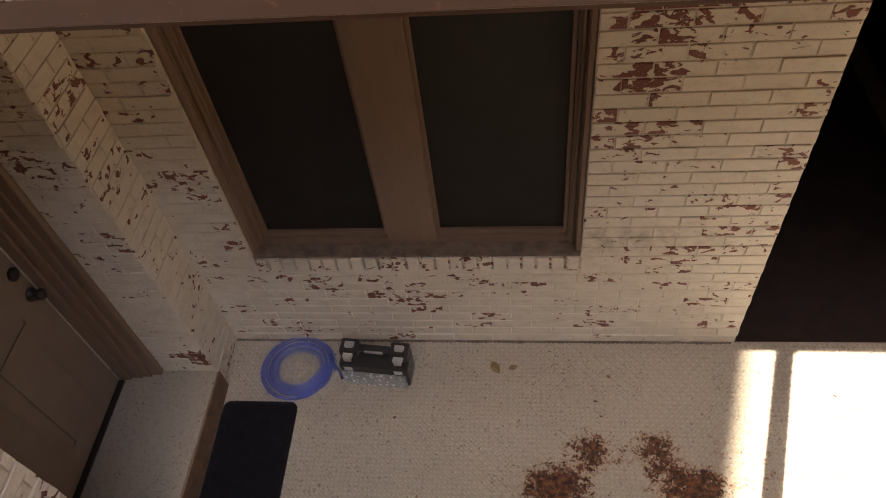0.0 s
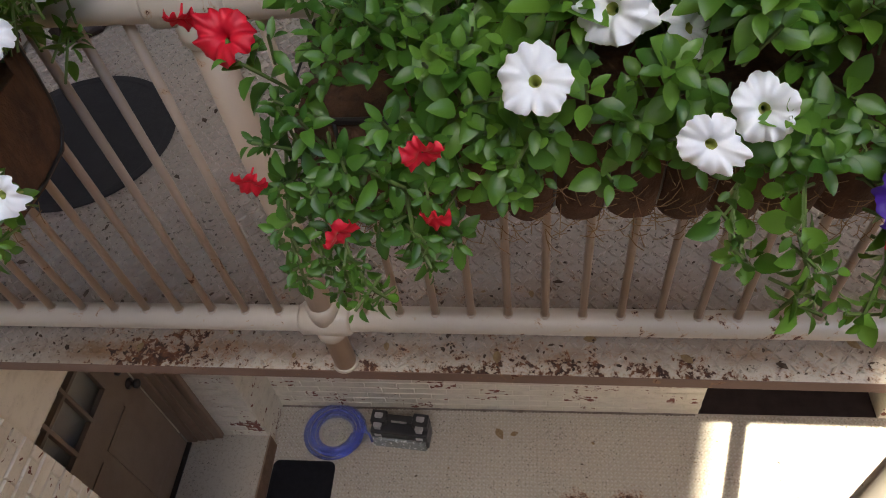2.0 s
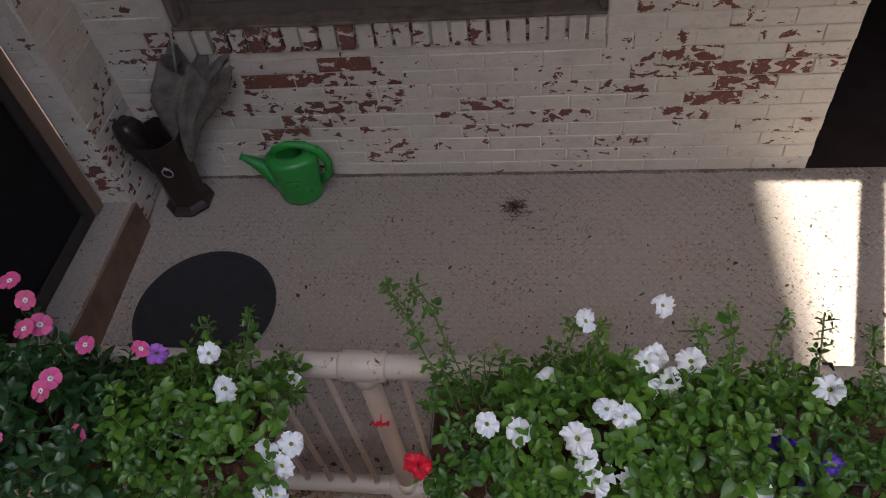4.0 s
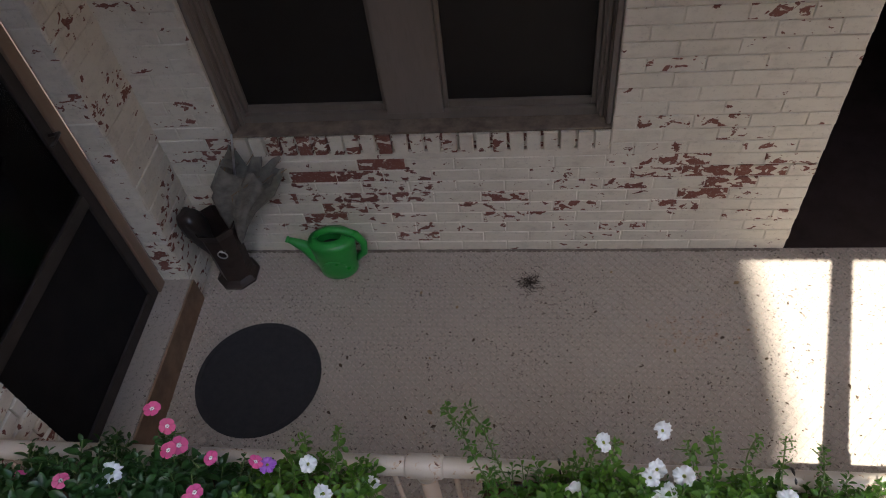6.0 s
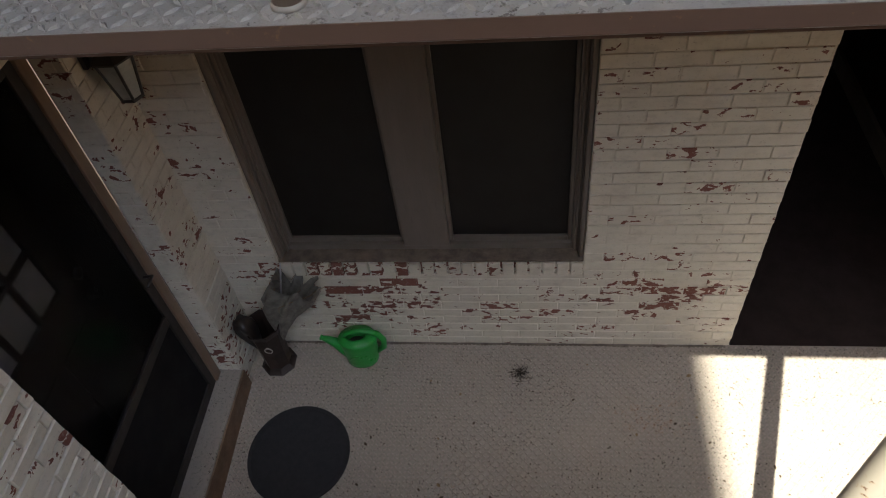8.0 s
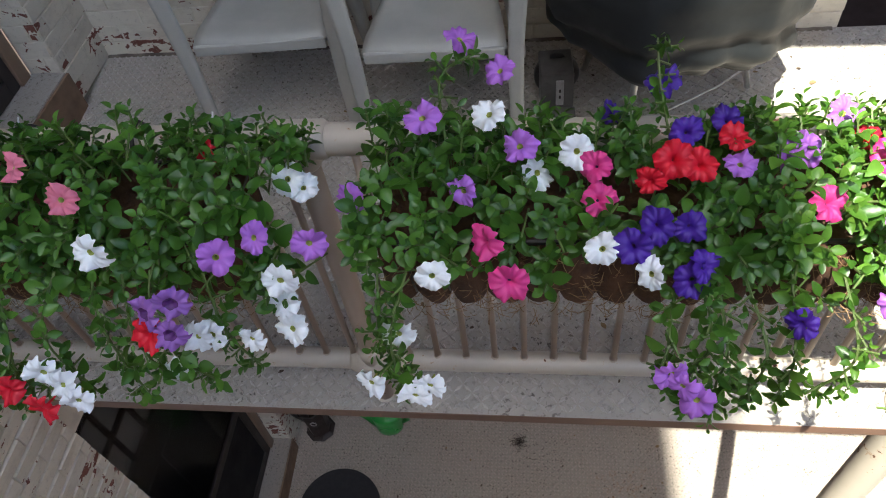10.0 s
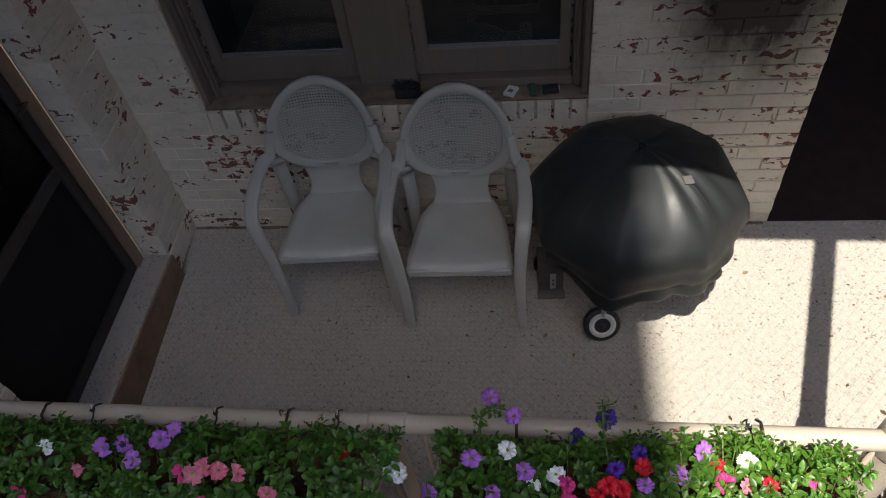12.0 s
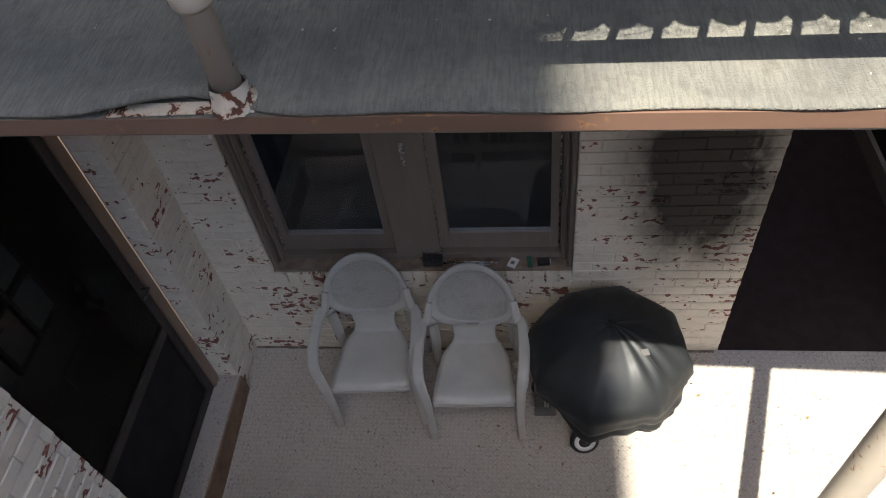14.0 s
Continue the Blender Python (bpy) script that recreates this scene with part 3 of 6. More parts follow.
def edge_y(key, x):
    """The deck's front edge runs a little askew of the house wall."""
    return EDGE[key][0] + EDGE[key][1] * (x - 1.3)


def deck_z(key, y):
    """Every deck falls a little towards its edge, to shed rain."""
    return FLOOR[key] + FALL[key] * y


def on_deck(ob, key, x, y, turn=0.0, lift=0.0025):
    ob.matrix_basis = pose(x, y, deck_z(key, y) + lift, math.degrees(math.atan(FALL[key])), 0, 0) @ pose(0, 0, 0, 0, 0, turn)
    return ob


for key, z in FLOOR.items():
    ya, yb = edge_y(key, 0.0), edge_y(key, 6.5)
    plate = [(0, 0, z), (6.5, 0, z), (6.5, yb, deck_z(key, yb)), (0, ya, deck_z(key, ya))]
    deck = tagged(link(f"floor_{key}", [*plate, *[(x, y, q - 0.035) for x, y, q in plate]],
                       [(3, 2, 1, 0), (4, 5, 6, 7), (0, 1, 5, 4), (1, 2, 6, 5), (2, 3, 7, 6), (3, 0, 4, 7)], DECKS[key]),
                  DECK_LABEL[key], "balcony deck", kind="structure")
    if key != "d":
        tread(deck, 0.02, 3.9, key, z, LIT_TREADS[key])
    bm = box((0.0, 0.022, -0.056), (6.49, 0.030, -0.036), 0.002)
    add_box(bm, (0.0, 0.030, -0.056), (6.49, 0.085, -0.048))
    add_box(bm, (0.0, -0.002, -0.034), (6.49, 0.004, -0.0015), 0.001)
    bm.transform(Matrix.Translation((0.004, ya, deck_z(key, ya))) @ pose(0, 0, 0, 0, 0, math.degrees(math.atan(EDGE[key][1]))))
    part("fascia", bm, FASCIA, deck, "rust brown painted steel edge angle")

# Dark strip at the wall foot: old sealant plus contact shade in its colour.
for key in "abc":
    r = random.Random(ord(key))
    v, f = [], []
    for i in range(140):
        x = 0.004 + i * 0.0197
        w = 0.007 + 0.006 * max(0.0, noise.noise((x * 9, ord(key), 0.0)) + 0.3) + r.uniform(0, 0.003)
        z = FLOOR[key]
        v += [(x, -0.006, z + 0.006 + r.uniform(0, 0.004)), (x, -0.009 - w * 0.5, z + 0.0052), (x, -0.009 - w, z + 0.0012)]
    for i in range(139):
        for k in (0, 1):
            f.append((i * 3 + k, i * 3 + k + 1, i * 3 + k + 4, i * 3 + k + 3))
    tagged(link("trim_joint", v, f, FOOT_SHADE, smooth=True), "strip of sealant, dirt and painted contact shade along the wall foot", "sealant", kind="structure")
for key in "bcd":
    tagged(part(f"ceiling_{key}", box((0.0, -1.40, FLOOR[key] - 0.13), (6.5, -0.001, FLOOR[key] - 0.10)), CEIL), "brown painted underside of the deck above", "ceiling", kind="structure")

# closing wall and roof out of sight
tagged(part("wall_back_d", box((-0.3, 0, FLOOR["d"]), (6.5, 0.24, 12.2)), BRICK), "painted brick wall of the top storey", "wall", kind="structure")
tagged(part("roof", box((-1, -1.6, 12.2), (6.5, 0.3, 12.4)), STUCCO), "flat roof over the top balcony", "roof", kind="structure")
tagged(part("wall_wing_d", box((-0.95, -4.2, FLOOR["d"] - 0.05), (0, -1.28, 12.2)), BRICK), "painted brick side wall of the top storey", "wall", kind="structure")

# ---- steps, doors ----
for key in "abc":
    z = FLOOR[key]
    step = tagged(part(f"step_{key}", box((-0.62, WING_Y, z - 0.1), (0.012, PIER_Y - 0.002, z + 0.14), 0.004), DECKS[key]), "raised painted door step", "step", kind="structure")
    part("riser", box((0.0125, WING_Y + 0.004, z - 0.06), (0.024, PIER_Y - 0.0, z + 0.136), 0.003), WOOD_STEP, step, "scuffed brown step edge")

# ---- windows ----
def window(key, trim, screens):
    z0 = FLOOR[key]
    top = z0 + WIN_T
    frame_ob = tagged(new(f"window_{'abc'.index(key) + 1}"), "brown painted double window with dark panes", "window", kind="structure")
    bm = bmesh.new()
    for lo, hi in (((WIN_L + 0.002, 0.075, z0 + SILL_Z), (WIN_L + 0.055, 0.17, top)), ((WIN_R - 0.06, 0.075, z0 + SILL_Z), (WIN_R - 0.002, 0.17, top)),
                   ((WIN_L + 0.055, 0.075, z0 + SILL_Z), (WIN_R - 0.06, 0.17, z0 + SILL_Z + 0.04)), ((WIN_L + 0.055, 0.075, top - 0.06), (WIN_R - 0.06, 0.17, top - 0.002))):
        add_box(bm, lo, hi, 0.005)
    add_box(bm, (WIN_L + 0.006, 0.045, z0 + SILL_Z + 0.001), (WIN_L + 0.03, 0.0745, top - 0.004), 0.006)
    add_box(bm, (WIN_R - 0.03, 0.045, z0 + SILL_Z + 0.001), (WIN_R - 0.006, 0.0745, top - 0.004), 0.006)
    add_box(bm, (WIN_L + 0.034, 0.058, z0 + SILL_Z + 0.001), (WIN_L + 0.048, 0.0745, top - 0.004), 0.004)
    add_box(bm, (WIN_R - 0.048, 0.058, z0 + SILL_Z + 0.001), (WIN_R - 0.034, 0.0745, top - 0.004), 0.004)
    part("window_frame", bm, trim, frame_ob)
    for a, b in ((WIN_L + 0.0015, WIN_L + 0.026), (WIN_R - 0.026, WIN_R - 0.0015)):
        part("brick_mould", box((a, 0.010, z0 + SILL_Z + 0.001), (b, 0.0445, top - 0.004), 0.007), trim, frame_ob)
    part("mullion", box((1.005, 0.062, z0 + SILL_Z + 0.041), (1.240, 0.165, top - 0.061), 0.004), trim, frame_ob, "wide painted centre post")
    for x0, x1 in ((WIN_L + 0.056, 1.004), (1.241, WIN_R - 0.061)):
        bottom = z0 + SILL_Z + (0.041 if screens else 0.06)
        rail = 0.03 if screens else 0.115
        stile = 0.018 if screens else 0.05
        bm = box((x0, 0.095, bottom), (x0 + stile, 0.135, top - 0.061), 0.003)
        add_box(bm, (x1 - stile, 0.095, bottom), (x1, 0.135, top - 0.061), 0.003)
        add_box(bm, (x0 + stile, 0.095, bottom), (x1 - stile, 0.135, bottom + rail), 0.003)
        if not screens:
            add_box(bm, (x0 + stile, 0.098, z0 + 1.70), (x1 - stile, 0.138, z0 + 1.74), 0.003)
            add_box(bm, ((x0 + x1) / 2 - 0.012, 0.1, z0 + 1.741), ((x0 + x1) / 2 + 0.012, 0.13, top - 0.062), 0.003)
        sash = part("sash", bm, trim, frame_ob)
        if screens:
            part("screen", box((x0 + stile, 0.112, bottom + rail), (x1 - stile, 0.116, top - 0.062)), SCREEN, sash, "dark woven insect screen")
            part("pane", box((x0 + stile, 0.142, bottom + rail), (x1 - stile, 0.147, top - 0.062)), GLASS, sash, "glass pane")
        else:
            pane = part("pane", box((x0 + stile, 0.112, bottom + rail), (x1 - stile, 0.117, top - 0.062)), GLASS, sash, "glass pane")
            pane.visible_shadow = False
    if not screens:
        for x in (WIN_L + 0.064, 1.236, WIN_R - 0.072):
            part("track", box((x, 0.086, z0 + SILL_Z + 0.06), (x + 0.006, 0.092, top - 0.07)), CHROME, frame_ob, "bare aluminium track strip")
        bm = box((1.128, 0.050, z0 + 1.45), (1.150, 0.058, z0 + 1.585), 0.003)
        add_box(bm, (1.134, 0.058, z0 + 1.46), (1.144, 0.063, z0 + 1.575))
        part("latch", bm, CHROME, frame_ob, "small metal latch")
    # brick sill: headers on edge, with a weathered cap
    cap = part("window_sill", box((WIN_L + 0.001, -0.004, z0 + SILL_Z - 0.014), (WIN_R - 0.001, 0.16, z0 + SILL_Z - 0.001), 0.004), SILL, frame_ob, "weathered brown sill")
    r = random.Random(int(z0 * 10) + 3)
    n = int((WIN_R - WIN_L) / 0.0677)
    for i in range(n):
        ob = new("brick", header_mesh(i % 3))
        ob.parent = frame_ob
        ob.matrix_basis = pose(WIN_L + (i + 0.5) * (WIN_R - WIN_L) / n, r.uniform(-0.002, 0.002), z0 + SILL_Z - 0.064, 0, r.uniform(-0.8, 0.8), r.uniform(-0.6, 0.6))
    return frame_ob


header_meshes = {}


def header_mesh(variant):
    if variant not in header_meshes:
        bm = box((-0.0285, -0.014, -0.048), (0.0285, 0.02, 0.0485), 0.004)
        me = bpy.data.meshes.new("brick")
        bm.to_mesh(me)
        bm.free()
        me.materials.append(BRICK)
        header_meshes[variant] = me
    return header_meshes[variant]


window("a", TRIM, True)
window("b", TRIM_GREY, True)
window("c", TRIM_GREY, False)
for key in "abc":
    z = FLOOR[key] + SILL_Z
    bm = box((WIN_L, 0.012, z - 0.11), (WIN_R, 0.24, z - 0.015))
    tagged(part("sill_bed", bm, BRICK), "painted brick bed under the window sill", "sill", kind="structure")


# ---- doors ----
def lites(bm, x0, x1, y0, y1, z0, z1, cols, rows, bar=0.022):
    """Glazing bars of a divided light in the plane of a side wall."""
    for i in range(cols + 1):
        y = y0 + (y1 - y0) * i / cols
        add_box(bm, (x0, y - bar / 2, z0 - bar / 2), (x1, y + bar / 2, z1 + bar / 2), 0.003)
    for k in range(rows + 1):
        z = z0 + (z1 - z0) * k / rows
        for i in range(cols):
            a, b = y0 + (y1 - y0) * i / cols + bar / 2, y0 + (y1 - y0) * (i + 1) / cols - bar / 2
            add_box(bm, (x0, a, z - bar / 2), (x1, b, z + bar / 2))


def entry_door(key, number, x, material, y0=-1.235, y1=-0.365, pane=GLASS):
    """A door with six lights over two tall panels, in the side wall at x, facing +x."""
    z0 = FLOOR[key] + 0.142
    top = z0 + (2.0 if key == "a" else 2.18)
    door = tagged(new(f"door_{number}"), "panelled entry door with divided lights, shut", "door", kind="structure")
    za, zb = z0 + 1.03, z0 + 1.90
    ya, yb = -1.10, -0.52
    bm = box((x - 0.04, y0, z0), (x, ya, top))
    add_box(bm, (x - 0.04, yb, z0), (x, y1, top))
    add_box(bm, (x - 0.04, ya, z0), (x, yb, za))
    add_box(bm, (x - 0.04, ya, zb), (x, yb, top))
    part("door_leaf", bm, material, door)
    bm = bmesh.new()
    lites(bm, x - 0.026, x + 0.008, ya + 0.011, yb - 0.011, za + 0.011, zb - 0.011, 3, 3)
    part("glazing_bars", bm, material, door)
    part("pane", box((x - 0.022, ya, za), (x - 0.018, yb, zb)), pane, door, "pale lights with a painted sky reflection" if pane is SKY_PANE else "dark glass lights")
    for a, b in ((-1.10, -0.84), (-0.78, -0.52)):
        bm = box((x + 0.001, a, z0 + 0.16), (x + 0.009, b, z0 + 0.82), 0.004)
        bmesh.ops.inset_region(bm, faces=[f for f in bm.faces if f.normal.x > 0.9], thickness=0.03, depth=-0.006)
        part("panel", bm, material, door)
    for z, r in ((z0 + 0.865, 0.033), (z0 + 1.012, 0.031)):
        prof = [(r, 0.0), (r, 0.008), (0.012, 0.012), (0.012, 0.03), (r * 0.8, 0.04), (r * 0.82, 0.058), (0.012, 0.066)] if z < z0 + 0.9 else [(r, 0), (r, 0.014), (0.02, 0.02), (0.008, 0.022)]
        v, f = lathe(prof, 20)
        m = Matrix.Translation((x + 0.001, -0.405, z)) @ pose(0, 0, 0, 0, 90, 0)
        link("door_knob" if z < z0 + 0.9 else "deadbolt", [m @ q for q in v], f, DARK, door, "black metal door hardware", True)
    return door


entry_door("a", 1, -0.52, DOOR_TAN)
# moulded casing of the ground door
casing = tagged(new("door_frame_1"), "moulded tan door casing", "door frame", kind="structure")
za = FLOOR["a"] + 0.141
for a, b, y, d in ((-0.345, -0.292, -0.3, 0.05), (-0.395, -0.346, -0.318, 0.036), (-0.455, -0.396, -0.333, 0.024), (-0.52, -0.456, -0.35, 0.014)):
    part("moulding", box((a, y - d * 0.5, za), (b, -0.26, za + 2.05), 0.008), TRIM, casing)
part("moulding", box((-0.53, -1.28, za + 2.003), (-0.30, -0.29, za + 2.05), 0.004), TRIM, casing)
part("threshold", box((-0.535, -1.26, za - 0.001), (-0.49, -0.36, za + 0.014), 0.004), DARK, casing, "dark worn threshold")


def storm_door(key, number):
    """A full-view storm door: dark frame, a cross rail and two dark panes, in front of the entry door."""
    z0 = FLOOR[key] + 0.142
    x = -0.12
    door = tagged(new(f"door_{number}"), "dark storm door with glass panes, shut", "door", kind="structure")
    y0, y1, top = -1.268, -0.372, z0 + 2.17
    bm = box((x - 0.03, y0, z0), (x, y0 + 0.055, top), 0.004)
    add_box(bm, (x - 0.03, y1 - 0.055, z0), (x, y1, top), 0.004)
    for a, b in ((0, 0.06), (0.64, 0.70), (2.11, 2.17)):
        add_box(bm, (x - 0.03, y0 + 0.055, z0 + a), (x, y1 - 0.055, z0 + b), 0.004)
    part("door_frame", bm, ENTRY_DARK, door)
    part("screen", box((x - 0.018, y0 + 0.055, z0 + 0.06), (x - 0.013, y1 - 0.055, z0 + 0.64)), DOOR_MESH, door, "black insect screen")
    part("pane", box((x - 0.018, y0 + 0.055, z0 + 0.70), (x - 0.013, y1 - 0.055, z0 + 2.11)), STORM_GLASS, door, "dark glass pane")
    v, f = tube([(x + 0.002, y1 - 0.03, z0 + 0.98), (x + 0.045, y1 - 0.03, z0 + 0.99), (x + 0.05, y1 - 0.1, z0 + 0.99)], 0.008, 8)
    link("door_handle", v, f, DARK, door, "black lever handle", True)
    bm = box((x - 0.03, -0.371, z0), (x + 0.012, -0.312, top + 0.05), 0.005)
    part("door_casing", bm, TRIM, door, "worn brown wooden casing")
    part("jamb", box((-0.60, -0.364, z0), (x - 0.031, -0.315, top + 0.05)), ENTRY_DARK, door, "dark painted door jamb")
    part("door_casing", box((x - 0.03, -1.279, top + 0.002), (x + 0.01, -0.372, top + 0.05), 0.005), TRIM, door, "worn brown wooden casing")
    return door


# Door b's panes are opaque and pale: reflected sky put into their colour.
for number, key in ((2, "b"), (3, "c")):
    entry_door(key, number + 2, -0.44, ENTRY_DARK, pane=SKY_PANE if key == "b" else GLASS)
    storm_door(key, number)


# ---- railings ----
OFF = {"a": 0.018, "b": 0.018, "c": 0.05, "d": 0.03}
LOW = {"a": 0.184, "b": 0.184, "c": 0.183, "d": 0.235}
LEAN = {"a": 0.036, "b": 0.036, "c": 0.008, "d": 0.02}
TOP = 0.905


def railing(key):
    z = FLOOR[key]
    off = OFF[key]
    low = LOW[key]
    p = lambda x, h: (x, edge_y(key, x) + off - LEAN[key] * h / TOP, deck_z(key, edge_y(key, x) + off) + h)
    rail = thing("railing", (0, 0, 0), "cream painted pipe railing with thin round balusters and rust spots", "railing", "balcony railings")
    r = 0.028
    link("top_rail", *tube([p(x / 10, TOP) for x in range(0, 50)], r, 16), RAIL, rail, smooth=True)
    link("bottom_rail", *tube([p(x / 10, low) for x in range(0, 50)], r * 0.95, 16), RAIL, rail, smooth=True)
    mid = {"c": 1.312, "d": 1.262}.get(key, 1.303)
    for x in (mid, 3.9):
        v, f = tube([p(x, 0.001), p(x, TOP - 0.015)], 0.024, 16)
        post = link("post", v, f, BAR if key != "d" else RAIL, rail, smooth=True)
        for h, rr in ((TOP, 0.034), (low, 0.034)):
            v, f = merge(tube([p(x - 0.052, h), p(x - 0.046, h), p(x + 0.046, h), p(x + 0.052, h)], [0.029, rr, rr, 0.029], 18),
                         tube([p(x, h - 0.058), p(x, h - 0.05), p(x, h - 0.01)], [0.026, 0.031, 0.031], 18))
            if h < 0.5:
                v, f = merge((v, f), tube([p(x, h + 0.01), p(x, h + 0.05), p(x, h + 0.058)], [0.031, 0.031, 0.026], 18))
            link("pipe_fitting", v, f, RAIL, post, smooth=True)
        v, f = lathe([(0.028, 0.0), (0.027, 0.004), (0.0245, 0.008)], 18, p(x, 0.001))
        link("weld_bead", v, f, RAIL, post, smooth=True)
    x, gap = (0.108, 0.0682) if key in "cd" else (0.0654, 0.0694)
    rnd = random.Random(5)
    while x < 4.8:
        if min(abs(x - mid), abs(x - 2.615), abs(x - 3.9)) > 0.036:
            at = x - 0.034 if key in "ab" and x < mid else x
            a, b = p(at, low + 0.02), p(at + rnd.uniform(-0.003, 0.003), TOP - 0.02)
            v, f = merge(tube([a, b], 0.0074, 10), lathe([(0.0125, 0.0), (0.011, 0.004), (0.009, 0.008)], 10, a))
            link("baluster", v, f, BAR, rail, smooth=True)
        x += gap
    return rail


for key in "abcd":
    railing(key)
column = thing("corner_column", (2.615, -1.44, 0.0), "cream painted steel pipe column rising through all the balconies", "column")
v, f = tube([(0, 0, z) for z in (-0.35, 3, 6, 9, 12.2)], 0.047, 24)
link("shaft", v, f, RAIL, column, smooth=True)
for key in "abcd":
    v, f = tube([(0, 0, FLOOR[key] + h) for h in (0.75, 0.77, 0.90, 0.92)], [0.048, 0.056, 0.056, 0.048], 24)
    link("pipe_collar", v, f, RAIL, column, smooth=True)
    v, f = tube([(0, 0, deck_z(key, -1.44) + h) for h in (0.001, 0.012, 0.02)], [0.075, 0.075, 0.05], 24)
    link("base_flange", v, f, RAIL, column, smooth=True)
# slatted boards fixed to the railing beyond the column
for key in "bc":
    z = FLOOR[key]
    slats = thing("slatted_panel", (0, 0, 0), "weathered dark wooden slats tied to the railing", "slatted panel", "railing panels")
    for i in range(9):
        x = 2.66 + i * 0.062
        y = edge_y(key, x) - 0.035
        part("slat", box((x, y - 0.012, z + 0.05), (x + 0.055, y, z + 0.75), 0.003), SLAT, slats)
    for h in (0.2, 0.7):
        y = edge_y(key, 2.9) - 0.0195
        part("batten", box((2.65, y - 0.004, z + h), (3.23, y + 0.010, z + h + 0.04), 0.003), SLAT, slats)

# ---- ground balcony ----
za = FLOOR["a"] + 0.0025
v, f = [], []
corner = []
for k in range(4):
    cx, cy = (0.1625, -0.1625, -0.1625, 0.1625)[k], (0.344, 0.344, -0.344, -0.344)[k]
    for q in range(7):
        w = (k + q / 6) * math.pi / 2
        corner.append((cx, cy, math.cos(w), math.sin(w)))
for r, h in ((0.045, 0.0), (0.045, 0.005), (0.041, 0.008), (0.034, 0.0085), (0.030, 0.0115), (0.0, 0.012)):
    v += [(cx + c * r, cy + q * r, h) for cx, cy, c, q in corner]
n = len(corner)
for i in range(5):
    f += [(i * n + k, i * n + (k + 1) % n, (i + 1) * n + (k + 1) % n, (i + 1) * n + k) for k in range(n)]
f.append(tuple(5 * n + k for k in range(n)))
mat = tagged(link("door_mat", v, f, MAT_PILE), "flat black pile door mat with rounded corners on the deck", "door mat")
rnd = random.Random(6)
pieces = []
for i in range(2600):
    p = Vector((rnd.uniform(-0.172, 0.172), rnd.uniform(-0.354, 0.354), 0.0115))
    pieces.append(([p + Vector((-0.003, 0, 0)), p + Vector((0.003, 0.001, 0)), p + Vector((rnd.uniform(-0.004, 0.004), rnd.uniform(-0.004, 0.004), rnd.uniform(0.003, 0.007)))], [(0, 1, 2)]))
pv, pf = [], []
for a, b in pieces:
    pf += [tuple(q + len(pv) for q in t) for t in b]
    pv += a
tagged(link("pile", pv, pf, MAT_PILE, mat), kind="stuff")
on_deck(mat, "a", 0.236, -0.78)

coil = thing("hose_coil", (0.405, -0.195, deck_z("a", -0.4) + 0.003), "coil of shiny clear blue vinyl hose in a torn bag", "hose coil")
rnd = random.Random(11)
pts = []
for i in range(10 * 40):
    w = 2 * math.pi * i / 40
    turn = i / 40
    rad = 0.200 - 0.0165 * (turn % 5) + 0.007 * math.sin(w * 0.37 + 1) + 0.004 * math.sin(w * 1.13)
    pts.append((rad * math.cos(w), rad * math.sin(w) * 0.98, 0.010 + 0.017 * int(turn / 5) + 0.003 * math.sin(w * 0.5)))
pts += [(0.20, 0.02, 0.05), (0.24, -0.02, 0.03), (0.26, -0.06, 0.012)]
link("tubing", *tube(pts, 0.0075, 10), HOSE_BLUE, coil, smooth=True)
bag_v, bag_f = [], []
for i in range(15):
    for k in range(13):
        u, v = i / 14 * 2 - 1, k / 12 * 2 - 1
        bag_v.append((u * 0.15 + 0.07, v * 0.13 - 0.01, 0.006 + 0.008 * noise.noise((u * 3, v * 3, 1.0)) + 0.008))
for i in range(14):
    for k in range(12):
        if (u := i / 14 * 2 - 1) ** 2 + (k / 12 * 2 - 1) ** 2 < 1.1:
            bag_f.append((i * 13 + k, i * 13 + k + 1, i * 13 + k + 14, i * 13 + k + 13))
link("plastic_bag", bag_v, bag_f, CLEAR, coil, "crumpled clear plastic bag", True)

box_ob = thing("tool_case", (0.868, -0.20, deck_z("a", -0.22) + 0.003), "black plastic parts case with clear lid and silver latches", "tool case", turn=-5)
bm = box((-0.185, -0.075, 0), (0.185, 0.06, 0.175), 0.012)
add_box(bm, (-0.185, -0.03, 0.170), (-0.085, 0.055, 0.232), 0.010)
add_box(bm, (0.085, -0.03, 0.170), (0.185, 0.055, 0.232), 0.010)
part("case", bm, PLASTIC_BLACK, box_ob)
bm = box((-0.085, -0.01, 0.205), (0.085, 0.03, 0.226), 0.008)
part("handle", bm, PLASTIC_BLACK, box_ob)
part("handle_plate", box((-0.05, -0.018, 0.21), (0.05, -0.0105, 0.228), 0.003), SILVER, box_ob, "silver plate on the handle")
for x in (-0.135, 0.135):
    for y, z in ((-0.036, 0.215), (0.02, 0.2325)):
        bm = box((x - 0.026, y - 0.02, z - 0.012), (x + 0.026, y + 0.012, z + 0.006), 0.004)
        add_box(bm, (x - 0.02, y - 0.026, z - 0.03), (x + 0.02, y - 0.018, z + 0.002), 0.003)
        part("latch", bm, SILVER, box_ob, "silver latch")
    part("label_patch", box((x - 0.022, -0.0805, 0.125), (x + 0.022, -0.0775, 0.155), 0.001), CREAM_PART, box_ob, "pale plastic insert")
bm = box((-0.175, -0.098, 0.012), (0.175, -0.078, 0.118), 0.006)
part("clear_lid", bm, MILKY, box_ob, "clear plastic lid")
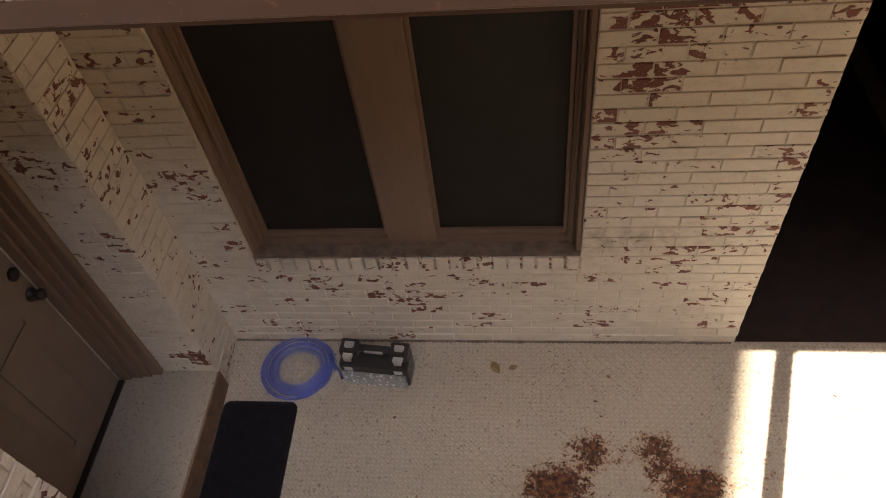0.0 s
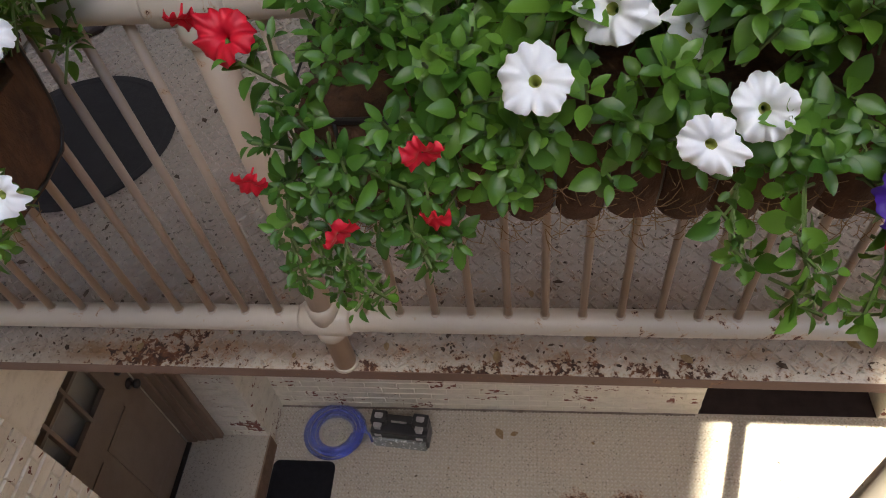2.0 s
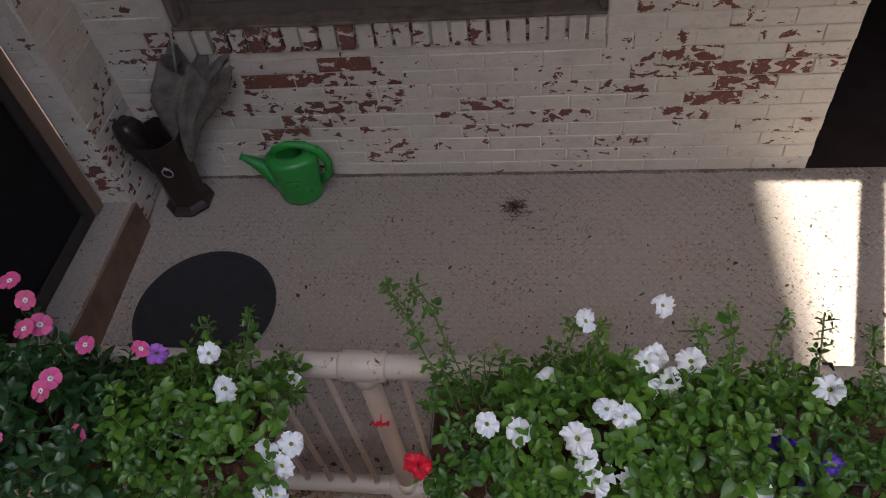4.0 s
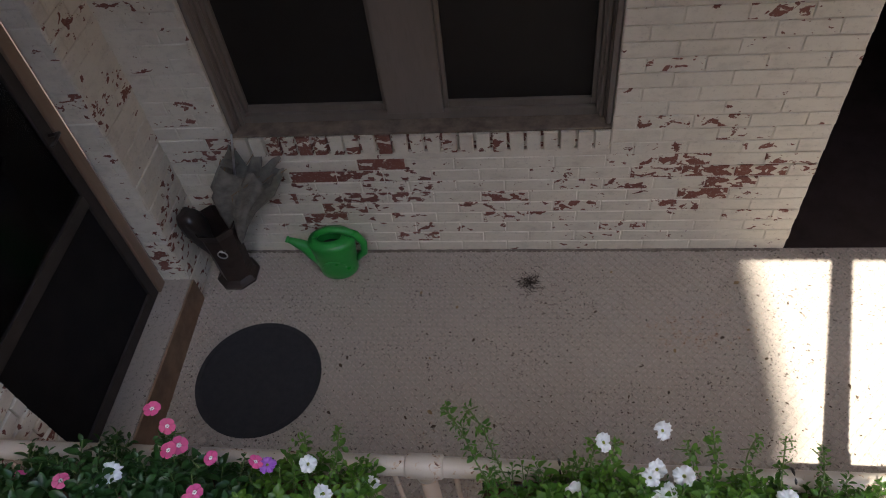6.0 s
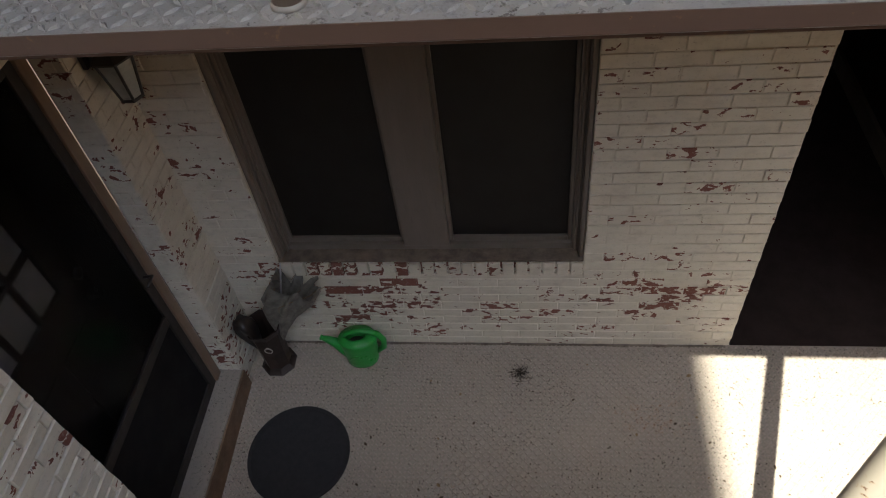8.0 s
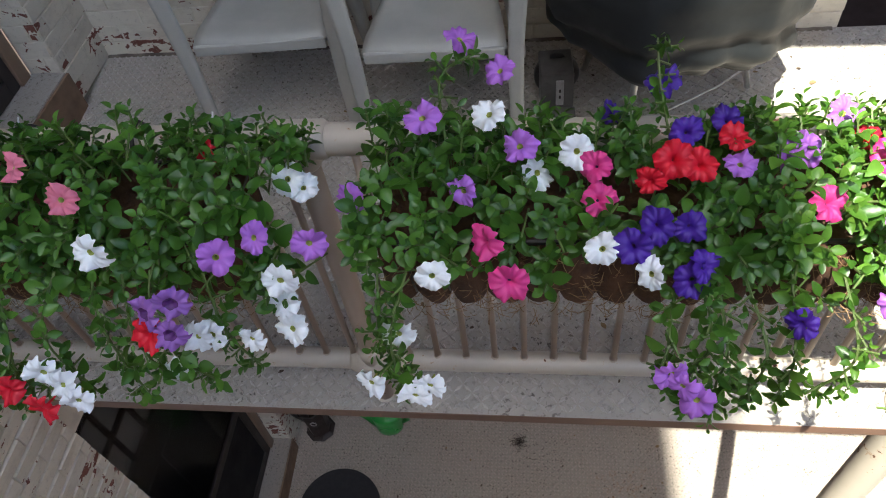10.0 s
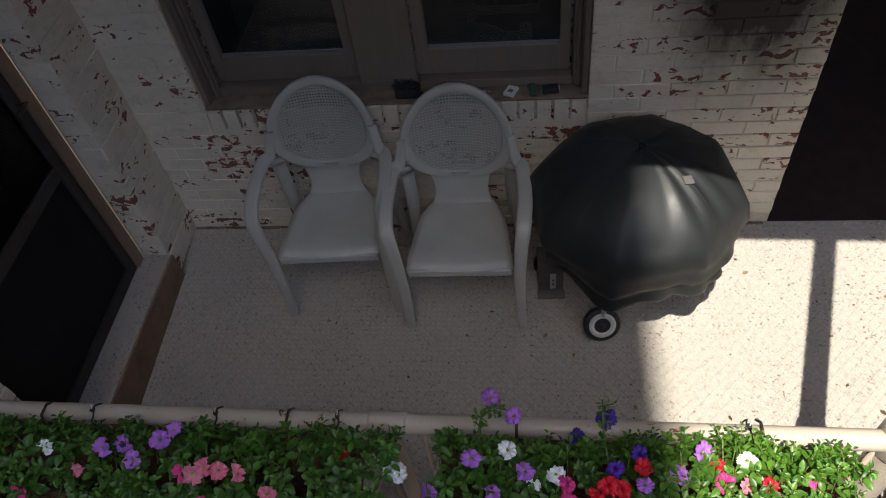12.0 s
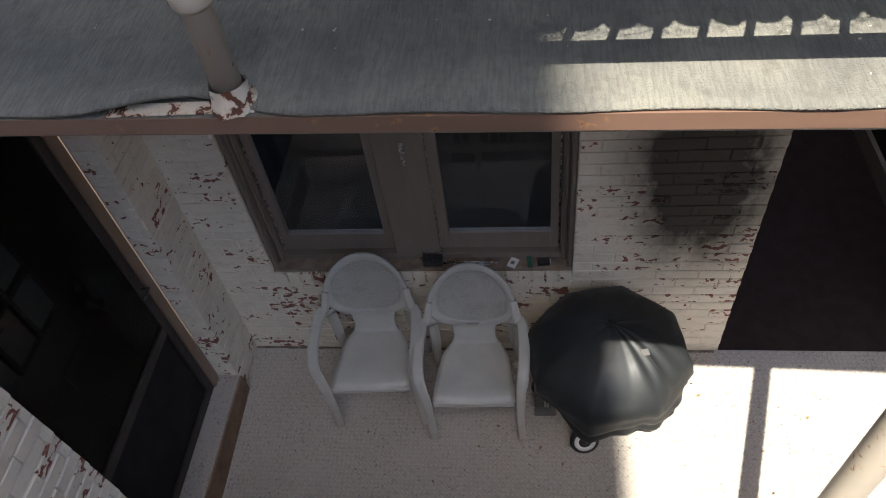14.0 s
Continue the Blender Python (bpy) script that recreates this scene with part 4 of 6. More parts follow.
for x, z in ((-0.06, 0.03), (-0.035, 0.065), (0.12, 0.085), (0.15, 0.085), (0.145, 0.04), (-0.12, 0.075)):
    v, f = lathe([(0.001, -0.012), (0.013, -0.006), (0.013, 0.006), (0.001, 0.012)], 12, (x, -0.0865, z), 0.5)
    link("plastic_fitting", v, f, CREAM_PART, box_ob, "small pale fitting", True)


def fallen_leaf(x, y, z, turn, size, curl=0.25):
    v, f = [], []
    for i in range(7):
        t = i / 6
        w = 0.34 * math.sin(math.pi * t) ** 0.8 * (1 - 0.3 * t)
        for s in (-1, 0, 1):
            v.append((t * size - size / 2, s * w * size, abs(s) * w * size * curl + 0.1 * size * (t - 0.5) ** 2))
    for i in range(6):
        for k in (0, 1):
            f.append((i * 3 + k, i * 3 + k + 1, i * 3 + k + 4, i * 3 + k + 3))
    ob = link("fallen_leaf", v, f, DRY_LEAF)
    ob.matrix_basis = pose(x, y, z + 0.003, 2.5, 0, 0) @ pose(0, 0, 0, 0, 0, turn)
    return tagged(ob, "small dry curled leaf lying on the deck", "leaf", "fallen leaves")


fallen_leaf(1.495, -0.172, deck_z("a", -0.172), -60, 0.085)
fallen_leaf(1.59, -0.17, deck_z("a", -0.17), 20, 0.055)
rnd = random.Random(4)
for key, n in (("a", 16), ("b", 34), ("c", 16)):
    for i in range(n):
        y = rnd.uniform(-1.42, -0.1)
        y_at = y if key != "b" or i % 2 else rnd.uniform(-1.43, -1.2)
        fallen_leaf(rnd.uniform(0.6, 3.2) if key != "b" else rnd.uniform(0.7, 2.6), y_at, deck_z(key, y_at) + 0.001, rnd.uniform(0, 360), rnd.uniform(0.012, 0.032), 0.4)



def debris(key, count, seed, x0, x1, y_near, y_far, bias, label):
    """Loose flakes of paint, petals and leaf crumbs, thickest along the deck's edge."""
    r = random.Random(seed)
    verts, faces = [], []
    for _ in range(count):
        x = r.uniform(x0, x1)
        y = y_near + (y_far - y_near) * r.random() ** bias
        if y < edge_y(key, x) + 0.01 or noise.noise((x * 5, y * 7, seed)) < r.uniform(-0.5, 0.25):
            continue
        size, w = r.uniform(0.0022, 0.007) * (2.2 if r.random() < 0.08 else 1.0), r.uniform(0, 6.28)
        c, q = math.cos(w), math.sin(w)
        z = deck_z(key, y) + 0.005
        b = len(verts)
        for a, k, h in ((-1, -0.3, 0), (0.1, -0.5, 0.25), (1, 0.1, 0.05), (0.2, 0.5, 0.3), (-0.7, 0.35, 0.1)):
            a, k = a * r.uniform(0.7, 1.2) * size, k * r.uniform(0.6, 1.3) * size
            verts.append((x + c * a - q * k, y + q * a + c * k, z + h * size))
        faces.append((b, b + 1, b + 2, b + 3, b + 4))
    tagged(link("deck_debris", verts, faces, CRUMB), label, "debris", kind="stuff")


debris("a", 300, 51, 0.5, 3.4, -1.4, -0.03, 0.9, "scattered brown leaf crumbs on the cream deck")
debris("b", 1300, 52, 0.2, 3.3, -1.46, -0.5, 1.6, "brown leaf crumbs gathered along the deck edge")
debris("b", 200, 53, 0.6, 3.3, -0.9, -0.02, 1.0, "sparse dark crumbs on the rosy tan deck")
debris("c", 300, 54, 0.3, 3.3, -1.46, -0.02, 1.0, "scattered dark crumbs on the pale deck")

# ---- middle balcony ----
zb = FLOOR["b"] + 0.0025
v, f = lathe([(0.275, 0.0), (0.283, 0.004), (0.281, 0.009), (0.262, 0.0095), (0.255, 0.0075), (0.02, 0.008)], 72)
round_mat = tagged(link("round_mat", v, f, RUBBER, smooth=False), "flat round black rubber mat on the deck", "mat")
on_deck(round_mat, "b", 0.395, -0.718)

can = thing("watering_can", (0.672, -0.118, deck_z("b", -0.12) + 0.003), "bright green plastic watering can beside the brick wall", "watering can", turn=4)
v, f = [], []
prof = [(0.088, 0.0), (0.098, 0.012), (0.102, 0.06), (0.104, 0.13), (0.108, 0.19), (0.112, 0.235), (0.108, 0.255), (0.09, 0.262)]
rings = len(prof)
for i, (r, h) in enumerate(prof):
    for k in range(40):
        w = 2 * math.pi * k / 40
        v.append((r * math.cos(w) * (1 + 0.06 * h / 0.26), r * math.sin(w) * 0.80, h))
for i in range(rings - 1):
    for k in range(40):
        a, b = i * 40 + k, i * 40 + (k + 1) % 40
        f.append((a, b, b + 40, a + 40))
f.append(tuple(range(40))[::-1])
# shoulder with an oval filling hole
base = len(v)
for r, h, s in ((0.078, 0.272, 1.0), (0.06, 0.276, 1.0), (0.054, 0.268, 1.0), (0.054, 0.2, 1.0)):
    for k in range(40):
        w = 2 * math.pi * k / 40
        v.append((r * 1.15 * math.cos(w) - 0.008, r * 0.72 * math.sin(w), h))
for i in range(-1, 3):
    for k in range(40):
        a0 = (rings - 1) * 40 if i < 0 else base + i * 40
        b0 = base + (i + 1) * 40
        f.append((a0 + k, a0 + (k + 1) % 40, b0 + (k + 1) % 40, b0 + k))
link("body", v, f, CAN_GREEN, can, smooth=True)
# black disc below the filling hole, put there as the shade inside
link("inner_wall", *lathe([(0.001, 0.0), (0.05, 0.001)], 24, (-0.008, 0, 0.205), 0.7), DARK, can, "dark inside")
v, f = tube([(-0.06, 0, 0.09), (-0.10, 0, 0.15), (-0.145, 0, 0.205), (-0.19, 0, 0.245), (-0.215, 0, 0.262)], [0.052, 0.044, 0.031, 0.02, 0.014], 20)
link("spout", v, f, CAN_GREEN, can, smooth=True)
v, f = tube([(-0.215, 0, 0.2621), (-0.222, 0, 0.267)], [0.0175, 0.0175], 16)
link("spout_tip", v, f, CAN_GREEN, can, smooth=True)
v, f = tube([(-0.085, 0, 0.262), (-0.06, 0, 0.298), (0.0, 0, 0.318), (0.07, 0, 0.308), (0.125, 0, 0.272), (0.155, 0, 0.205), (0.148, 0, 0.13), (0.10, 0, 0.085)],
            [0.016, 0.017, 0.018, 0.019, 0.02, 0.019, 0.018, 0.018], 14)
link("handle", v, f, CAN_GREEN, can, smooth=True)
v, f = merge(*[tube([(0.06 * math.cos(a) - 0.0, -0.086 - 0.004 * math.sin(a), 0.12 + 0.045 * math.sin(a)) for a in [q * math.pi / 8 for q in range(0, 9)]], 0.004, 6) for _ in (0,)])
link("moulded_crest", v, f, CAN_GREEN, can, smooth=True)

can.scale = (0.94, 0.94, 0.90)

stand = thing("umbrella_stand", (0.165, -0.15, deck_z("b", -0.16) + 0.003), "dark bronze tin umbrella stand with a ring handle in the corner", "umbrella stand")
oct_ = lambda r, h, s=1.0: [(r * math.cos(math.pi / 8 + k * math.pi / 4), r * math.sin(math.pi / 8 + k * math.pi / 4), h) for k in range(8)]
v, f = [], []
rings = [(0.105, 0.0), (0.107, 0.012), (0.092, 0.02), (0.078, 0.035), (0.082, 0.18), (0.094, 0.34), (0.108, 0.385), (0.11, 0.39), (0.103, 0.39), (0.088, 0.33), (0.066, 0.06)]
for r, h in rings:
    v += oct_(r, h)
for i in range(len(rings) - 1):
    for k in range(8):
        f.append((i * 8 + k, i * 8 + (k + 1) % 8, (i + 1) * 8 + (k + 1) % 8, (i + 1) * 8 + k))
f.append(tuple(range(8))[::-1])
f.append(tuple((len(rings) - 1) * 8 + k for k in range(8)))
link("body", v, f, STAND_BROWN, stand)
v, f = lathe([(0.02, 0.0), (0.018, 0.006), (0.008, 0.01)], 14)
m = Matrix.Translation((0.02, -0.073, 0.27)) @ pose(0, 0, 0, 90, 0, 0)
link("ring_plate", [m @ q for q in v], f, SILVER, stand, "pale metal boss", True)
v, f = tube([(0.02 + 0.022 * math.cos(a * math.pi / 12), -0.084, 0.247 + 0.022 * math.sin(a * math.pi / 12)) for a in range(24)], 0.003, 6, closed=True)
link("ring_handle", v, f, SILVER, stand, "thin metal ring", True)

bundle = thing("folded_umbrella", (0.205, -0.15, zb + 0.075), "folded grey umbrella leaning in the stand", "umbrella", turn=0)
bundle.rotation_euler = (radians(-5), radians(13), 0)
v, f = [], []
for i, (r, h) in enumerate([(0.01, 0.16), (0.035, 0.26), (0.06, 0.38), (0.082, 0.50), (0.098, 0.60), (0.108, 0.67)]):
    for k in range(48):
        w = 2 * math.pi * k / 48
        q = r * (1 + 0.28 * math.cos(8 * w) * (h / 0.67) + 0.05 * math.sin(3 * w))
        q *= 1 + 0.5 * noise.noise((math.cos(w) * 2.2, math.sin(w) * 2.2, h * 5))
        v.append((q * math.cos(w) * 1.15 + 0.30 * max(0, h - 0.42), q * math.sin(w) * 0.75, h * 0.93 + (0.02 * math.cos(8 * w) + 0.05 * noise.noise((math.cos(w) * 2, math.sin(w) * 2, 7.0))) * max(0, h - 0.4) * 4))
for i in range(5):
    for k in range(48):
        f.append((i * 48 + k, i * 48 + (k + 1) % 48, (i + 1) * 48 + (k + 1) % 48, (i + 1) * 48 + k))
link("canopy", v, f, UMBRELLA_GREY, bundle, smooth=True)
v, f = tube([(0, 0, 0.0), (0, 0, 0.72), (0.0, 0, 0.78)], [0.005, 0.005, 0.004], 8)
link("shaft", v, f, SILVER, bundle, smooth=True)
for k in range(8):
    w = 2 * math.pi * k / 8
    v, f = tube([(0.012 * math.cos(w), 0.01 * math.sin(w), 0.17), (0.085 * math.cos(w), 0.064 * math.sin(w), 0.5), (0.14 * math.cos(w) + 0.085, 0.10 * math.sin(w), 0.64 + 0.03 * math.sin(5 * w))], 0.0014, 5)
    link("rib", v, f, STRAW, bundle, "thin pale rib", True)
dark = thing("rolled_umbrella", (0.125, -0.16, zb + 0.055), "rolled black umbrella standing in the stand", "umbrella")
dark.rotation_euler = (radians(4), radians(-6), 0)
v, f = [], []
for i in range(10):
    h = 0.1 + i * 0.036
    for k in range(24):
        w = 2 * math.pi * k / 24
        r = (0.018 + 0.034 * min(1, i / 6)) * (1 + 0.16 * math.cos(4 * w + i * 0.5)) * (0.75 if i == 9 else 1)
        v.append((r * math.cos(w), r * math.sin(w), h))
for i in range(9):
    for k in range(24):
        f.append((i * 24 + k, i * 24 + (k + 1) % 24, (i + 1) * 24 + (k + 1) % 24, (i + 1) * 24 + k))
f.append(tuple(range(24))[::-1])
f.append(tuple(9 * 24 + k for k in range(24)))
link("canopy", v, f, DARK, dark, smooth=True)
link("handle", *tube([(0, 0, 0.0), (0, 0, 0.11)], 0.008, 8), DARK, dark, smooth=True)

# dead tuft of roots and dirt on the deck
tuft_v, tuft_f = [], []
rnd = random.Random(8)
for i in range(150):
    a, r = rnd.uniform(0, 6.28), abs(rnd.gauss(0, 0.035))
    p0 = Vector((1.59 + r * math.cos(a), -0.2 + r * math.sin(a), deck_z("b", -0.2 + r * math.sin(a)) + 0.0025))
    w = rnd.uniform(0, 6.28)
    L = rnd.uniform(0.012, 0.04)
    t_ = tube([p0, p0 + Vector((L * 0.5 * math.cos(w), L * 0.5 * math.sin(w), 0.006)), p0 + Vector((L * math.cos(w), L * math.sin(w), 0.001))], 0.0009, 4)
    tuft_v, tuft_f = merge((tuft_v, tuft_f), t_)
tagged(link("debris_tuft", tuft_v, tuft_f, SOIL), "small dark tuft of dried roots on the deck", "debris", kind="stuff")

# ---- upper balcony ----
zc = FLOOR["c"] + 0.0025


def smooth_path(points, n):
    """Catmull-Rom through the points, n steps a span."""
    pts = [Vector(p) for p in points]
    out = []
    for i in range(len(pts) - 1):
        p0, p1, p2, p3 = pts[max(i - 1, 0)], pts[i], pts[i + 1], pts[min(i + 2, len(pts) - 1)]
        for k in range(n):
            t = k / n
            out.append(0.5 * ((2 * p1) + (p2 - p0) * t + (2 * p0 - 5 * p1 + 4 * p2 - p3) * t * t + (3 * p1 - p0 - 3 * p2 + p3) * t ** 3))
    out.append(pts[-1])
    return out


def ribbon(path, widths, thick, normal):
    """A slab that follows a path, of a width a point, with rounded edges."""
    v, f = [], []
    n = len(path)
    for i, p in enumerate(path):
        d = (path[min(i + 1, n - 1)] - path[max(i - 1, 0)]).normalized()
        s = d.cross(Vector(normal)).normalized()
        up = s.cross(d).normalized()
        w = widths[i] / 2
        for a, b in ((-1, 0.3), (-0.93, 0.9), (-0.5, 1), (0.5, 1), (0.93, 0.9), (1, 0.3), (1, -0.3), (0.9, -0.9), (-0.9, -0.9), (-1, -0.3)):
            v.append(p + s * a * w + up * b * thick / 2)
    m = 10
    for i in range(n - 1):
        for k in range(m):
            f.append((i * m + k, i * m + (k + 1) % m, (i + 1) * m + (k + 1) % m, (i + 1) * m + k))
    f.append(tuple(range(m)))
    f.append(tuple((n - 1) * m + k for k in range(m))[::-1])
    return v, f


def garden_chair():
    """A moulded stacking armchair: the seat, a pierced round back in a hoop that runs on into the arms, four flared legs."""
    chair = thing("garden_chair", (0, 0, 0), "grey moulded plastic garden armchair with a pierced round back", "chair", "garden chairs")
    # seat, dished, wider in front
    v, f = [], []
    nx, ny = 14, 12
    for top in (0, 1):
        for i in range(nx + 1):
            for k in range(ny + 1):
                u, t = i / nx * 2 - 1, k / ny
                half = 0.215 * (1 - t) + 0.165 * t if t < 0.72 else 0.177 - (t - 0.72) * 0.21
                y = -0.225 + t * 0.385
                z = 0.418 - 0.026 * (1 - u * u) * math.sin(math.pi * min(1, t * 1.05)) - 0.03 * t - 0.022 * max(0, 0.12 - t) / 0.12 - 0.012 * abs(u) ** 6
                y -= 0.014 * (1 - u * u) * (1 - t)
                v.append((u * half, y, z - (0.012 if not top else 0)))
    m = (nx + 1) * (ny + 1)
    for i in range(nx):
        for k in range(ny):
            a = i * (ny + 1) + k
            f.append((m + a, m + a + ny + 1, m + a + ny + 2, m + a + 1))
            f.append((a, a + 1, a + ny + 2, a + ny + 1))
    rim = [i * (ny + 1) for i in range(nx + 1)] + [nx * (ny + 1) + k for k in range(1, ny + 1)] + [i * (ny + 1) + ny for i in range(nx - 1, -1, -1)] + [k for k in range(ny - 1, 0, -1)]
    for a, b in zip(rim, rim[1:] + rim[:1]):
        f.append((a, b, b + m, a + m))
    link("seat", v, f, CHAIR_GREY, chair, smooth=True)
    bm = box((-0.208, -0.243, 0.358), (0.208, -0.228, 0.394), 0.006)
    part("seat_apron", bm, CHAIR_GREY, chair)
    # back: its plane leans; local a across, b up along it
    lean = radians(15)
    def back(a, b, out=0.0):
        bow = 0.10 * (a / 0.24) ** 2
        return Vector((a, 0.125 + b * math.sin(lean) - bow * 0.75 + out * math.cos(lean), 0.37 + b * math.cos(lean) - out * math.sin(lean)))
    ca, cb, ra, rb = 0.0, 0.345, 0.188, 0.178
    # pierced oval: a lattice of small holes
    v, f = [], []
    step = 0.0125
    n = int(2 * ra / step)
    cells = {}
    def vert(a, b, out):
        key = (round(a, 5), round(b, 5), out)
        if key not in cells:
            cells[key] = len(v)
            v.append(back(a, b, out))
        return cells[key]
    for i in range(-n // 2, n // 2 + 1):
        for k in range(-n // 2, n // 2 + 1):
            a, b = i * step, cb + k * step
            if (a / ra) ** 2 + ((b - cb) / rb) ** 2 > 1.0:
                continue
            h, s = step / 2, step * 0.29
            for out, flip in ((-0.003, 0),):
                q = [vert(a - h, b - h, out), vert(a + h, b - h, out), vert(a + h, b + h, out), vert(a - h, b + h, out)]
                p = [vert(a - s, b - s, out), vert(a + s, b - s, out), vert(a + s, b + s, out), vert(a - s, b + s, out)]
                w = [vert(a - s, b - s, 0.003), vert(a + s, b - s, 0.003), vert(a + s, b + s, 0.003), vert(a - s, b + s, 0.003)]
                for j in range(4):
                    f.append((q[j], q[(j + 1) % 4], p[(j + 1) % 4], p[j]))
                    f.append((p[j], p[(j + 1) % 4], w[(j + 1) % 4], w[j]))
    link("pierced_back", v, f, CHAIR_GREY, chair, "back panel pierced with rows of small holes")
    # solid ring round the oval, thicker outwards, and the splat down to the seat
    v, f = [], []
    N = 64
    for k in range(N):
        w = 2 * math.pi * k / N
        c, s = math.cos(w), math.sin(w)
        for r, o in ((0.97, -0.0035), (1.03, -0.006), (1.15, -0.008), (1.20, -0.002), (1.20, 0.012), (0.98, 0.004)):
            v.append(back(ra * r * c, cb + rb * r * s, o))
    for k in range(N):
        for j in range(6):
            f.append((k * 6 + j, k * 6 + (j + 1) % 6, ((k + 1) % N) * 6 + (j + 1) % 6, ((k + 1) % N) * 6 + j))
    link("back_hoop", v, f, CHAIR_GREY, chair, smooth=True)
    path = [back(0, b, -0.002) for b in (-0.005, 0.04, 0.08, 0.12, 0.165)]
    path[0].y -= 0.01
    link("splat", *ribbon(path, [0.27, 0.235, 0.22, 0.235, 0.26], 0.012, (0, -1, 0)), CHAIR_GREY, chair, smooth=True)
    for s in (-1, 1):
        arm = smooth_path([back(s * 0.213, cb + 0.03, 0.002), back(s * 0.232, cb - 0.07, -0.004), (s * 0.258, 0.085, 0.628), (s * 0.266, -0.06, 0.634), (s * 0.262, -0.165, 0.628),
                           (s * 0.256, -0.215, 0.598), (s * 0.248, -0.232, 0.53), (s * 0.240, -0.240, 0.38), (s * 0.238, -0.250, 0.2), (s * 0.243, -0.264, 0.0)], 6)
        wid = [0.034 + 0.022 * min(1, i / 12) if i < 30 else 0.056 - 0.018 * (i - 30) / 24 for i in range(len(arm))]
        link("armrest", *ribbon(arm, wid, 0.024, (0, -0.7, 0.7)), CHAIR_GREY, chair, "armrest that runs down into the front leg", smooth=True)
        rear = smooth_path([back(s * 0.215, cb - 0.12, 0.004), (s * 0.215, 0.135, 0.40), (s * 0.232, 0.165, 0.2), (s * 0.246, 0.20, 0.0)], 6)
        link("leg", *ribbon(rear, [0.06 - 0.02 * i / (len(rear) - 1) for i in range(len(rear))], 0.034, (s * 0.5, 1, 0)), CHAIR_GREY, chair, smooth=True)
    return chair


chair = garden_chair()
on_deck(chair, "c", 0.852, -0.235, 3)
second = copy_thing(chair, chair.matrix_basis.copy())
on_deck(second, "c", 1.405, -0.305, 1)

grill = thing("covered_grill", (2.075, -0.405, deck_z("c", -0.45)), "round kettle grill on legs under a black vinyl cover", "grill")
N = 128
levels = smooth_path([(0.012, 0, 0.888), (0.10, 0, 0.878), (0.20, 0, 0.845), (0.29, 0, 0.79), (0.352, 0, 0.73), (0.388, 0, 0.665), (0.398, 0, 0.60), (0.39, 0, 0.54), (0.37, 0, 0.48), (0.35, 0, 0.43), (0.335, 0, 0.395)], 3)


def cover_point(w, i, out=0.0):
    """A point of the draped cover: eight flat panels over the lid, tension creases near the tab, folds round the hem."""
    r, h = levels[i].x, levels[i].z
    t = i / (len(levels) - 1)
    low = max(0.0, (t - 0.5) / 0.5)
    side = math.pi / 4
    facet = math.cos(side / 2) / math.cos((w + 0.25) % side - side / 2)
    c, q = math.cos(w), math.sin(w)
    rr = r * (1 + (facet * 1.035 - 1) * min(1.0, t * 2.5) * 0.95)
    rr += low * (0.030 * math.sin(5 * w + 2 * math.sin(w)) + 0.016 * math.sin(11 * w + 3 * math.cos(2 * w)))
    rr += 0.020 * low * math.sin(h * 62 + 1.6 * math.sin(2 * w + 1))
    wrinkle = abs(noise.noise((c * 1.6, q * 1.6, h * 5))) * 0.016 + abs(noise.noise((c * 2.6 * t, q * 2.6 * t, h * 9 + 4))) * 0.012
    d = (w + 0.75 + math.pi) % (2 * math.pi) - math.pi
    pull = 0.006 * math.sin(19 * d + 9 * t) * math.exp(-(d / 0.42) ** 2) * math.exp(-((t - 0.26) / 0.17) ** 2)
    rr += (pull - wrinkle) * min(1.0, t * 3) + out
    z = h + (pull * 1.2 - wrinkle * 0.7) * (1 - low) + 0.05 * low * max(0.0, math.sin(w - 0.6)) - 0.035 * low * max(0.0, math.cos(w + 0.5)) + out
    return (rr * c, rr * q * 0.97, z)


v = [cover_point(2 * math.pi * k / N, i) for i in range(len(levels)) for k in range(N)]
f = [(i * N + k, i * N + (k + 1) % N, (i + 1) * N + (k + 1) % N, (i + 1) * N + k) for i in range(len(levels) - 1) for k in range(N)]
f.append(tuple(range(N)))
cover = link("cover", v, f, COVER, grill, "black vinyl cover with sewn panels and creases", True)
cover.modifiers.new("cloth", "SOLIDIFY").thickness = 0.003
for k in range(4):
    w = k * math.pi / 2 - 0.75
    link("seam", *tube([cover_point(w, i, 0.0012) for i in range(1, len(levels) - 1)], 0.0024, 6), COVER, cover, "raised sewn seam", True)
# sewn tab near the top
bm = box((-0.018, -0.016, 0), (0.018, 0.016, 0.003), 0.001)
bm.transform(Matrix.Translation(Vector(cover_point(-0.75, 6, 0.003))) @ pose(0, 0, 0, 16, 14, 20))
part("tab", bm, ENAMEL, cover, "small pale sewn tab")
for s, (x, y), (tx, ty) in ((0, (-0.095, -0.19), (-0.06, -0.12)), (1, (0.33, 0.10), (0.2, 0.06)), (2, (-0.2, 0.22), (-0.1, 0.12))):
    link("leg", *tube([(tx, ty, 0.5), (x, y, 0.02 if s else 0.075)], 0.011, 10), SILVER, grill, "bare aluminium leg", True)
link("bowl", *lathe([(0.04, 0.33), (0.16, 0.37), (0.25, 0.47), (0.27, 0.56)], 32), PLASTIC_BLACK, grill, "black enamel bowl", True)
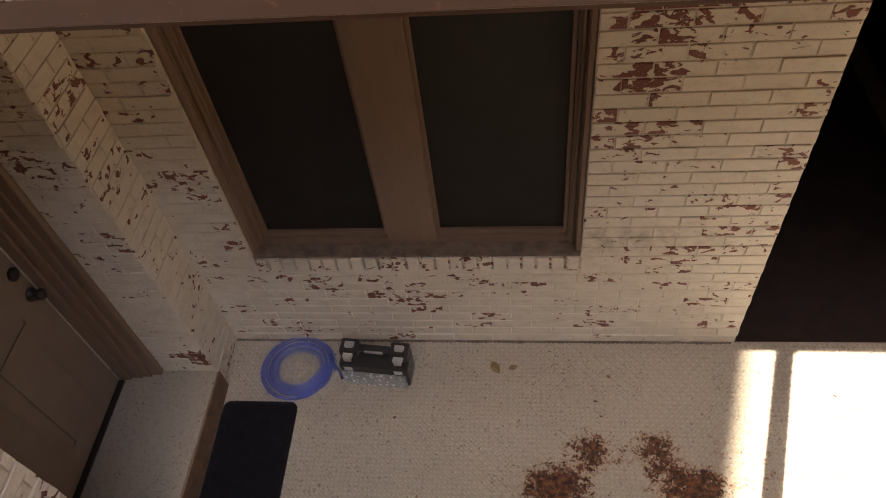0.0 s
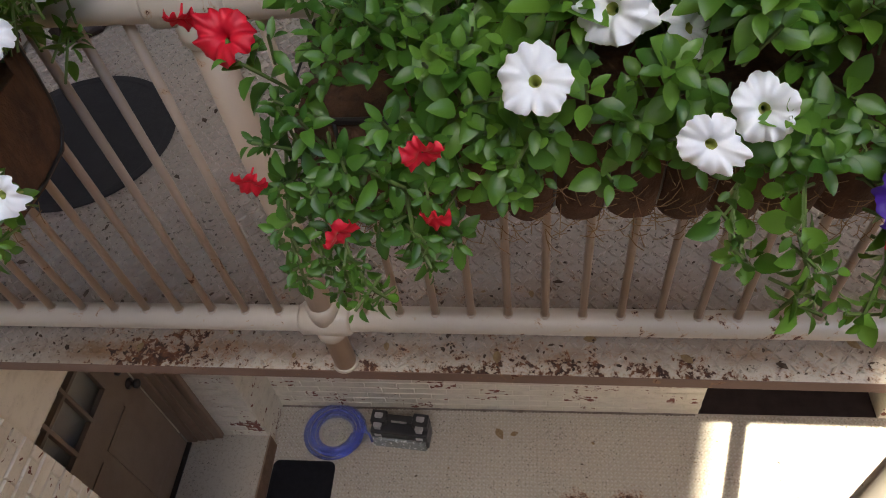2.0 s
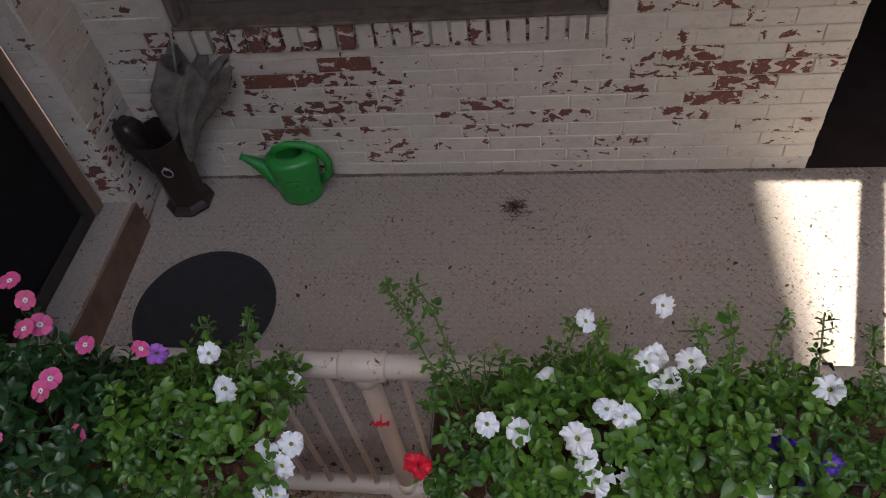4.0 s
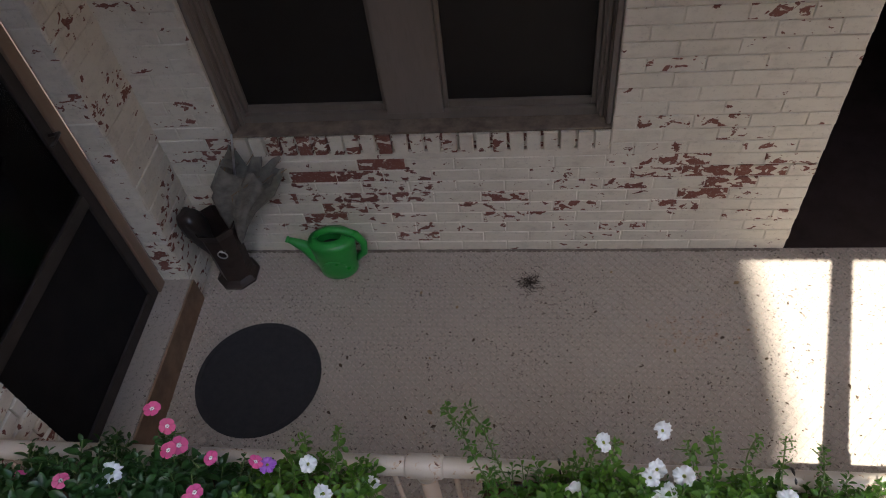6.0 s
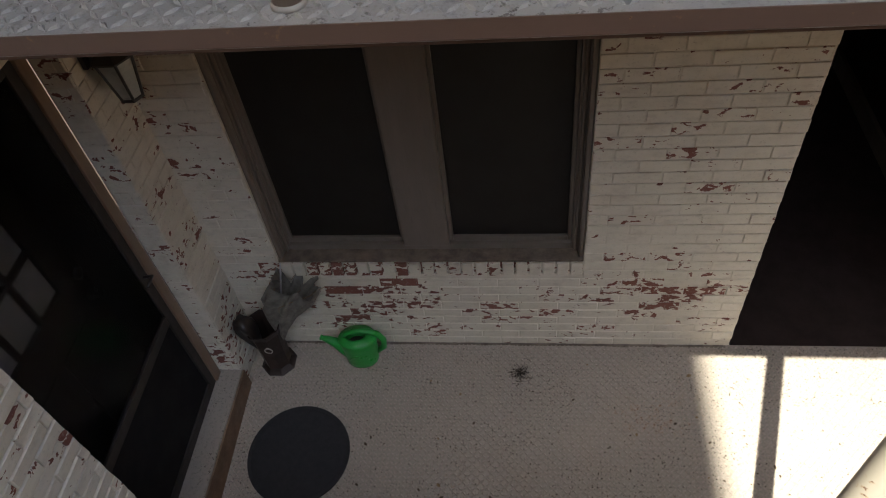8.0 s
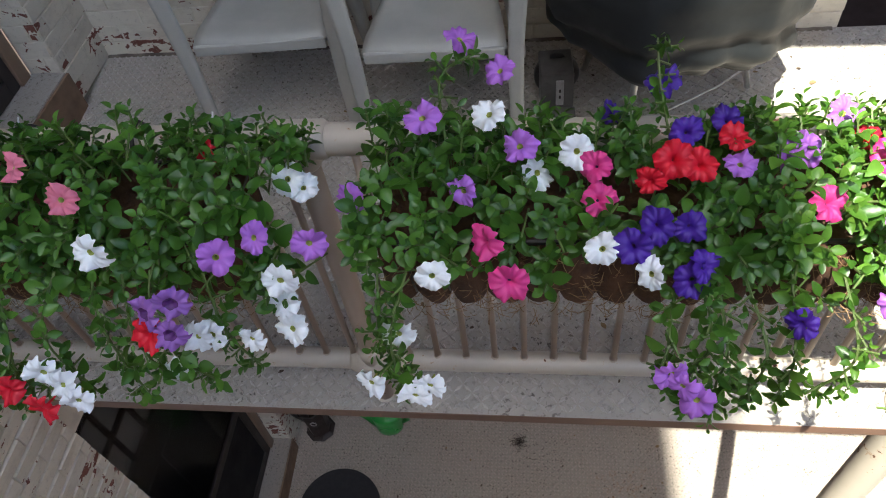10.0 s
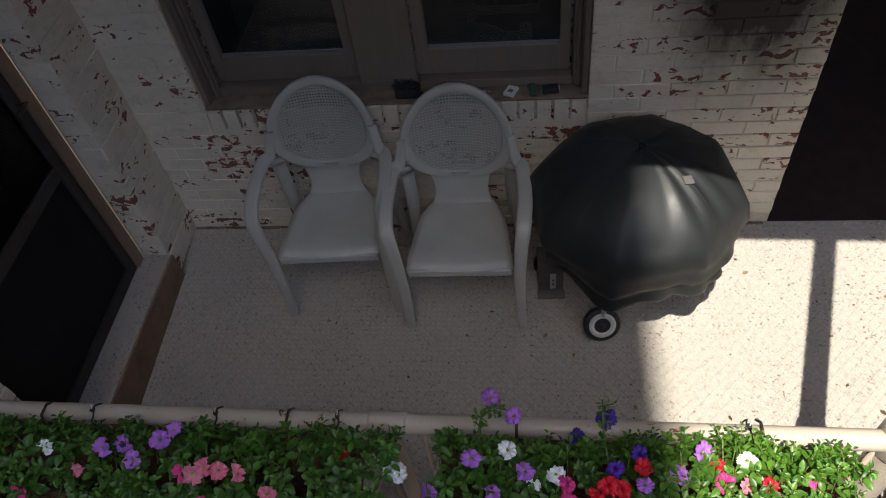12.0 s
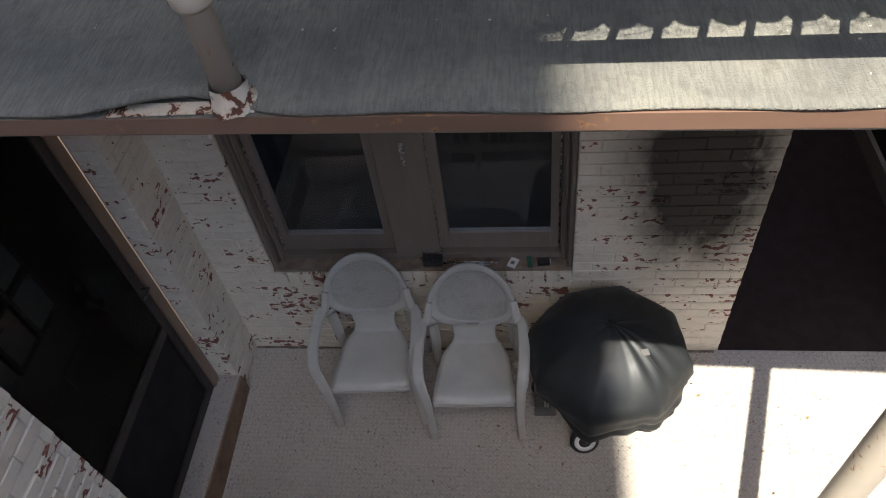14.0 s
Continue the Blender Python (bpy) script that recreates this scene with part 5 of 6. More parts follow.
for x, y in ((-0.095, -0.195), (-0.30, 0.13)):
    wheel = thing("wheel", (0, 0, 0), "", "")
    wheel.parent = grill
    m = Matrix.Translation((x, y - 0.0, 0.075)) @ pose(0, 0, 0, 62 if y < 0 else 90, 0, 8)
    v, f = lathe([(0.055, -0.018), (0.071, -0.018), (0.076, -0.012), (0.077, 0.012), (0.071, 0.018), (0.057, 0.018)], 40)
    link("tyre", [m @ q for q in v], f, PLASTIC_BLACK, wheel, "black plastic tyre", True)
    v, f = lathe([(0.033, 0.012), (0.034, 0.0195), (0.056, 0.0195), (0.0565, 0.012)], 40)
    link("whitewall", [m @ q for q in v], f, TYRE_WHITE, wheel, "white ring on the wheel", True)
    v, f = lathe([(0.054, -0.012), (0.054, 0.010), (0.012, 0.014), (0.010, 0.026), (0.004, 0.028)], 32)
    link("hub", [m @ q for q in v], f, PLASTIC_BLACK, wheel, "black hub", True)
link("axle_rod", *tube([(-0.09, -0.17, 0.08), (0.2, -0.02, 0.12), (0.30, 0.09, 0.1)], 0.003, 6), SILVER, grill, smooth=True)

case = thing("metal_box", (1.772, -0.32, deck_z("c", -0.34) + 0.002), "small grey metal box with clasp beside the grill", "metal box", turn=3)
part("body", box((-0.055, -0.06, 0), (0.055, 0.08, 0.14), 0.006), ENAMEL, case)
part("clasp", box((-0.004, -0.068, 0.02), (0.022, -0.0605, 0.12), 0.003), SILVER, case, "silver clasp")
for z in (0.05, 0.075):
    part("clasp_slot", box((0.006, -0.0705, z), (0.012, -0.0682, z + 0.012)), DARK, case)
part("tray", box((-0.06, -0.11, 0.0), (0.06, -0.061, 0.006), 0.002), ENAMEL, case)

zs = FLOOR["c"] + SILL_Z - 0.0005
brush = thing("grill_brush", (1.20, 0.035, zs), "black grill brush with a bright steel handle lying on the sill", "brush")
v, f = [], []
bm = box((-0.055, -0.025, 0.0), (0.05, 0.032, 0.05), 0.012)
part("head", bm, PLASTIC_BLACK, brush)
rnd = random.Random(3)
pieces = [tube([(rnd.uniform(-0.05, 0.045), rnd.uniform(-0.024, 0.03), 0.03), (rnd.uniform(-0.062, 0.056), rnd.uniform(-0.032, 0.04), rnd.uniform(0.05, 0.075))], 0.0012, 4) for _ in range(160)]
link("bristle_tuft", *merge(*pieces), PLASTIC_BLACK, brush)
link("handle", *merge(tube([(0.048, -0.008, 0.012), (0.34, -0.012, 0.008)], 0.0035, 8), tube([(0.048, 0.008, 0.012), (0.34, 0.002, 0.008)], 0.0035, 8)), CHROME, brush, "bright steel handle", True)
pack = tagged(part("paper_packet", box((-0.022, -0.03, 0), (0.022, 0.03, 0.012), 0.002), WHITE_CARD), "small white packet lying on the window sill", "packet")
pack.matrix_basis = pose(1.615, 0.035, zs, 0, 0, -24)
bm = box((-0.010, -0.014, 0.0122), (0.010, 0.006, 0.0128))
part("print", bm, ENAMEL, pack, "faint grey print")
gb = tagged(part("green_lighter", box((-0.013, -0.035, 0), (0.013, 0.035, 0.014), 0.004), GREEN_BOX), "dull green plastic lighter on the sill", "lighter")
gb.matrix_basis = pose(1.70, 0.04, zs, 0, 0, 6)
dk = thing("clip_light", (1.772, 0.035, zs), "small black clip lamp on the sill", "clip lamp", turn=5)
part("body", box((-0.032, -0.02, 0), (0.032, 0.02, 0.022), 0.005), PLASTIC_BLACK, dk)
part("lens", box((0.0325, -0.014, 0.004), (0.036, 0.014, 0.018), 0.001), SILVER, dk, "pale metal end")

# ---- top deck: turned-up carpet and its worn edge ----
zd = FLOOR["d"]
v, f = [], []
n = 60
for i in range(n + 1):
    x = 0.02 + 2.6 * i / n
    flare = 0.02 * math.exp(-((x - 1.10) / 0.10) ** 2)
    gap = 0.035 * math.exp(-((x - 1.20) / 0.09) ** 2)
    y = edge_y("d", x) + gap + 0.003 * math.sin(x * 17)
    for dy, dz in ((0.5, 0.008), (0.08, 0.0085), (0.02, 0.010 + flare), (-0.001, 0.008 + flare), (-0.001, 0.002 + flare * 0.9), (0.02, 0.003 + flare * 0.8)):
        v.append((x, y + dy, deck_z("d", y + dy) + dz))
for i in range(n):
    for k in range(5):
        f.append((i * 6 + k, (i + 1) * 6 + k, (i + 1) * 6 + k + 1, i * 6 + k + 1))
runner = tagged(link("carpet_runner", v, f, CARPET, smooth=True), "grey outdoor carpet with a curling edge", "carpet")

v, f = [], []
px, py = 1.262, edge_y("d", 1.262) + OFF["d"]
for i, (r, h) in enumerate(((0.040, 0.002), (0.037, 0.010), (0.031, 0.022), (0.029, 0.036), (0.0285, 0.044))):
    for k in range(20):
        w = 2 * math.pi * k / 20
        q = r * (1 + 0.16 * noise.noise((math.cos(w) * 2.2, math.sin(w) * 2.2, i * 0.7)))
        v.append((px + q * math.cos(w), py + q * math.sin(w), deck_z("d", py) + h + 0.006 * noise.noise((math.cos(w) * 3, math.sin(w) * 3, 9.0)) * (i > 2)))
for i in range(4):
    f += [(i * 20 + k, i * 20 + (k + 1) % 20, i * 20 + 20 + (k + 1) % 20, i * 20 + 20 + k) for k in range(20)]
tagged(link("trim_post_foot", v, f, CHIPPED, smooth=True), "chipped cream paint over the rusty foot of the post", "post foot", kind="structure")
plate = box((1.05, edge_y("d", 1.2) + 0.004, 0.0), (1.30, edge_y("d", 1.2) + 0.034, 0.003), 0.001)
plate.transform(Matrix.Translation((0, 0, deck_z("d", py) + 0.001)))
tagged(part("trim_bare_edge", plate, CHIPPED), "bare cream deck edge under the lifted carpet", "deck edge", kind="structure")

LX, LY, LZ = 0.11, -0.165, 8.21
# wall lantern on the pier by the upper door
lamp = thing("wall_lantern", (LX, LY, LZ), "black six-sided wall lantern with pale panes, unlit", "wall lamp")
N6 = [(math.cos(k * math.pi / 3), math.sin(k * math.pi / 3)) for k in range(6)]
R0, R1, H1 = 0.046, 0.078, 0.19
for k in range(6):
    a, b = N6[k], N6[(k + 1) % 6]
    link("frame_bar", *tube([(a[0] * R0, a[1] * R0, 0.012), (a[0] * R1, a[1] * R1, H1)], 0.006, 6), DARK, lamp)
    pts = [(a[0] * R0 * 0.97, a[1] * R0 * 0.97, 0.012), (b[0] * R0 * 0.97, b[1] * R0 * 0.97, 0.012), (b[0] * R1 * 0.97, b[1] * R1 * 0.97, H1), (a[0] * R1 * 0.97, a[1] * R1 * 0.97, H1)]
    inner = [(x * 0.95, y * 0.95, z) for x, y, z in pts]
    link("pane", pts + inner, [(0, 1, 2, 3), (7, 6, 5, 4), (0, 4, 5, 1), (1, 5, 6, 2), (2, 6, 7, 3), (3, 7, 4, 0)], LANTERN_PANE, lamp, "milky glass pane")
link("base", *lathe([(0.0, -0.012), (0.02, -0.012), (0.05, 0.0), (0.052, 0.012), (0.0, 0.013)], 6), DARK, lamp, "black metal base")
link("cap", *lathe([(0.0, H1 - 0.004), (0.088, H1 - 0.004), (0.092, H1 + 0.006), (0.05, H1 + 0.05), (0.014, H1 + 0.075), (0.0, H1 + 0.09)], 6), DARK, lamp, "black metal cap")
part("wall_plate", box((-LX + 0.004, -0.05, 0.16), (-LX + 0.026, 0.05, 0.32), 0.005), DARK, lamp, "black metal wall plate")
link("arm", *tube(smooth_path([(-LX + 0.02, 0, 0.29), (-LX * 0.5, 0, 0.325), (0, 0, 0.30), (0, 0, H1 + 0.07)], 6), 0.009, 8), DARK, lamp, "curved black arm", True)
copy_thing(lamp, Matrix.Translation((LX, LY, LZ - 3.17)))

# ---- planters on the railings ----
RAIL_Y = {"b": -1.474, "c": -1.440, "d": -1.462}
RAIL_Z = {"b": 0.842, "c": 0.832, "d": 0.846}


def planter(key, x0, x1):
    """A wire trough with a coco-fibre liner, hung outside the railing."""
    z = FLOOR[key]
    top, depth = {"b": 0.835, "c": 0.815, "d": 0.89}[key], 0.16
    tr = thing("hanging_planter", (0, 0, 0), "black wire rail trough with a brown coco-fibre liner", "planter", "rail planters")
    yc = lambda x: RAIL_Y[key] - 0.125
    half = 0.088
    pitch = 0.054
    n = int((x1 - x0) / pitch)
    section = [(1.0, 0.0), (1.02, -0.05), (0.98, -0.10), (0.86, -0.135), (0.6, -0.155), (0.0, -0.16), (-0.6, -0.155), (-0.86, -0.135), (-0.98, -0.10), (-1.02, -0.05), (-1.0, 0.0), (-0.9, -0.01), (-0.85, -0.045), (0.85, -0.045), (0.9, -0.01)]
    steps = n * 8
    v, f = [], []
    m = len(section)
    for i in range(steps + 1):
        x = x0 + (x1 - x0) * i / steps
        w = abs(math.sin(math.pi * i / 8)) ** 0.55
        end = min(1.0, min(i, steps - i) / 5 + 0.55)
        for j, (a, b) in enumerate(section):
            out = 0.014 * w if j < 11 else 0
            fuzz = 0.004 * noise.noise((x * 45, a * 4, b * 50))
            v.append((x, yc(x) - a * half * end - math.copysign(out + fuzz, a) * (abs(a) > 0.3), z + top + b * end - (out + fuzz) * (0 < j < 10) * (abs(a) < 0.95)))
    for i in range(steps):
        for j in range(m):
            f.append((i * m + j, i * m + (j + 1) % m, (i + 1) * m + (j + 1) % m, (i + 1) * m + j))
    f.append(tuple(range(m))[::-1])
    f.append(tuple(steps * m + j for j in range(m)))
    liner = link("liner", v, f, COIR, tr, "shaggy brown coco-fibre liner", True)
    # loose threads on the liner
    r = random.Random(int(x0 * 100) + ord(key))
    pieces = []
    for i in range(int((x1 - x0) * 900)):
        x = r.uniform(x0, x1)
        a = r.uniform(-0.3, 1.05)
        th = r.uniform(-0.4, 1.9)
        p = Vector((x, yc(x) - half * (1.0 if th < 1 else 2 - th) - 0.012, z + top - 0.02 - 0.13 * min(1, max(0, th))))
        if th > 1:
            p.z = z + top - 0.168
        d = Vector((r.uniform(-1, 1), r.uniform(-0.5, 0.1), r.uniform(-1, 0.7))).normalized() * r.uniform(0.012, 0.035)
        pieces.append(tube([p, p + d * 0.5 + Vector((0, -0.004, 0.0)), p + d], 0.0006, 3, caps=False))
    tagged(link("thread_fuzz", *merge_all(pieces), STRAW, tr), "loose pale coco threads", kind="stuff")
    bx = [(x0, yc(x0) - half, z + top), (x1, yc(x1) - half, z + top), (x1, yc(x1) + half, z + top), (x0, yc(x0) + half, z + top)]
    link("rim", *tube(bx, 0.004, 8, closed=True), DARK, tr, "black wire rim")
    for i in range(n + 1):
        x = x0 + pitch * i
        pts = [(x, yc(x) - a * half * 1.02, z + top + b) for a, b in section[:11]]
        link("wire", *tube(pts, 0.0028, 6), DARK, tr, "black wire rib", True)
    for x in (x0 + 0.2, x1 - 0.2):
        y = RAIL_Y[key]
        pts = [(x, yc(x) + half, z + top), (x, y - 0.034, z + RAIL_Z[key] + 0.012), (x, y - 0.02, z + RAIL_Z[key] + 0.032), (x, y + 0.012, z + RAIL_Z[key] + 0.032), (x, y + 0.034, z + RAIL_Z[key] + 0.0)]
        link("hook", *tube(pts, 0.004, 8), DARK, tr, "black wire hook", True)
    return tr


def merge_all(pieces):
    verts, faces = [], []
    for v, f in pieces:
        b = len(verts)
        verts.extend(v)
        faces.extend(tuple(i + b for i in q) for q in f)
    return verts, faces


LEAF_ST = [(0.0, 0.03), (0.20, 0.26), (0.44, 0.36), (0.68, 0.315), (0.89, 0.165), (1.0, 0.0)]


def leaf(at, along, up, size, verts, faces, wide=1.0):
    """Adds an ovate blade, folded a little along its midrib and arched."""
    d = along.normalized()
    s = d.cross(up)
    if s.length < 1e-4:
        s = d.orthogonal()
    s.normalize()
    n = s.cross(d)
    b = len(verts)
    grain = math.sin(at.x * 9173 + at.y * 5471 + at.z * 7919)
    wide *= 0.86 + 0.2 * grain
    arch = 0.26 + 0.16 * math.sin(at.x * 3571 + at.z * 6151)
    for t, w in LEAF_ST[:-1]:
        mid = at + d * (t * size) - n * (arch * size * t * t)
        lift = n * ((0.42 + 0.16 * grain) * w * size)
        verts += [mid - s * (w * size * wide) + lift, mid, mid + s * (w * size * wide) + lift]
    verts.append(at + d * size - n * (arch * size))
    for i in range(4):
        a = b + i * 3
        faces += [(a, a + 1, a + 4, a + 3), (a + 1, a + 2, a + 5, a + 4)]
    a = b + 12
    faces += [(a, a + 1, a + 3), (a + 1, a + 2, a + 3)]


def shoot(at, axis, r, verts, faces, stems, size, count, wide):
    """A short leafy tip: leaves in a spiral, the lower ones larger and flatter."""
    axis = axis.normalized()
    side = axis.orthogonal().normalized()
    length = size * count * 0.17
    w = r.uniform(0, 6.28)
    for i in range(count):
        t = i / (count - 1)
        w += 2.4
        spread = radians(82 - 48 * t) + r.uniform(-0.2, 0.2)
        out = (side * math.cos(w) + axis.cross(side) * math.sin(w)).normalized()
        d = out * math.sin(spread) + axis * math.cos(spread)
        s = size * (1.08 - 0.62 * t) * r.uniform(0.8, 1.15)
        leaf(at + axis * (length * (t - 0.6)) + out * 0.004, d, axis + Vector((0, 0, 0.5)), s, verts, faces, wide)
    stems.append(tube([at - axis * length * 1.4, at - axis * length * 0.4, at + axis * length * 0.3], 0.0016, 4, caps=False))


SPREAD = {"b": (0.165, 0.15, 0.175), "c": (0.125, 0.10, 0.155), "d": (0.12, 0.09, 0.15)}


def mound(key, x0, x1, seed, density, verts, faces, stems, size, wide, lift=0.0, droop=0.5):
    """Leafy cushion over a stretch of the trough."""
    r = random.Random(seed)
    n = int((x1 - x0) * density * (0.8 if key == "c" else 1.0))
    for i in range(n):
        x = r.uniform(x0, x1)
        th = r.uniform(-0.05, 1.0 + droop * 0.3) * math.pi
        deep = 0.72 if i % 4 == 0 else r.uniform(0.86, 1.06)
        lump = 1 + 0.42 * noise.noise((x * 7.5, th * 1.3, seed)) + 0.15 * noise.noise((x * 19, th * 2, seed))
        sy, sz, mid = SPREAD[key]
        ry, rz = sy * lump * deep, (sz + lift) * lump * deep
        y = RAIL_Y[key] - mid + math.cos(th) * ry * (0.82 if math.cos(th) > 0 else 1.0)
        zz = FLOOR[key] + (0.925 if key == "d" else 0.855) + math.sin(th) * (rz if math.sin(th) > 0 else 0.14)
        axis = Vector((r.gauss(0, 0.35), math.cos(th) * 0.9 + r.gauss(0, 0.3), max(0.15, math.sin(th)) + 0.25 + r.gauss(0, 0.25)))
        shoot(Vector((x, y, zz)), axis, r, verts, faces, stems, size * r.uniform(0.75, 1.2), r.randint(6, 9), wide)


def trail(points, seed, verts, faces, stems, size, wide, gap=0.024):
    """A hanging or reaching stem with leafy tufts along it."""
    r = random.Random(seed)
    path = smooth_path([(x + r.uniform(-0.012, 0.012), y + r.uniform(-0.008, 0.004), z) for x, y, z in points], 10)
    stems.append(tube(path, 0.0019, 5, caps=False))
    acc = 0.0
    for a, b in zip(path, path[1:]):
        acc += (b - a).length
        if acc >= gap * 0.8:
            acc = 0.0
            d = (b - a).normalized()
            out = Vector((r.gauss(0, 0.8), -abs(r.gauss(0.5, 0.5)), r.gauss(0.35, 0.5))) + d * 0.5
            shoot(b + out.normalized() * r.uniform(0.0, 0.022), out, r, verts, faces, stems, size * r.uniform(0.6, 1.05), r.randint(4, 7), wide)
    shoot(path[-1], path[-1] - path[-2], r, verts, faces, stems, size * 0.75, 7, wide)


flower_meshes = {}


def petunia_mesh(colour, variant):
    """A ruffled five-lobed trumpet opening towards +z, its tube below."""
    key = (colour, variant)
    if key in flower_meshes:
        return flower_meshes[key]
    r = random.Random(variant * 13 + len(colour))
    ph = [r.uniform(0, 6.28) for _ in range(4)]
    N = 70
    v, f = [], []
    rings = [(0.06, -0.026), (0.09, -0.010), (0.19, -0.002), (0.42, 0.003), (0.66, 0.004), (0.86, 0.003), (1.0, 0.001), (1.05, -0.001)]
    for i, (q, h) in enumerate(rings):
        for k in range(N):
            w = 2 * math.pi * k / N
            edge = q ** 4
            lobe = 1 + (0.17 * abs(math.cos(2.5 * w)) ** 0.55 - 0.12 + 0.03 * math.cos(3 * w + ph[3])) * min(1, q * 1.2)
            lobe += edge * (0.022 * math.sin(13 * w + ph[0]) + 0.020 * math.sin(21 * w + ph[1]))
            ruff = edge * (0.0034 * math.sin(7 * w + ph[0]) + 0.0030 * math.sin(13 * w + ph[1])) + q * q * (0.0046 * math.sin(2 * w + ph[2]) + 0.0028 * math.sin(3 * w + ph[3]))
            groove = 0.0012 * math.cos(5 * w) * min(1, q * 2)
            R = 0.0262 * q * lobe
            v.append((R * math.cos(w), R * math.sin(w), h + ruff + groove))
    for i in range(len(rings) - 1):
        for k in range(N):
            f.append((i * N + k, i * N + (k + 1) % N, (i + 1) * N + (k + 1) % N, (i + 1) * N + k))
    me = bpy.data.meshes.new("flower")
    throat = THROAT_DARK if colour in ("purple", "violet", "pink") else PETALS["red"] if colour == "red" else THROAT
    me.from_pydata(v, [], f)
    me.materials.append(PETALS[colour])
    me.materials.append(throat)
    for p in me.polygons:
        p.material_index = 1 if p.index < {"purple": 3, "red": 1, "pink": 1, "violet": 1}.get(colour, 2) * N else 0
    me.shade_smooth()
    flower_meshes[key] = me
    return me


def vinca_mesh(variant):
    key = ("vinca", variant)
    if key in flower_meshes:
        return flower_meshes[key]
    v, f, eye = [], [], []
    for k in range(5):
        w = 2 * math.pi * k / 5 + variant
        d, s = Vector((math.cos(w), math.sin(w), 0.06)), Vector((-math.sin(w), math.cos(w), 0.10))
        b = len(v)
        for t, q in ((0.06, 0.04), (0.25, 0.16), (0.5, 0.40), (0.78, 0.52), (0.96, 0.36), (1.02, 0.12)):
            for a in (-1, -0.4, 0.4, 1):
                v.append(d * t * 0.021 + s * a * q * 0.021 + Vector((0, 0, -0.001 * a * a)))
        for i in range(5):
            for j in range(3):
                f.append((b + i * 4 + j, b + i * 4 + j + 1, b + i * 4 + j + 5, b + i * 4 + j + 4))
                eye.append(1 if i == 0 else 0)
    me = bpy.data.meshes.new("flower")
    me.from_pydata(v, [], f)
    me.materials.append(PETALS["vinca"])
    me.materials.append(EYE_WHITE)
    for p in me.polygons:
        p.material_index = eye[p.index]
    flower_meshes[key] = me
    return me


def bloom(plant, key, colour, x, y, h, r, scale=1.0):
    """One flower at x, y and a height over the deck, turned outwards and up."""
    me = vinca_mesh(r.randrange(2)) if colour == "vinca" else petunia_mesh(colour, r.randrange(5))
    ob = new("flower", me)
    ob.parent = plant
    if h < 0.92 and not (key == "b" and colour in ("red", "violet")):
        out = (Vector((1.69, -2.3, 1.36)) - Vector((x, y, h))).normalized() * 0.055
        x, y, h = x + out.x, y + out.y, h + out.z
    yc = RAIL_Y[key] - 0.15
    way = Vector((r.gauss(0, 0.4), -0.75 + (y - yc) * 2.2 + r.gauss(0, 0.2), 0.95 + (h - 0.95) * 2.0 + r.gauss(0, 0.2)))
    if key == "b" and colour == "red" and h < 0.93:
        way = Vector((r.gauss(0, 0.5), -1.0, -0.25 + r.gauss(0, 0.15)))
    q = way.normalized().to_track_quat("Z", "Y").to_matrix().to_4x4()
    s = scale * r.uniform(0.84, 1.04) * (0.94 if key == "b" else 1.0) * (0.66 if key == "b" and colour == "red" and h < 0.93 else 1.0)
    ob.matrix_basis = Matrix.Translation((x, y, FLOOR[key] + h)) @ q @ pose(0, 0, 0, 0, 0, r.uniform(0, 360)) @ Matrix.Diagonal((s * r.uniform(0.78, 1.0), s, s, 1))


def plant(key, x0, x1, seed, label, green, flowers, trails=(), density=430, size=0.036, wide=1.0, lift=0.0, droop=0.5, scale=1.0):
    ob = thing("flowering_plant", ((x0 + x1) / 2, RAIL_Y[key] - 0.125, FLOOR[key] + 0.80), label, "flowers", "rail flowers")
    back = Matrix.Translation(-ob.location)
    size, density = size * 0.86, density * 1.3
    verts, faces, stems = [], [], []
    mound(key, x0, x1, seed, density, verts, faces, stems, size, wide, lift, droop)
    for i, pts in enumerate(trails):
        if key == "b":
            pts = [(x, y, max(h, 0.45 + 0.45 * h) if h < 0.95 else 0.95 + (h - 0.95) * 0.6) for x, y, h in pts]
        trail([(x, y, FLOOR[key] + h) for x, y, h in pts], seed * 31 + i, verts, faces, stems, size * 0.95, wide, 0.019)
    tagged(link("foliage", [v - ob.location for v in verts], faces, green, ob, smooth=True), "dense green leaves", kind="stuff")
    v, f = merge_all(stems)
    tagged(link("stem_mass", [q - ob.location for q in v], f, STEM, ob), "thin green stems", kind="stuff")
    r = random.Random(seed + 900)
    for colour, x, y, h in flowers:
        bloom(ob, key, colour, x, y, h, r, scale)
    for c in ob.children:
        if c.name.startswith("flower"):
            c.matrix_basis = back @ c.matrix_basis
    return ob


planter("b", 1.46, 2.44)
planter("b", 0.16, 1.09)
planter("c", 1.46, 2.47)
planter("c", 0.12, 1.24)
planter("d", 1.40, 2.46)

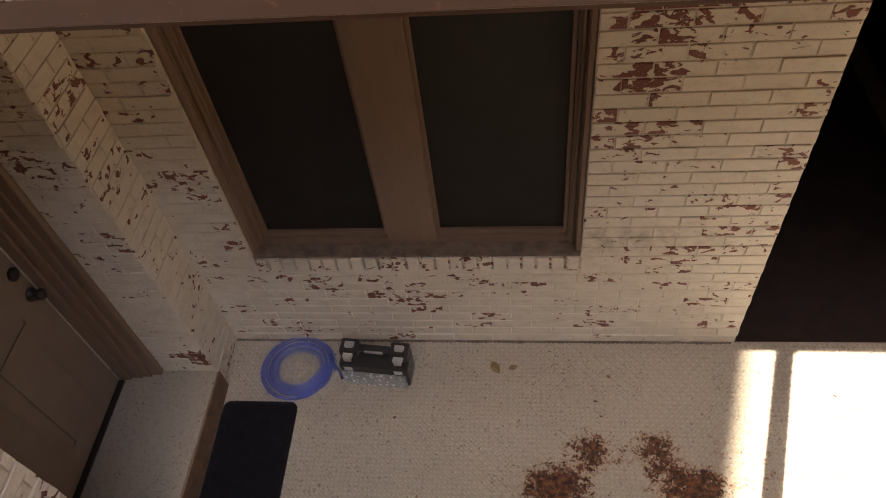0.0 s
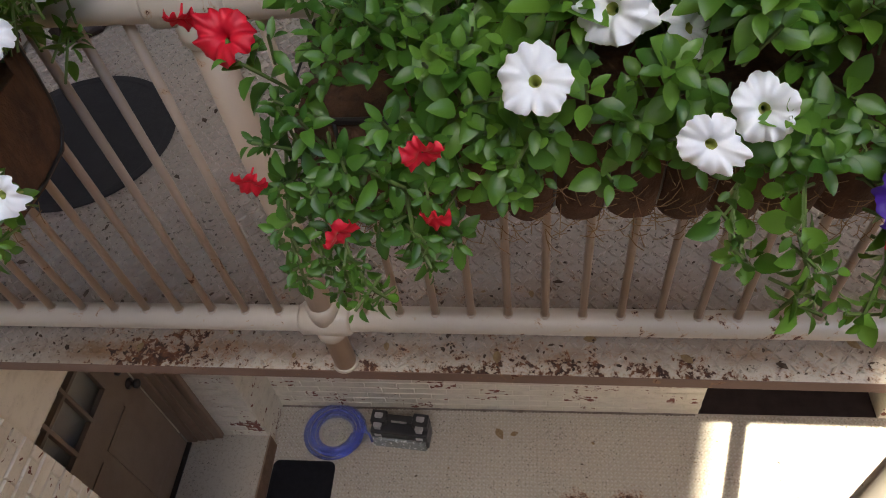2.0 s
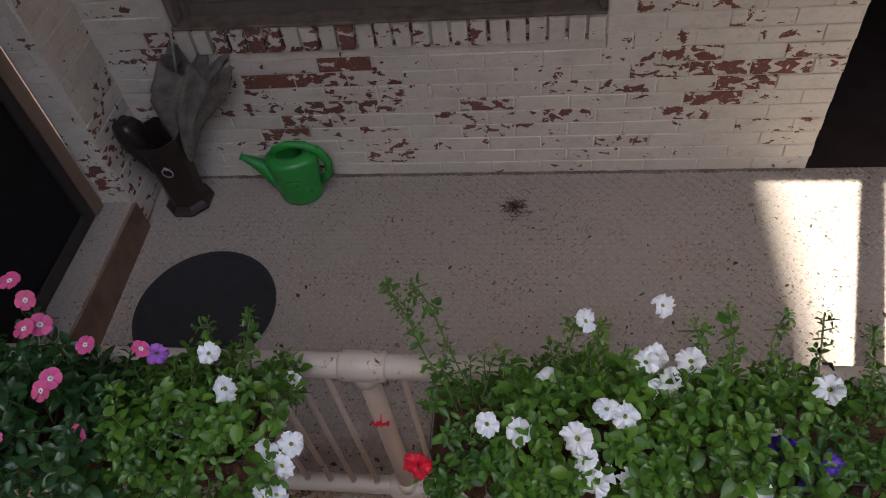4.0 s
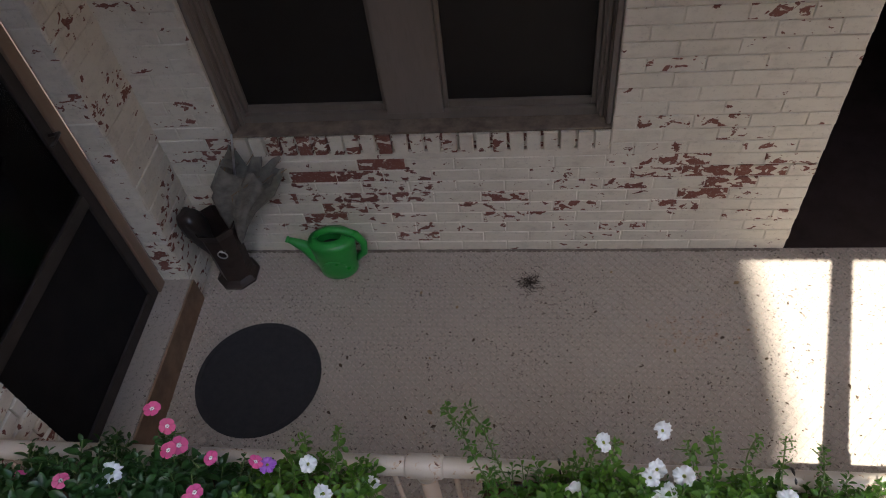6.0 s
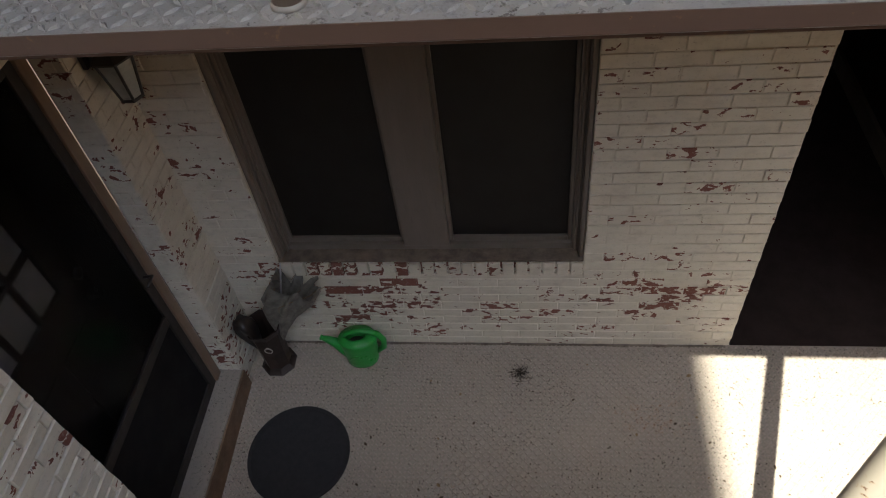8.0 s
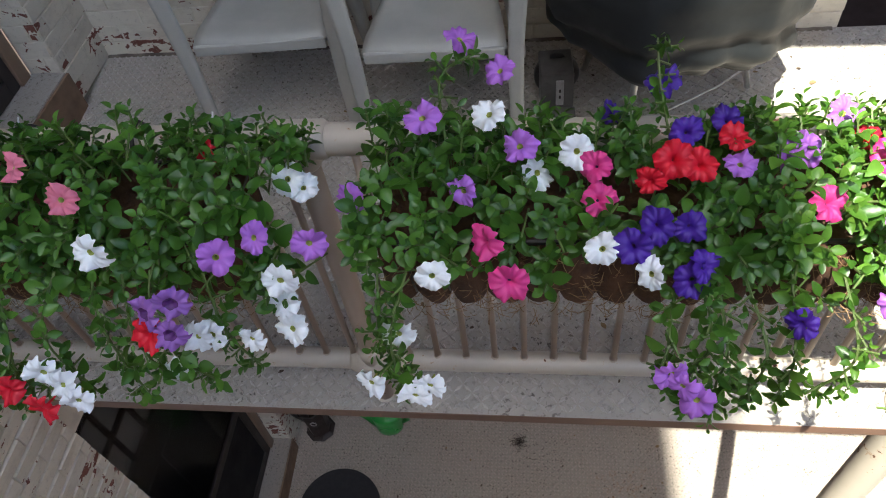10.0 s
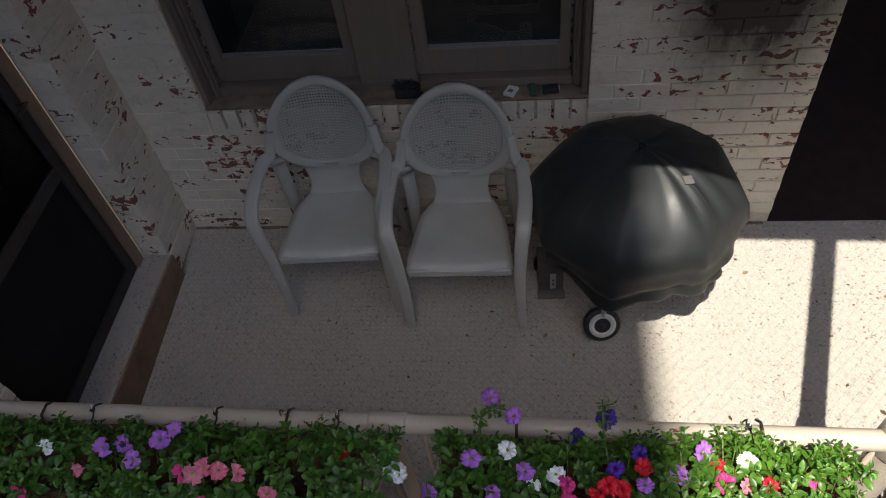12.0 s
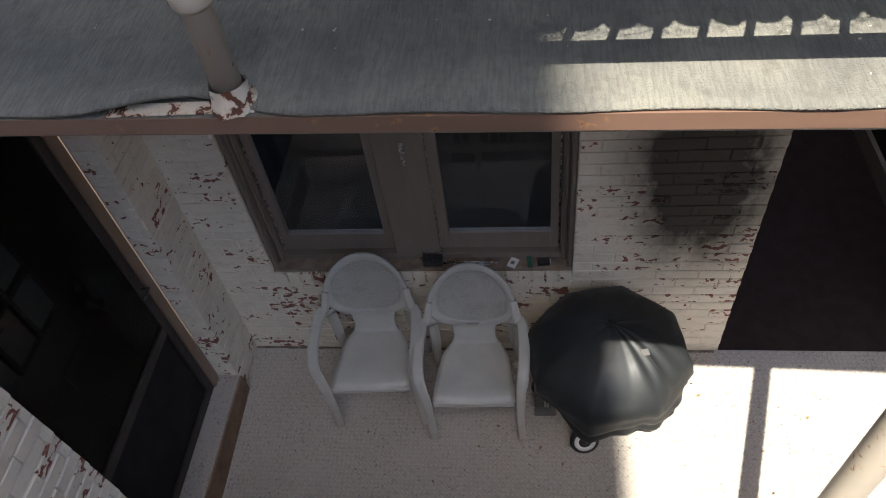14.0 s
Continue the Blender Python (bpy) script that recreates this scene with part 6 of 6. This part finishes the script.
W, R, P, L, V, U, S, K = "white", "red", "pink", "lavender", "violet", "purple", "salmon", "vinca"
fy = lambda x, d: -1.494 - d
plant("b", 1.475, 1.64, 21, "red trailing petunia spilling over a rail planter", LEAF_PETUNIA,
      [(R, 1.463, -1.742, 0.972), (R, 1.377, -1.642, 0.927), (R, 1.46, -1.792, 0.857), (R, 1.544, -1.834, 0.835), (R, 1.625, -1.826, 0.918), 
       (R, 1.628, -1.835, 0.855), (W, 1.585, -1.694, 1.041), (W, 1.64, -1.70, 1.03)],
      [[(1.49, -1.72, 0.86), (1.48, -1.79, 0.80), (1.48, -1.81, 0.70), (1.49, -1.80, 0.62)], [(1.53, -1.73, 0.86), (1.54, -1.82, 0.82), (1.55, -1.83, 0.72), (1.56, -1.83, 0.66)],
       [(1.58, -1.73, 0.86), (1.60, -1.83, 0.84), (1.61, -1.83, 0.78)], [(1.50, -1.72, 0.85), (1.51, -1.80, 0.78), (1.52, -1.81, 0.66), (1.51, -1.80, 0.56)],
       [(1.51, -1.6, 0.95), (1.47, -1.53, 1.0), (1.43, -1.45, 1.04), (1.38, -1.39, 1.07)], [(1.54, -1.58, 0.95), (1.50, -1.50, 1.0), (1.46, -1.43, 1.06), (1.42, -1.38, 1.08)]], size=0.028, wide=0.85, droop=0.7, density=520)
plant("b", 1.60, 2.12, 22, "white petunia in full bloom over a rail planter", LEAF_LIME,
      [(W, 1.732, -1.73, 1.074), (W, 1.745, -1.75, 1.045), (W, 1.762, -1.77, 0.999), (W, 1.775, -1.755, 0.985), (W, 1.823, -1.751, 0.968), (W, 1.709, -1.819, 0.977),
       (W, 1.825, -1.856, 0.949), (W, 1.866, -1.819, 0.947), (W, 1.784, -1.668, 1.057), (W, 1.815, -1.675, 1.045), (W, 1.886, -1.521, 0.985), (W, 1.86, -1.56, 1.03),
       (W, 1.90, -1.59, 1.02), (W, 1.885, -1.60, 1.0), (W, 1.94, -1.55, 1.02), (W, 1.93, -1.60, 0.98), (W, 1.90, -1.45, 1.05), (W, 1.69, -1.60, 1.02), (W, 1.76, -1.48, 1.04),
       (W, 2.009, -1.675, 0.971), (W, 2.02, -1.764, 0.977), (W, 2.06, -1.68, 0.98)],
      [[(1.74, -1.6, 0.95), (1.74, -1.52, 1.02), (1.74, -1.47, 1.08)], [(1.77, -1.6, 0.95), (1.78, -1.52, 1.02), (1.78, -1.46, 1.05)], [(1.95, -1.58, 0.95), (1.96, -1.52, 1.02), (1.96, -1.47, 1.06)],
       [(2.02, -1.58, 0.95), (2.03, -1.5, 1.03), (2.03, -1.45, 1.09)], [(1.92, -1.74, 0.87), (1.92, -1.84, 0.84), (1.92, -1.85, 0.76), (1.91, -1.85, 0.68)], [(1.97, -1.74, 0.87), (1.98, -1.84, 0.84), (1.98, -1.86, 0.77), (1.97, -1.86, 0.70)],
       [(2.04, -1.74, 0.87), (2.05, -1.84, 0.84), (2.06, -1.86, 0.76), (2.05, -1.86, 0.66)], [(1.89, -1.74, 0.86), (1.88, -1.82, 0.82), (1.88, -1.83, 0.74)]], size=0.034, lift=0.04, droop=0.0, density=560)
plant("b", 2.10, 2.44, 23, "dark blue petunia among sprawling green stems", LEAF_PETUNIA,
      [(V, 1.972, -1.85, 0.885), (R, 1.985, -1.85, 0.845), (V, 2.14, -1.72, 0.99), (V, 2.11, -1.76, 0.96), (W, 2.10, -1.9, 0.80), (V, 2.07, -1.70, 1.0), (W, 2.16, -1.6, 1.02)],
      [[(2.15, -1.74, 0.87), (2.15, -1.86, 0.84), (2.15, -1.88, 0.74), (2.14, -1.88, 0.62)], [(2.22, -1.74, 0.87), (2.22, -1.86, 0.82), (2.22, -1.88, 0.70)], [(2.16, -1.58, 0.95), (2.17, -1.5, 1.02), (2.19, -1.44, 1.05)],
       [(2.10, -1.58, 0.95), (2.10, -1.5, 1.03), (2.11, -1.45, 1.08)], [(2.24, -1.6, 0.95), (2.26, -1.52, 1.0), (2.28, -1.45, 1.02)]], size=0.027, droop=0.7, density=480)
plant("b", 0.86, 1.20, 24, "white and purple petunia over a rail planter", LEAF_LIME,
      [(W, 1.077, -1.608, 0.982), (W, 1.186, -1.553, 0.924), (W, 1.176, -1.715, 0.945), (W, 1.205, -1.735, 0.93), (W, 1.176, -1.755, 0.902), (W, 1.15, -1.76, 0.90), (W, 1.099, -1.781, 0.859),
       (W, 1.07, -1.80, 0.86), (W, 1.015, -1.823, 0.819), (W, 1.19, -1.763, 0.817), (L, 1.016, -1.671, 0.956), (W, 1.03, -1.54, 1.0), (L, 0.93, -1.55, 1.01), (W, 1.00, -1.80, 0.87), (W, 1.22, -1.70, 0.95)],
      [[(1.08, -1.58, 0.95), (1.10, -1.50, 1.02), (1.11, -1.45, 1.06)], [(1.00, -1.58, 0.95), (1.01, -1.50, 1.0), (1.02, -1.47, 1.04)], [(1.15, -1.73, 0.86), (1.17, -1.80, 0.80), (1.17, -1.80, 0.72)],
       [(1.05, -1.74, 0.87), (1.05, -1.82, 0.82), (1.06, -1.83, 0.72)], [(0.95, -1.74, 0.87), (0.95, -1.83, 0.82), (0.96, -1.84, 0.74)]], size=0.033, droop=0.45, density=480)
plant("b", 0.18, 0.88, 25, "pink vinca with glossy dark leaves", LEAF_VINCA,
      [(K, 0.786, -1.544, 1.029), (K, 0.905, -1.55, 1.028), (K, 0.647, -1.466, 1.134), (K, 0.70, -1.51, 1.13), (K, 0.73, -1.545, 1.10), (K, 0.715, -1.565, 1.115), (K, 0.805, -1.66, 1.10), (K, 0.79, -1.68, 1.09),
       (K, 0.846, -1.73, 1.019), (K, 0.68, -1.74, 1.02), (K, 0.67, -1.76, 1.0), (K, 0.60, -1.68, 1.05), (W, 0.55, -1.60, 1.05), (W, 0.50, -1.63, 1.04), (K, 0.42, -1.62, 1.04), (K, 0.35, -1.7, 1.0), (K, 0.52, -1.74, 1.0), (K, 0.28, -1.6, 1.0)],
      [[(0.66, -1.58, 0.97), (0.65, -1.52, 1.05), (0.65, -1.48, 1.10)], [(0.74, -1.58, 0.97), (0.74, -1.55, 1.05), (0.73, -1.54, 1.08)]], size=0.046, wide=0.95, lift=0.06, droop=0.3, density=400, scale=1.15)

plant("c", 1.46, 1.72, 31, "lavender and white petunia hanging over a rail planter", LEAF_PETUNIA,
      [(L, 1.56, -1.608, 1.01), (L, 1.655, -1.49, 0.99), (L, 1.60, -1.455, 1.02), (W, 1.643, -1.575, 0.985), (L, 1.683, -1.618, 0.967), (W, 1.707, -1.623, 0.923), (L, 1.438, -1.614, 0.884),
       (P, 1.638, -1.705, 0.898), (P, 1.672, -1.757, 0.879), (W, 1.567, -1.737, 0.865), (W, 1.499, -1.735, 0.712), (W, 1.522, -1.80, 0.64), (W, 1.545, -1.79, 0.655), (L, 1.61, -1.66, 0.93), (W, 1.45, -1.78, 0.64)],
      [[(1.53, -1.74, 0.86), (1.52, -1.80, 0.80), (1.51, -1.79, 0.70), (1.52, -1.78, 0.62)], [(1.50, -1.74, 0.86), (1.49, -1.77, 0.78), (1.49, -1.76, 0.68), (1.50, -1.76, 0.60)], [(1.57, -1.58, 0.94), (1.58, -1.51, 1.0), (1.60, -1.46, 1.0)]],
      size=0.033, droop=0.25, scale=0.9)
plant("c", 1.70, 2.02, 32, "deep violet and red petunia over a rail planter", LEAF_PETUNIA,
      [(W, 1.757, -1.62, 0.958), (P, 1.779, -1.639, 0.95), (P, 1.785, -1.67, 0.92), (V, 1.882, -1.468, 0.946), (V, 1.811, -1.506, 0.923), (R, 1.874, -1.646, 0.966), (R, 1.905, -1.65, 0.96), (R, 1.845, -1.66, 0.945),
       (V, 1.891, -1.61, 0.978), (V, 1.952, -1.561, 0.954), (V, 1.903, -1.68, 0.895), (V, 1.827, -1.718, 0.904), (W, 1.85, -1.744, 0.879), (V, 1.912, -1.719, 0.832), (W, 1.79, -1.715, 0.895), (V, 1.925, -1.71, 0.85),
       (L, 1.90, -1.825, 0.735), (L, 1.92, -1.835, 0.715), (L, 1.885, -1.815, 0.75), (L, 1.96, -1.63, 0.94), (R, 1.96, -1.59, 0.95), (V, 1.86, -1.69, 0.91)],
      [[(1.90, -1.74, 0.86), (1.91, -1.82, 0.82), (1.91, -1.82, 0.74), (1.90, -1.82, 0.66)], [(1.94, -1.74, 0.86), (1.94, -1.82, 0.80), (1.95, -1.82, 0.72), (1.95, -1.82, 0.64)], [(1.87, -1.74, 0.86), (1.87, -1.81, 0.80), (1.87, -1.81, 0.70)],
       [(1.97, -1.74, 0.86), (1.98, -1.82, 0.80), (1.98, -1.82, 0.70)], [(1.87, -1.58, 0.94), (1.86, -1.50, 0.97), (1.86, -1.45, 1.0)]], size=0.032, droop=0.25, scale=0.9)
plant("c", 2.00, 2.46, 33, "sunlit mixed petunia with pale green leaves", LEAF_LIME,
      [(L, 2.04, -1.605, 0.94), (L, 2.025, -1.61, 0.935), (R, 2.128, -1.572, 0.923), (P, 2.06, -1.68, 0.92), (L, 2.16, -1.69, 0.91), (S, 2.19, -1.62, 0.93), (L, 2.15, -1.76, 0.84), (V, 2.05, -1.76, 0.79),
       (P, 2.14, -1.62, 0.94), (W, 2.20, -1.56, 0.93), (S, 2.22, -1.70, 0.88), (R, 2.24, -1.62, 0.93), (L, 2.18, -1.78, 0.82), (L, 2.10, -1.55, 0.95), (W, 2.28, -1.68, 0.9), (P, 2.34, -1.6, 0.93)],
      [[(2.08, -1.74, 0.86), (2.08, -1.82, 0.80), (2.08, -1.82, 0.70)], [(2.16, -1.74, 0.86), (2.17, -1.83, 0.80), (2.17, -1.83, 0.68)], [(2.24, -1.74, 0.86), (2.25, -1.83, 0.78), (2.25, -1.83, 0.66)], [(2.03, -1.74, 0.86), (2.03, -1.81, 0.78), (2.03, -1.81, 0.68)]],
      size=0.029, droop=0.7, density=560, scale=0.9)
plant("c", 0.96, 1.36, 34, "white and purple petunia hanging over a rail planter", LEAF_PETUNIA,
      [(S, 1.07, -1.694, 0.957), (W, 1.136, -1.772, 0.94), (U, 1.235, -1.809, 0.90), (W, 1.206, -1.771, 0.754), (W, 1.225, -1.765, 0.75), (W, 1.127, -1.765, 0.639), (W, 1.276, -1.755, 0.724), (W, 1.336, -1.71, 0.813), (W, 1.323, -1.717, 0.693),
       (W, 1.328, -1.713, 0.76), (L, 1.281, -1.742, 0.91), (W, 1.338, -1.544, 0.84), (W, 1.35, -1.56, 0.85), (W, 1.33, -1.56, 0.87), (U, 1.18, -1.80, 0.86), (U, 1.215, -1.82, 0.84), (L, 1.32, -1.70, 0.90), (R, 1.17, -1.81, 0.82), (R, 1.20, -1.53, 0.9), (L, 1.38, -1.67, 0.85)],
      [[(1.18, -1.74, 0.86), (1.18, -1.79, 0.80), (1.18, -1.79, 0.70), (1.19, -1.78, 0.62)], [(1.26, -1.74, 0.86), (1.26, -1.77, 0.80), (1.26, -1.77, 0.72), (1.27, -1.77, 0.66)],
       [(1.31, -1.72, 0.87), (1.33, -1.75, 0.84), (1.34, -1.74, 0.78)],
       [(1.02, -1.74, 0.86), (1.02, -1.81, 0.80), (1.03, -1.82, 0.66)], [(1.09, -1.74, 0.86), (1.09, -1.80, 0.80), (1.10, -1.81, 0.64)], [(1.14, -1.74, 0.86), (1.14, -1.80, 0.78), (1.14, -1.80, 0.68)]], size=0.034, droop=0.7, scale=0.95)
plant("c", 0.12, 0.98, 35, "salmon pink petunia and trailing greenery", LEAF_PETUNIA,
      [(S, 0.908, -1.648, 0.992), (S, 0.88, -1.66, 0.98), (S, 0.945, -1.65, 0.985), (S, 0.99, -1.65, 0.975), (L, 0.80, -1.55, 0.99), (P, 0.90, -1.72, 0.93), (W, 0.96, -1.82, 0.72), (W, 0.985, -1.83, 0.70), (W, 1.0, -1.84, 0.67), (R, 0.90, -1.84, 0.70), (R, 0.94, -1.85, 0.66),
       (L, 0.62, -1.6, 0.98), (L, 0.70, -1.62, 0.96), (S, 0.56, -1.65, 0.96), (W, 0.46, -1.6, 0.97), (P, 0.40, -1.7, 0.92), (L, 0.76, -1.57, 0.97), (U, 0.66, -1.58, 0.96), (P, 0.82, -1.64, 0.93)],
      [[(x, -1.74, 0.86), (x + 0.01, -1.81, 0.80), (x, -1.83, 0.72 - 0.03 * (k % 2)), (x + 0.02 * (k % 3 - 1), -1.83, 0.58 + 0.05 * (k % 3))] for k, x in enumerate((0.30, 0.42, 0.52, 0.60, 0.68, 0.75, 0.82, 0.88, 0.94))],
      size=0.033, droop=0.8, scale=0.95)


plant("d", 1.40, 2.46, 41, "green trailing plant in a rail planter", LEAF_PETUNIA, [], size=0.032, droop=-0.25, density=260)

# cable ties round the upper rail
for x in (0.47, 0.835, 1.18, 2.24):
    y = RAIL_Y["c"]
    tie = thing("cable_tie", (x, y, FLOOR["c"] + RAIL_Z["c"]), "black cable tie round the top rail", "cable tie", "cable ties")
    pts = [(0.004 * math.sin(k), 0.0305 * math.cos(k * math.pi / 12), 0.0305 * math.sin(k * math.pi / 12)) for k in range(24)]
    link("strap", *tube(pts, 0.0026, 6, closed=True), PLASTIC_BLACK, tie, smooth=True)
    part("head", box((-0.005, -0.008, 0.030), (0.005, 0.004, 0.041), 0.001), PLASTIC_BLACK, tie)
    link("tail", *tube([(0, -0.002, 0.04), (0.004, 0.004, 0.055)], 0.0016, 5), WHITE_CARD, tie, "pale cut tail")

# ---- bricks, last ----
for wall, origin, turn, width, z0, z1, holes, split, shift in brick_jobs:
    base = Matrix.Translation(origin) @ pose(0, 0, 0, 0, 0, turn)
    verts, faces = [], []
    rows = int((z1 - z0) / COURSE)
    r = random.Random(int(origin[0] * 1000) + int(z0 * 77) + turn)
    unit = BRICK_L + JOINT
    for row in range(rows):
        z = z0 + row * COURSE + JOINT * 0.5
        x = -unit + shift + (unit / 2 if row % 2 else 0.0)
        while x < width:
            spans = [(max(x, 0.0), min(x + BRICK_L, width))]
            for a, b, za, zb in holes:
                if z + COURSE > za and z < zb:
                    spans = [s for p, q in spans for s in ((p, min(q, a - 0.002)), (max(p, b + 0.002), q)) if s[1] > s[0]]
            for p, q in spans:
                length = round((q - p) / 0.005) * 0.005 if q - p < BRICK_L - 0.004 else BRICK_L
                if length < 0.025:
                    continue
                me = brick_mesh(length, r.randrange(4) if length == BRICK_L else r.randrange(2))
                m = base @ pose(p + r.uniform(-0.001, 0.001), r.uniform(-0.0015, 0.0015), z, 0, r.uniform(-0.35, 0.35), r.uniform(-0.4, 0.4))
                if wall.name.startswith("wall_wing"):
                    m = m @ Matrix.Diagonal((1, 2.4, 1, 1))
                if z < split:
                    ob = new("brick", me)
                    ob.parent = wall
                    ob.matrix_basis = m
                else:
                    k = len(verts)
                    verts += [m @ v.co for v in me.vertices]
                    faces += [tuple(i + k for i in f.vertices) for f in me.polygons]
            x += unit
    if faces:
        tagged(link("upper_bricks", verts, faces, BRICK, wall), kind="stuff")
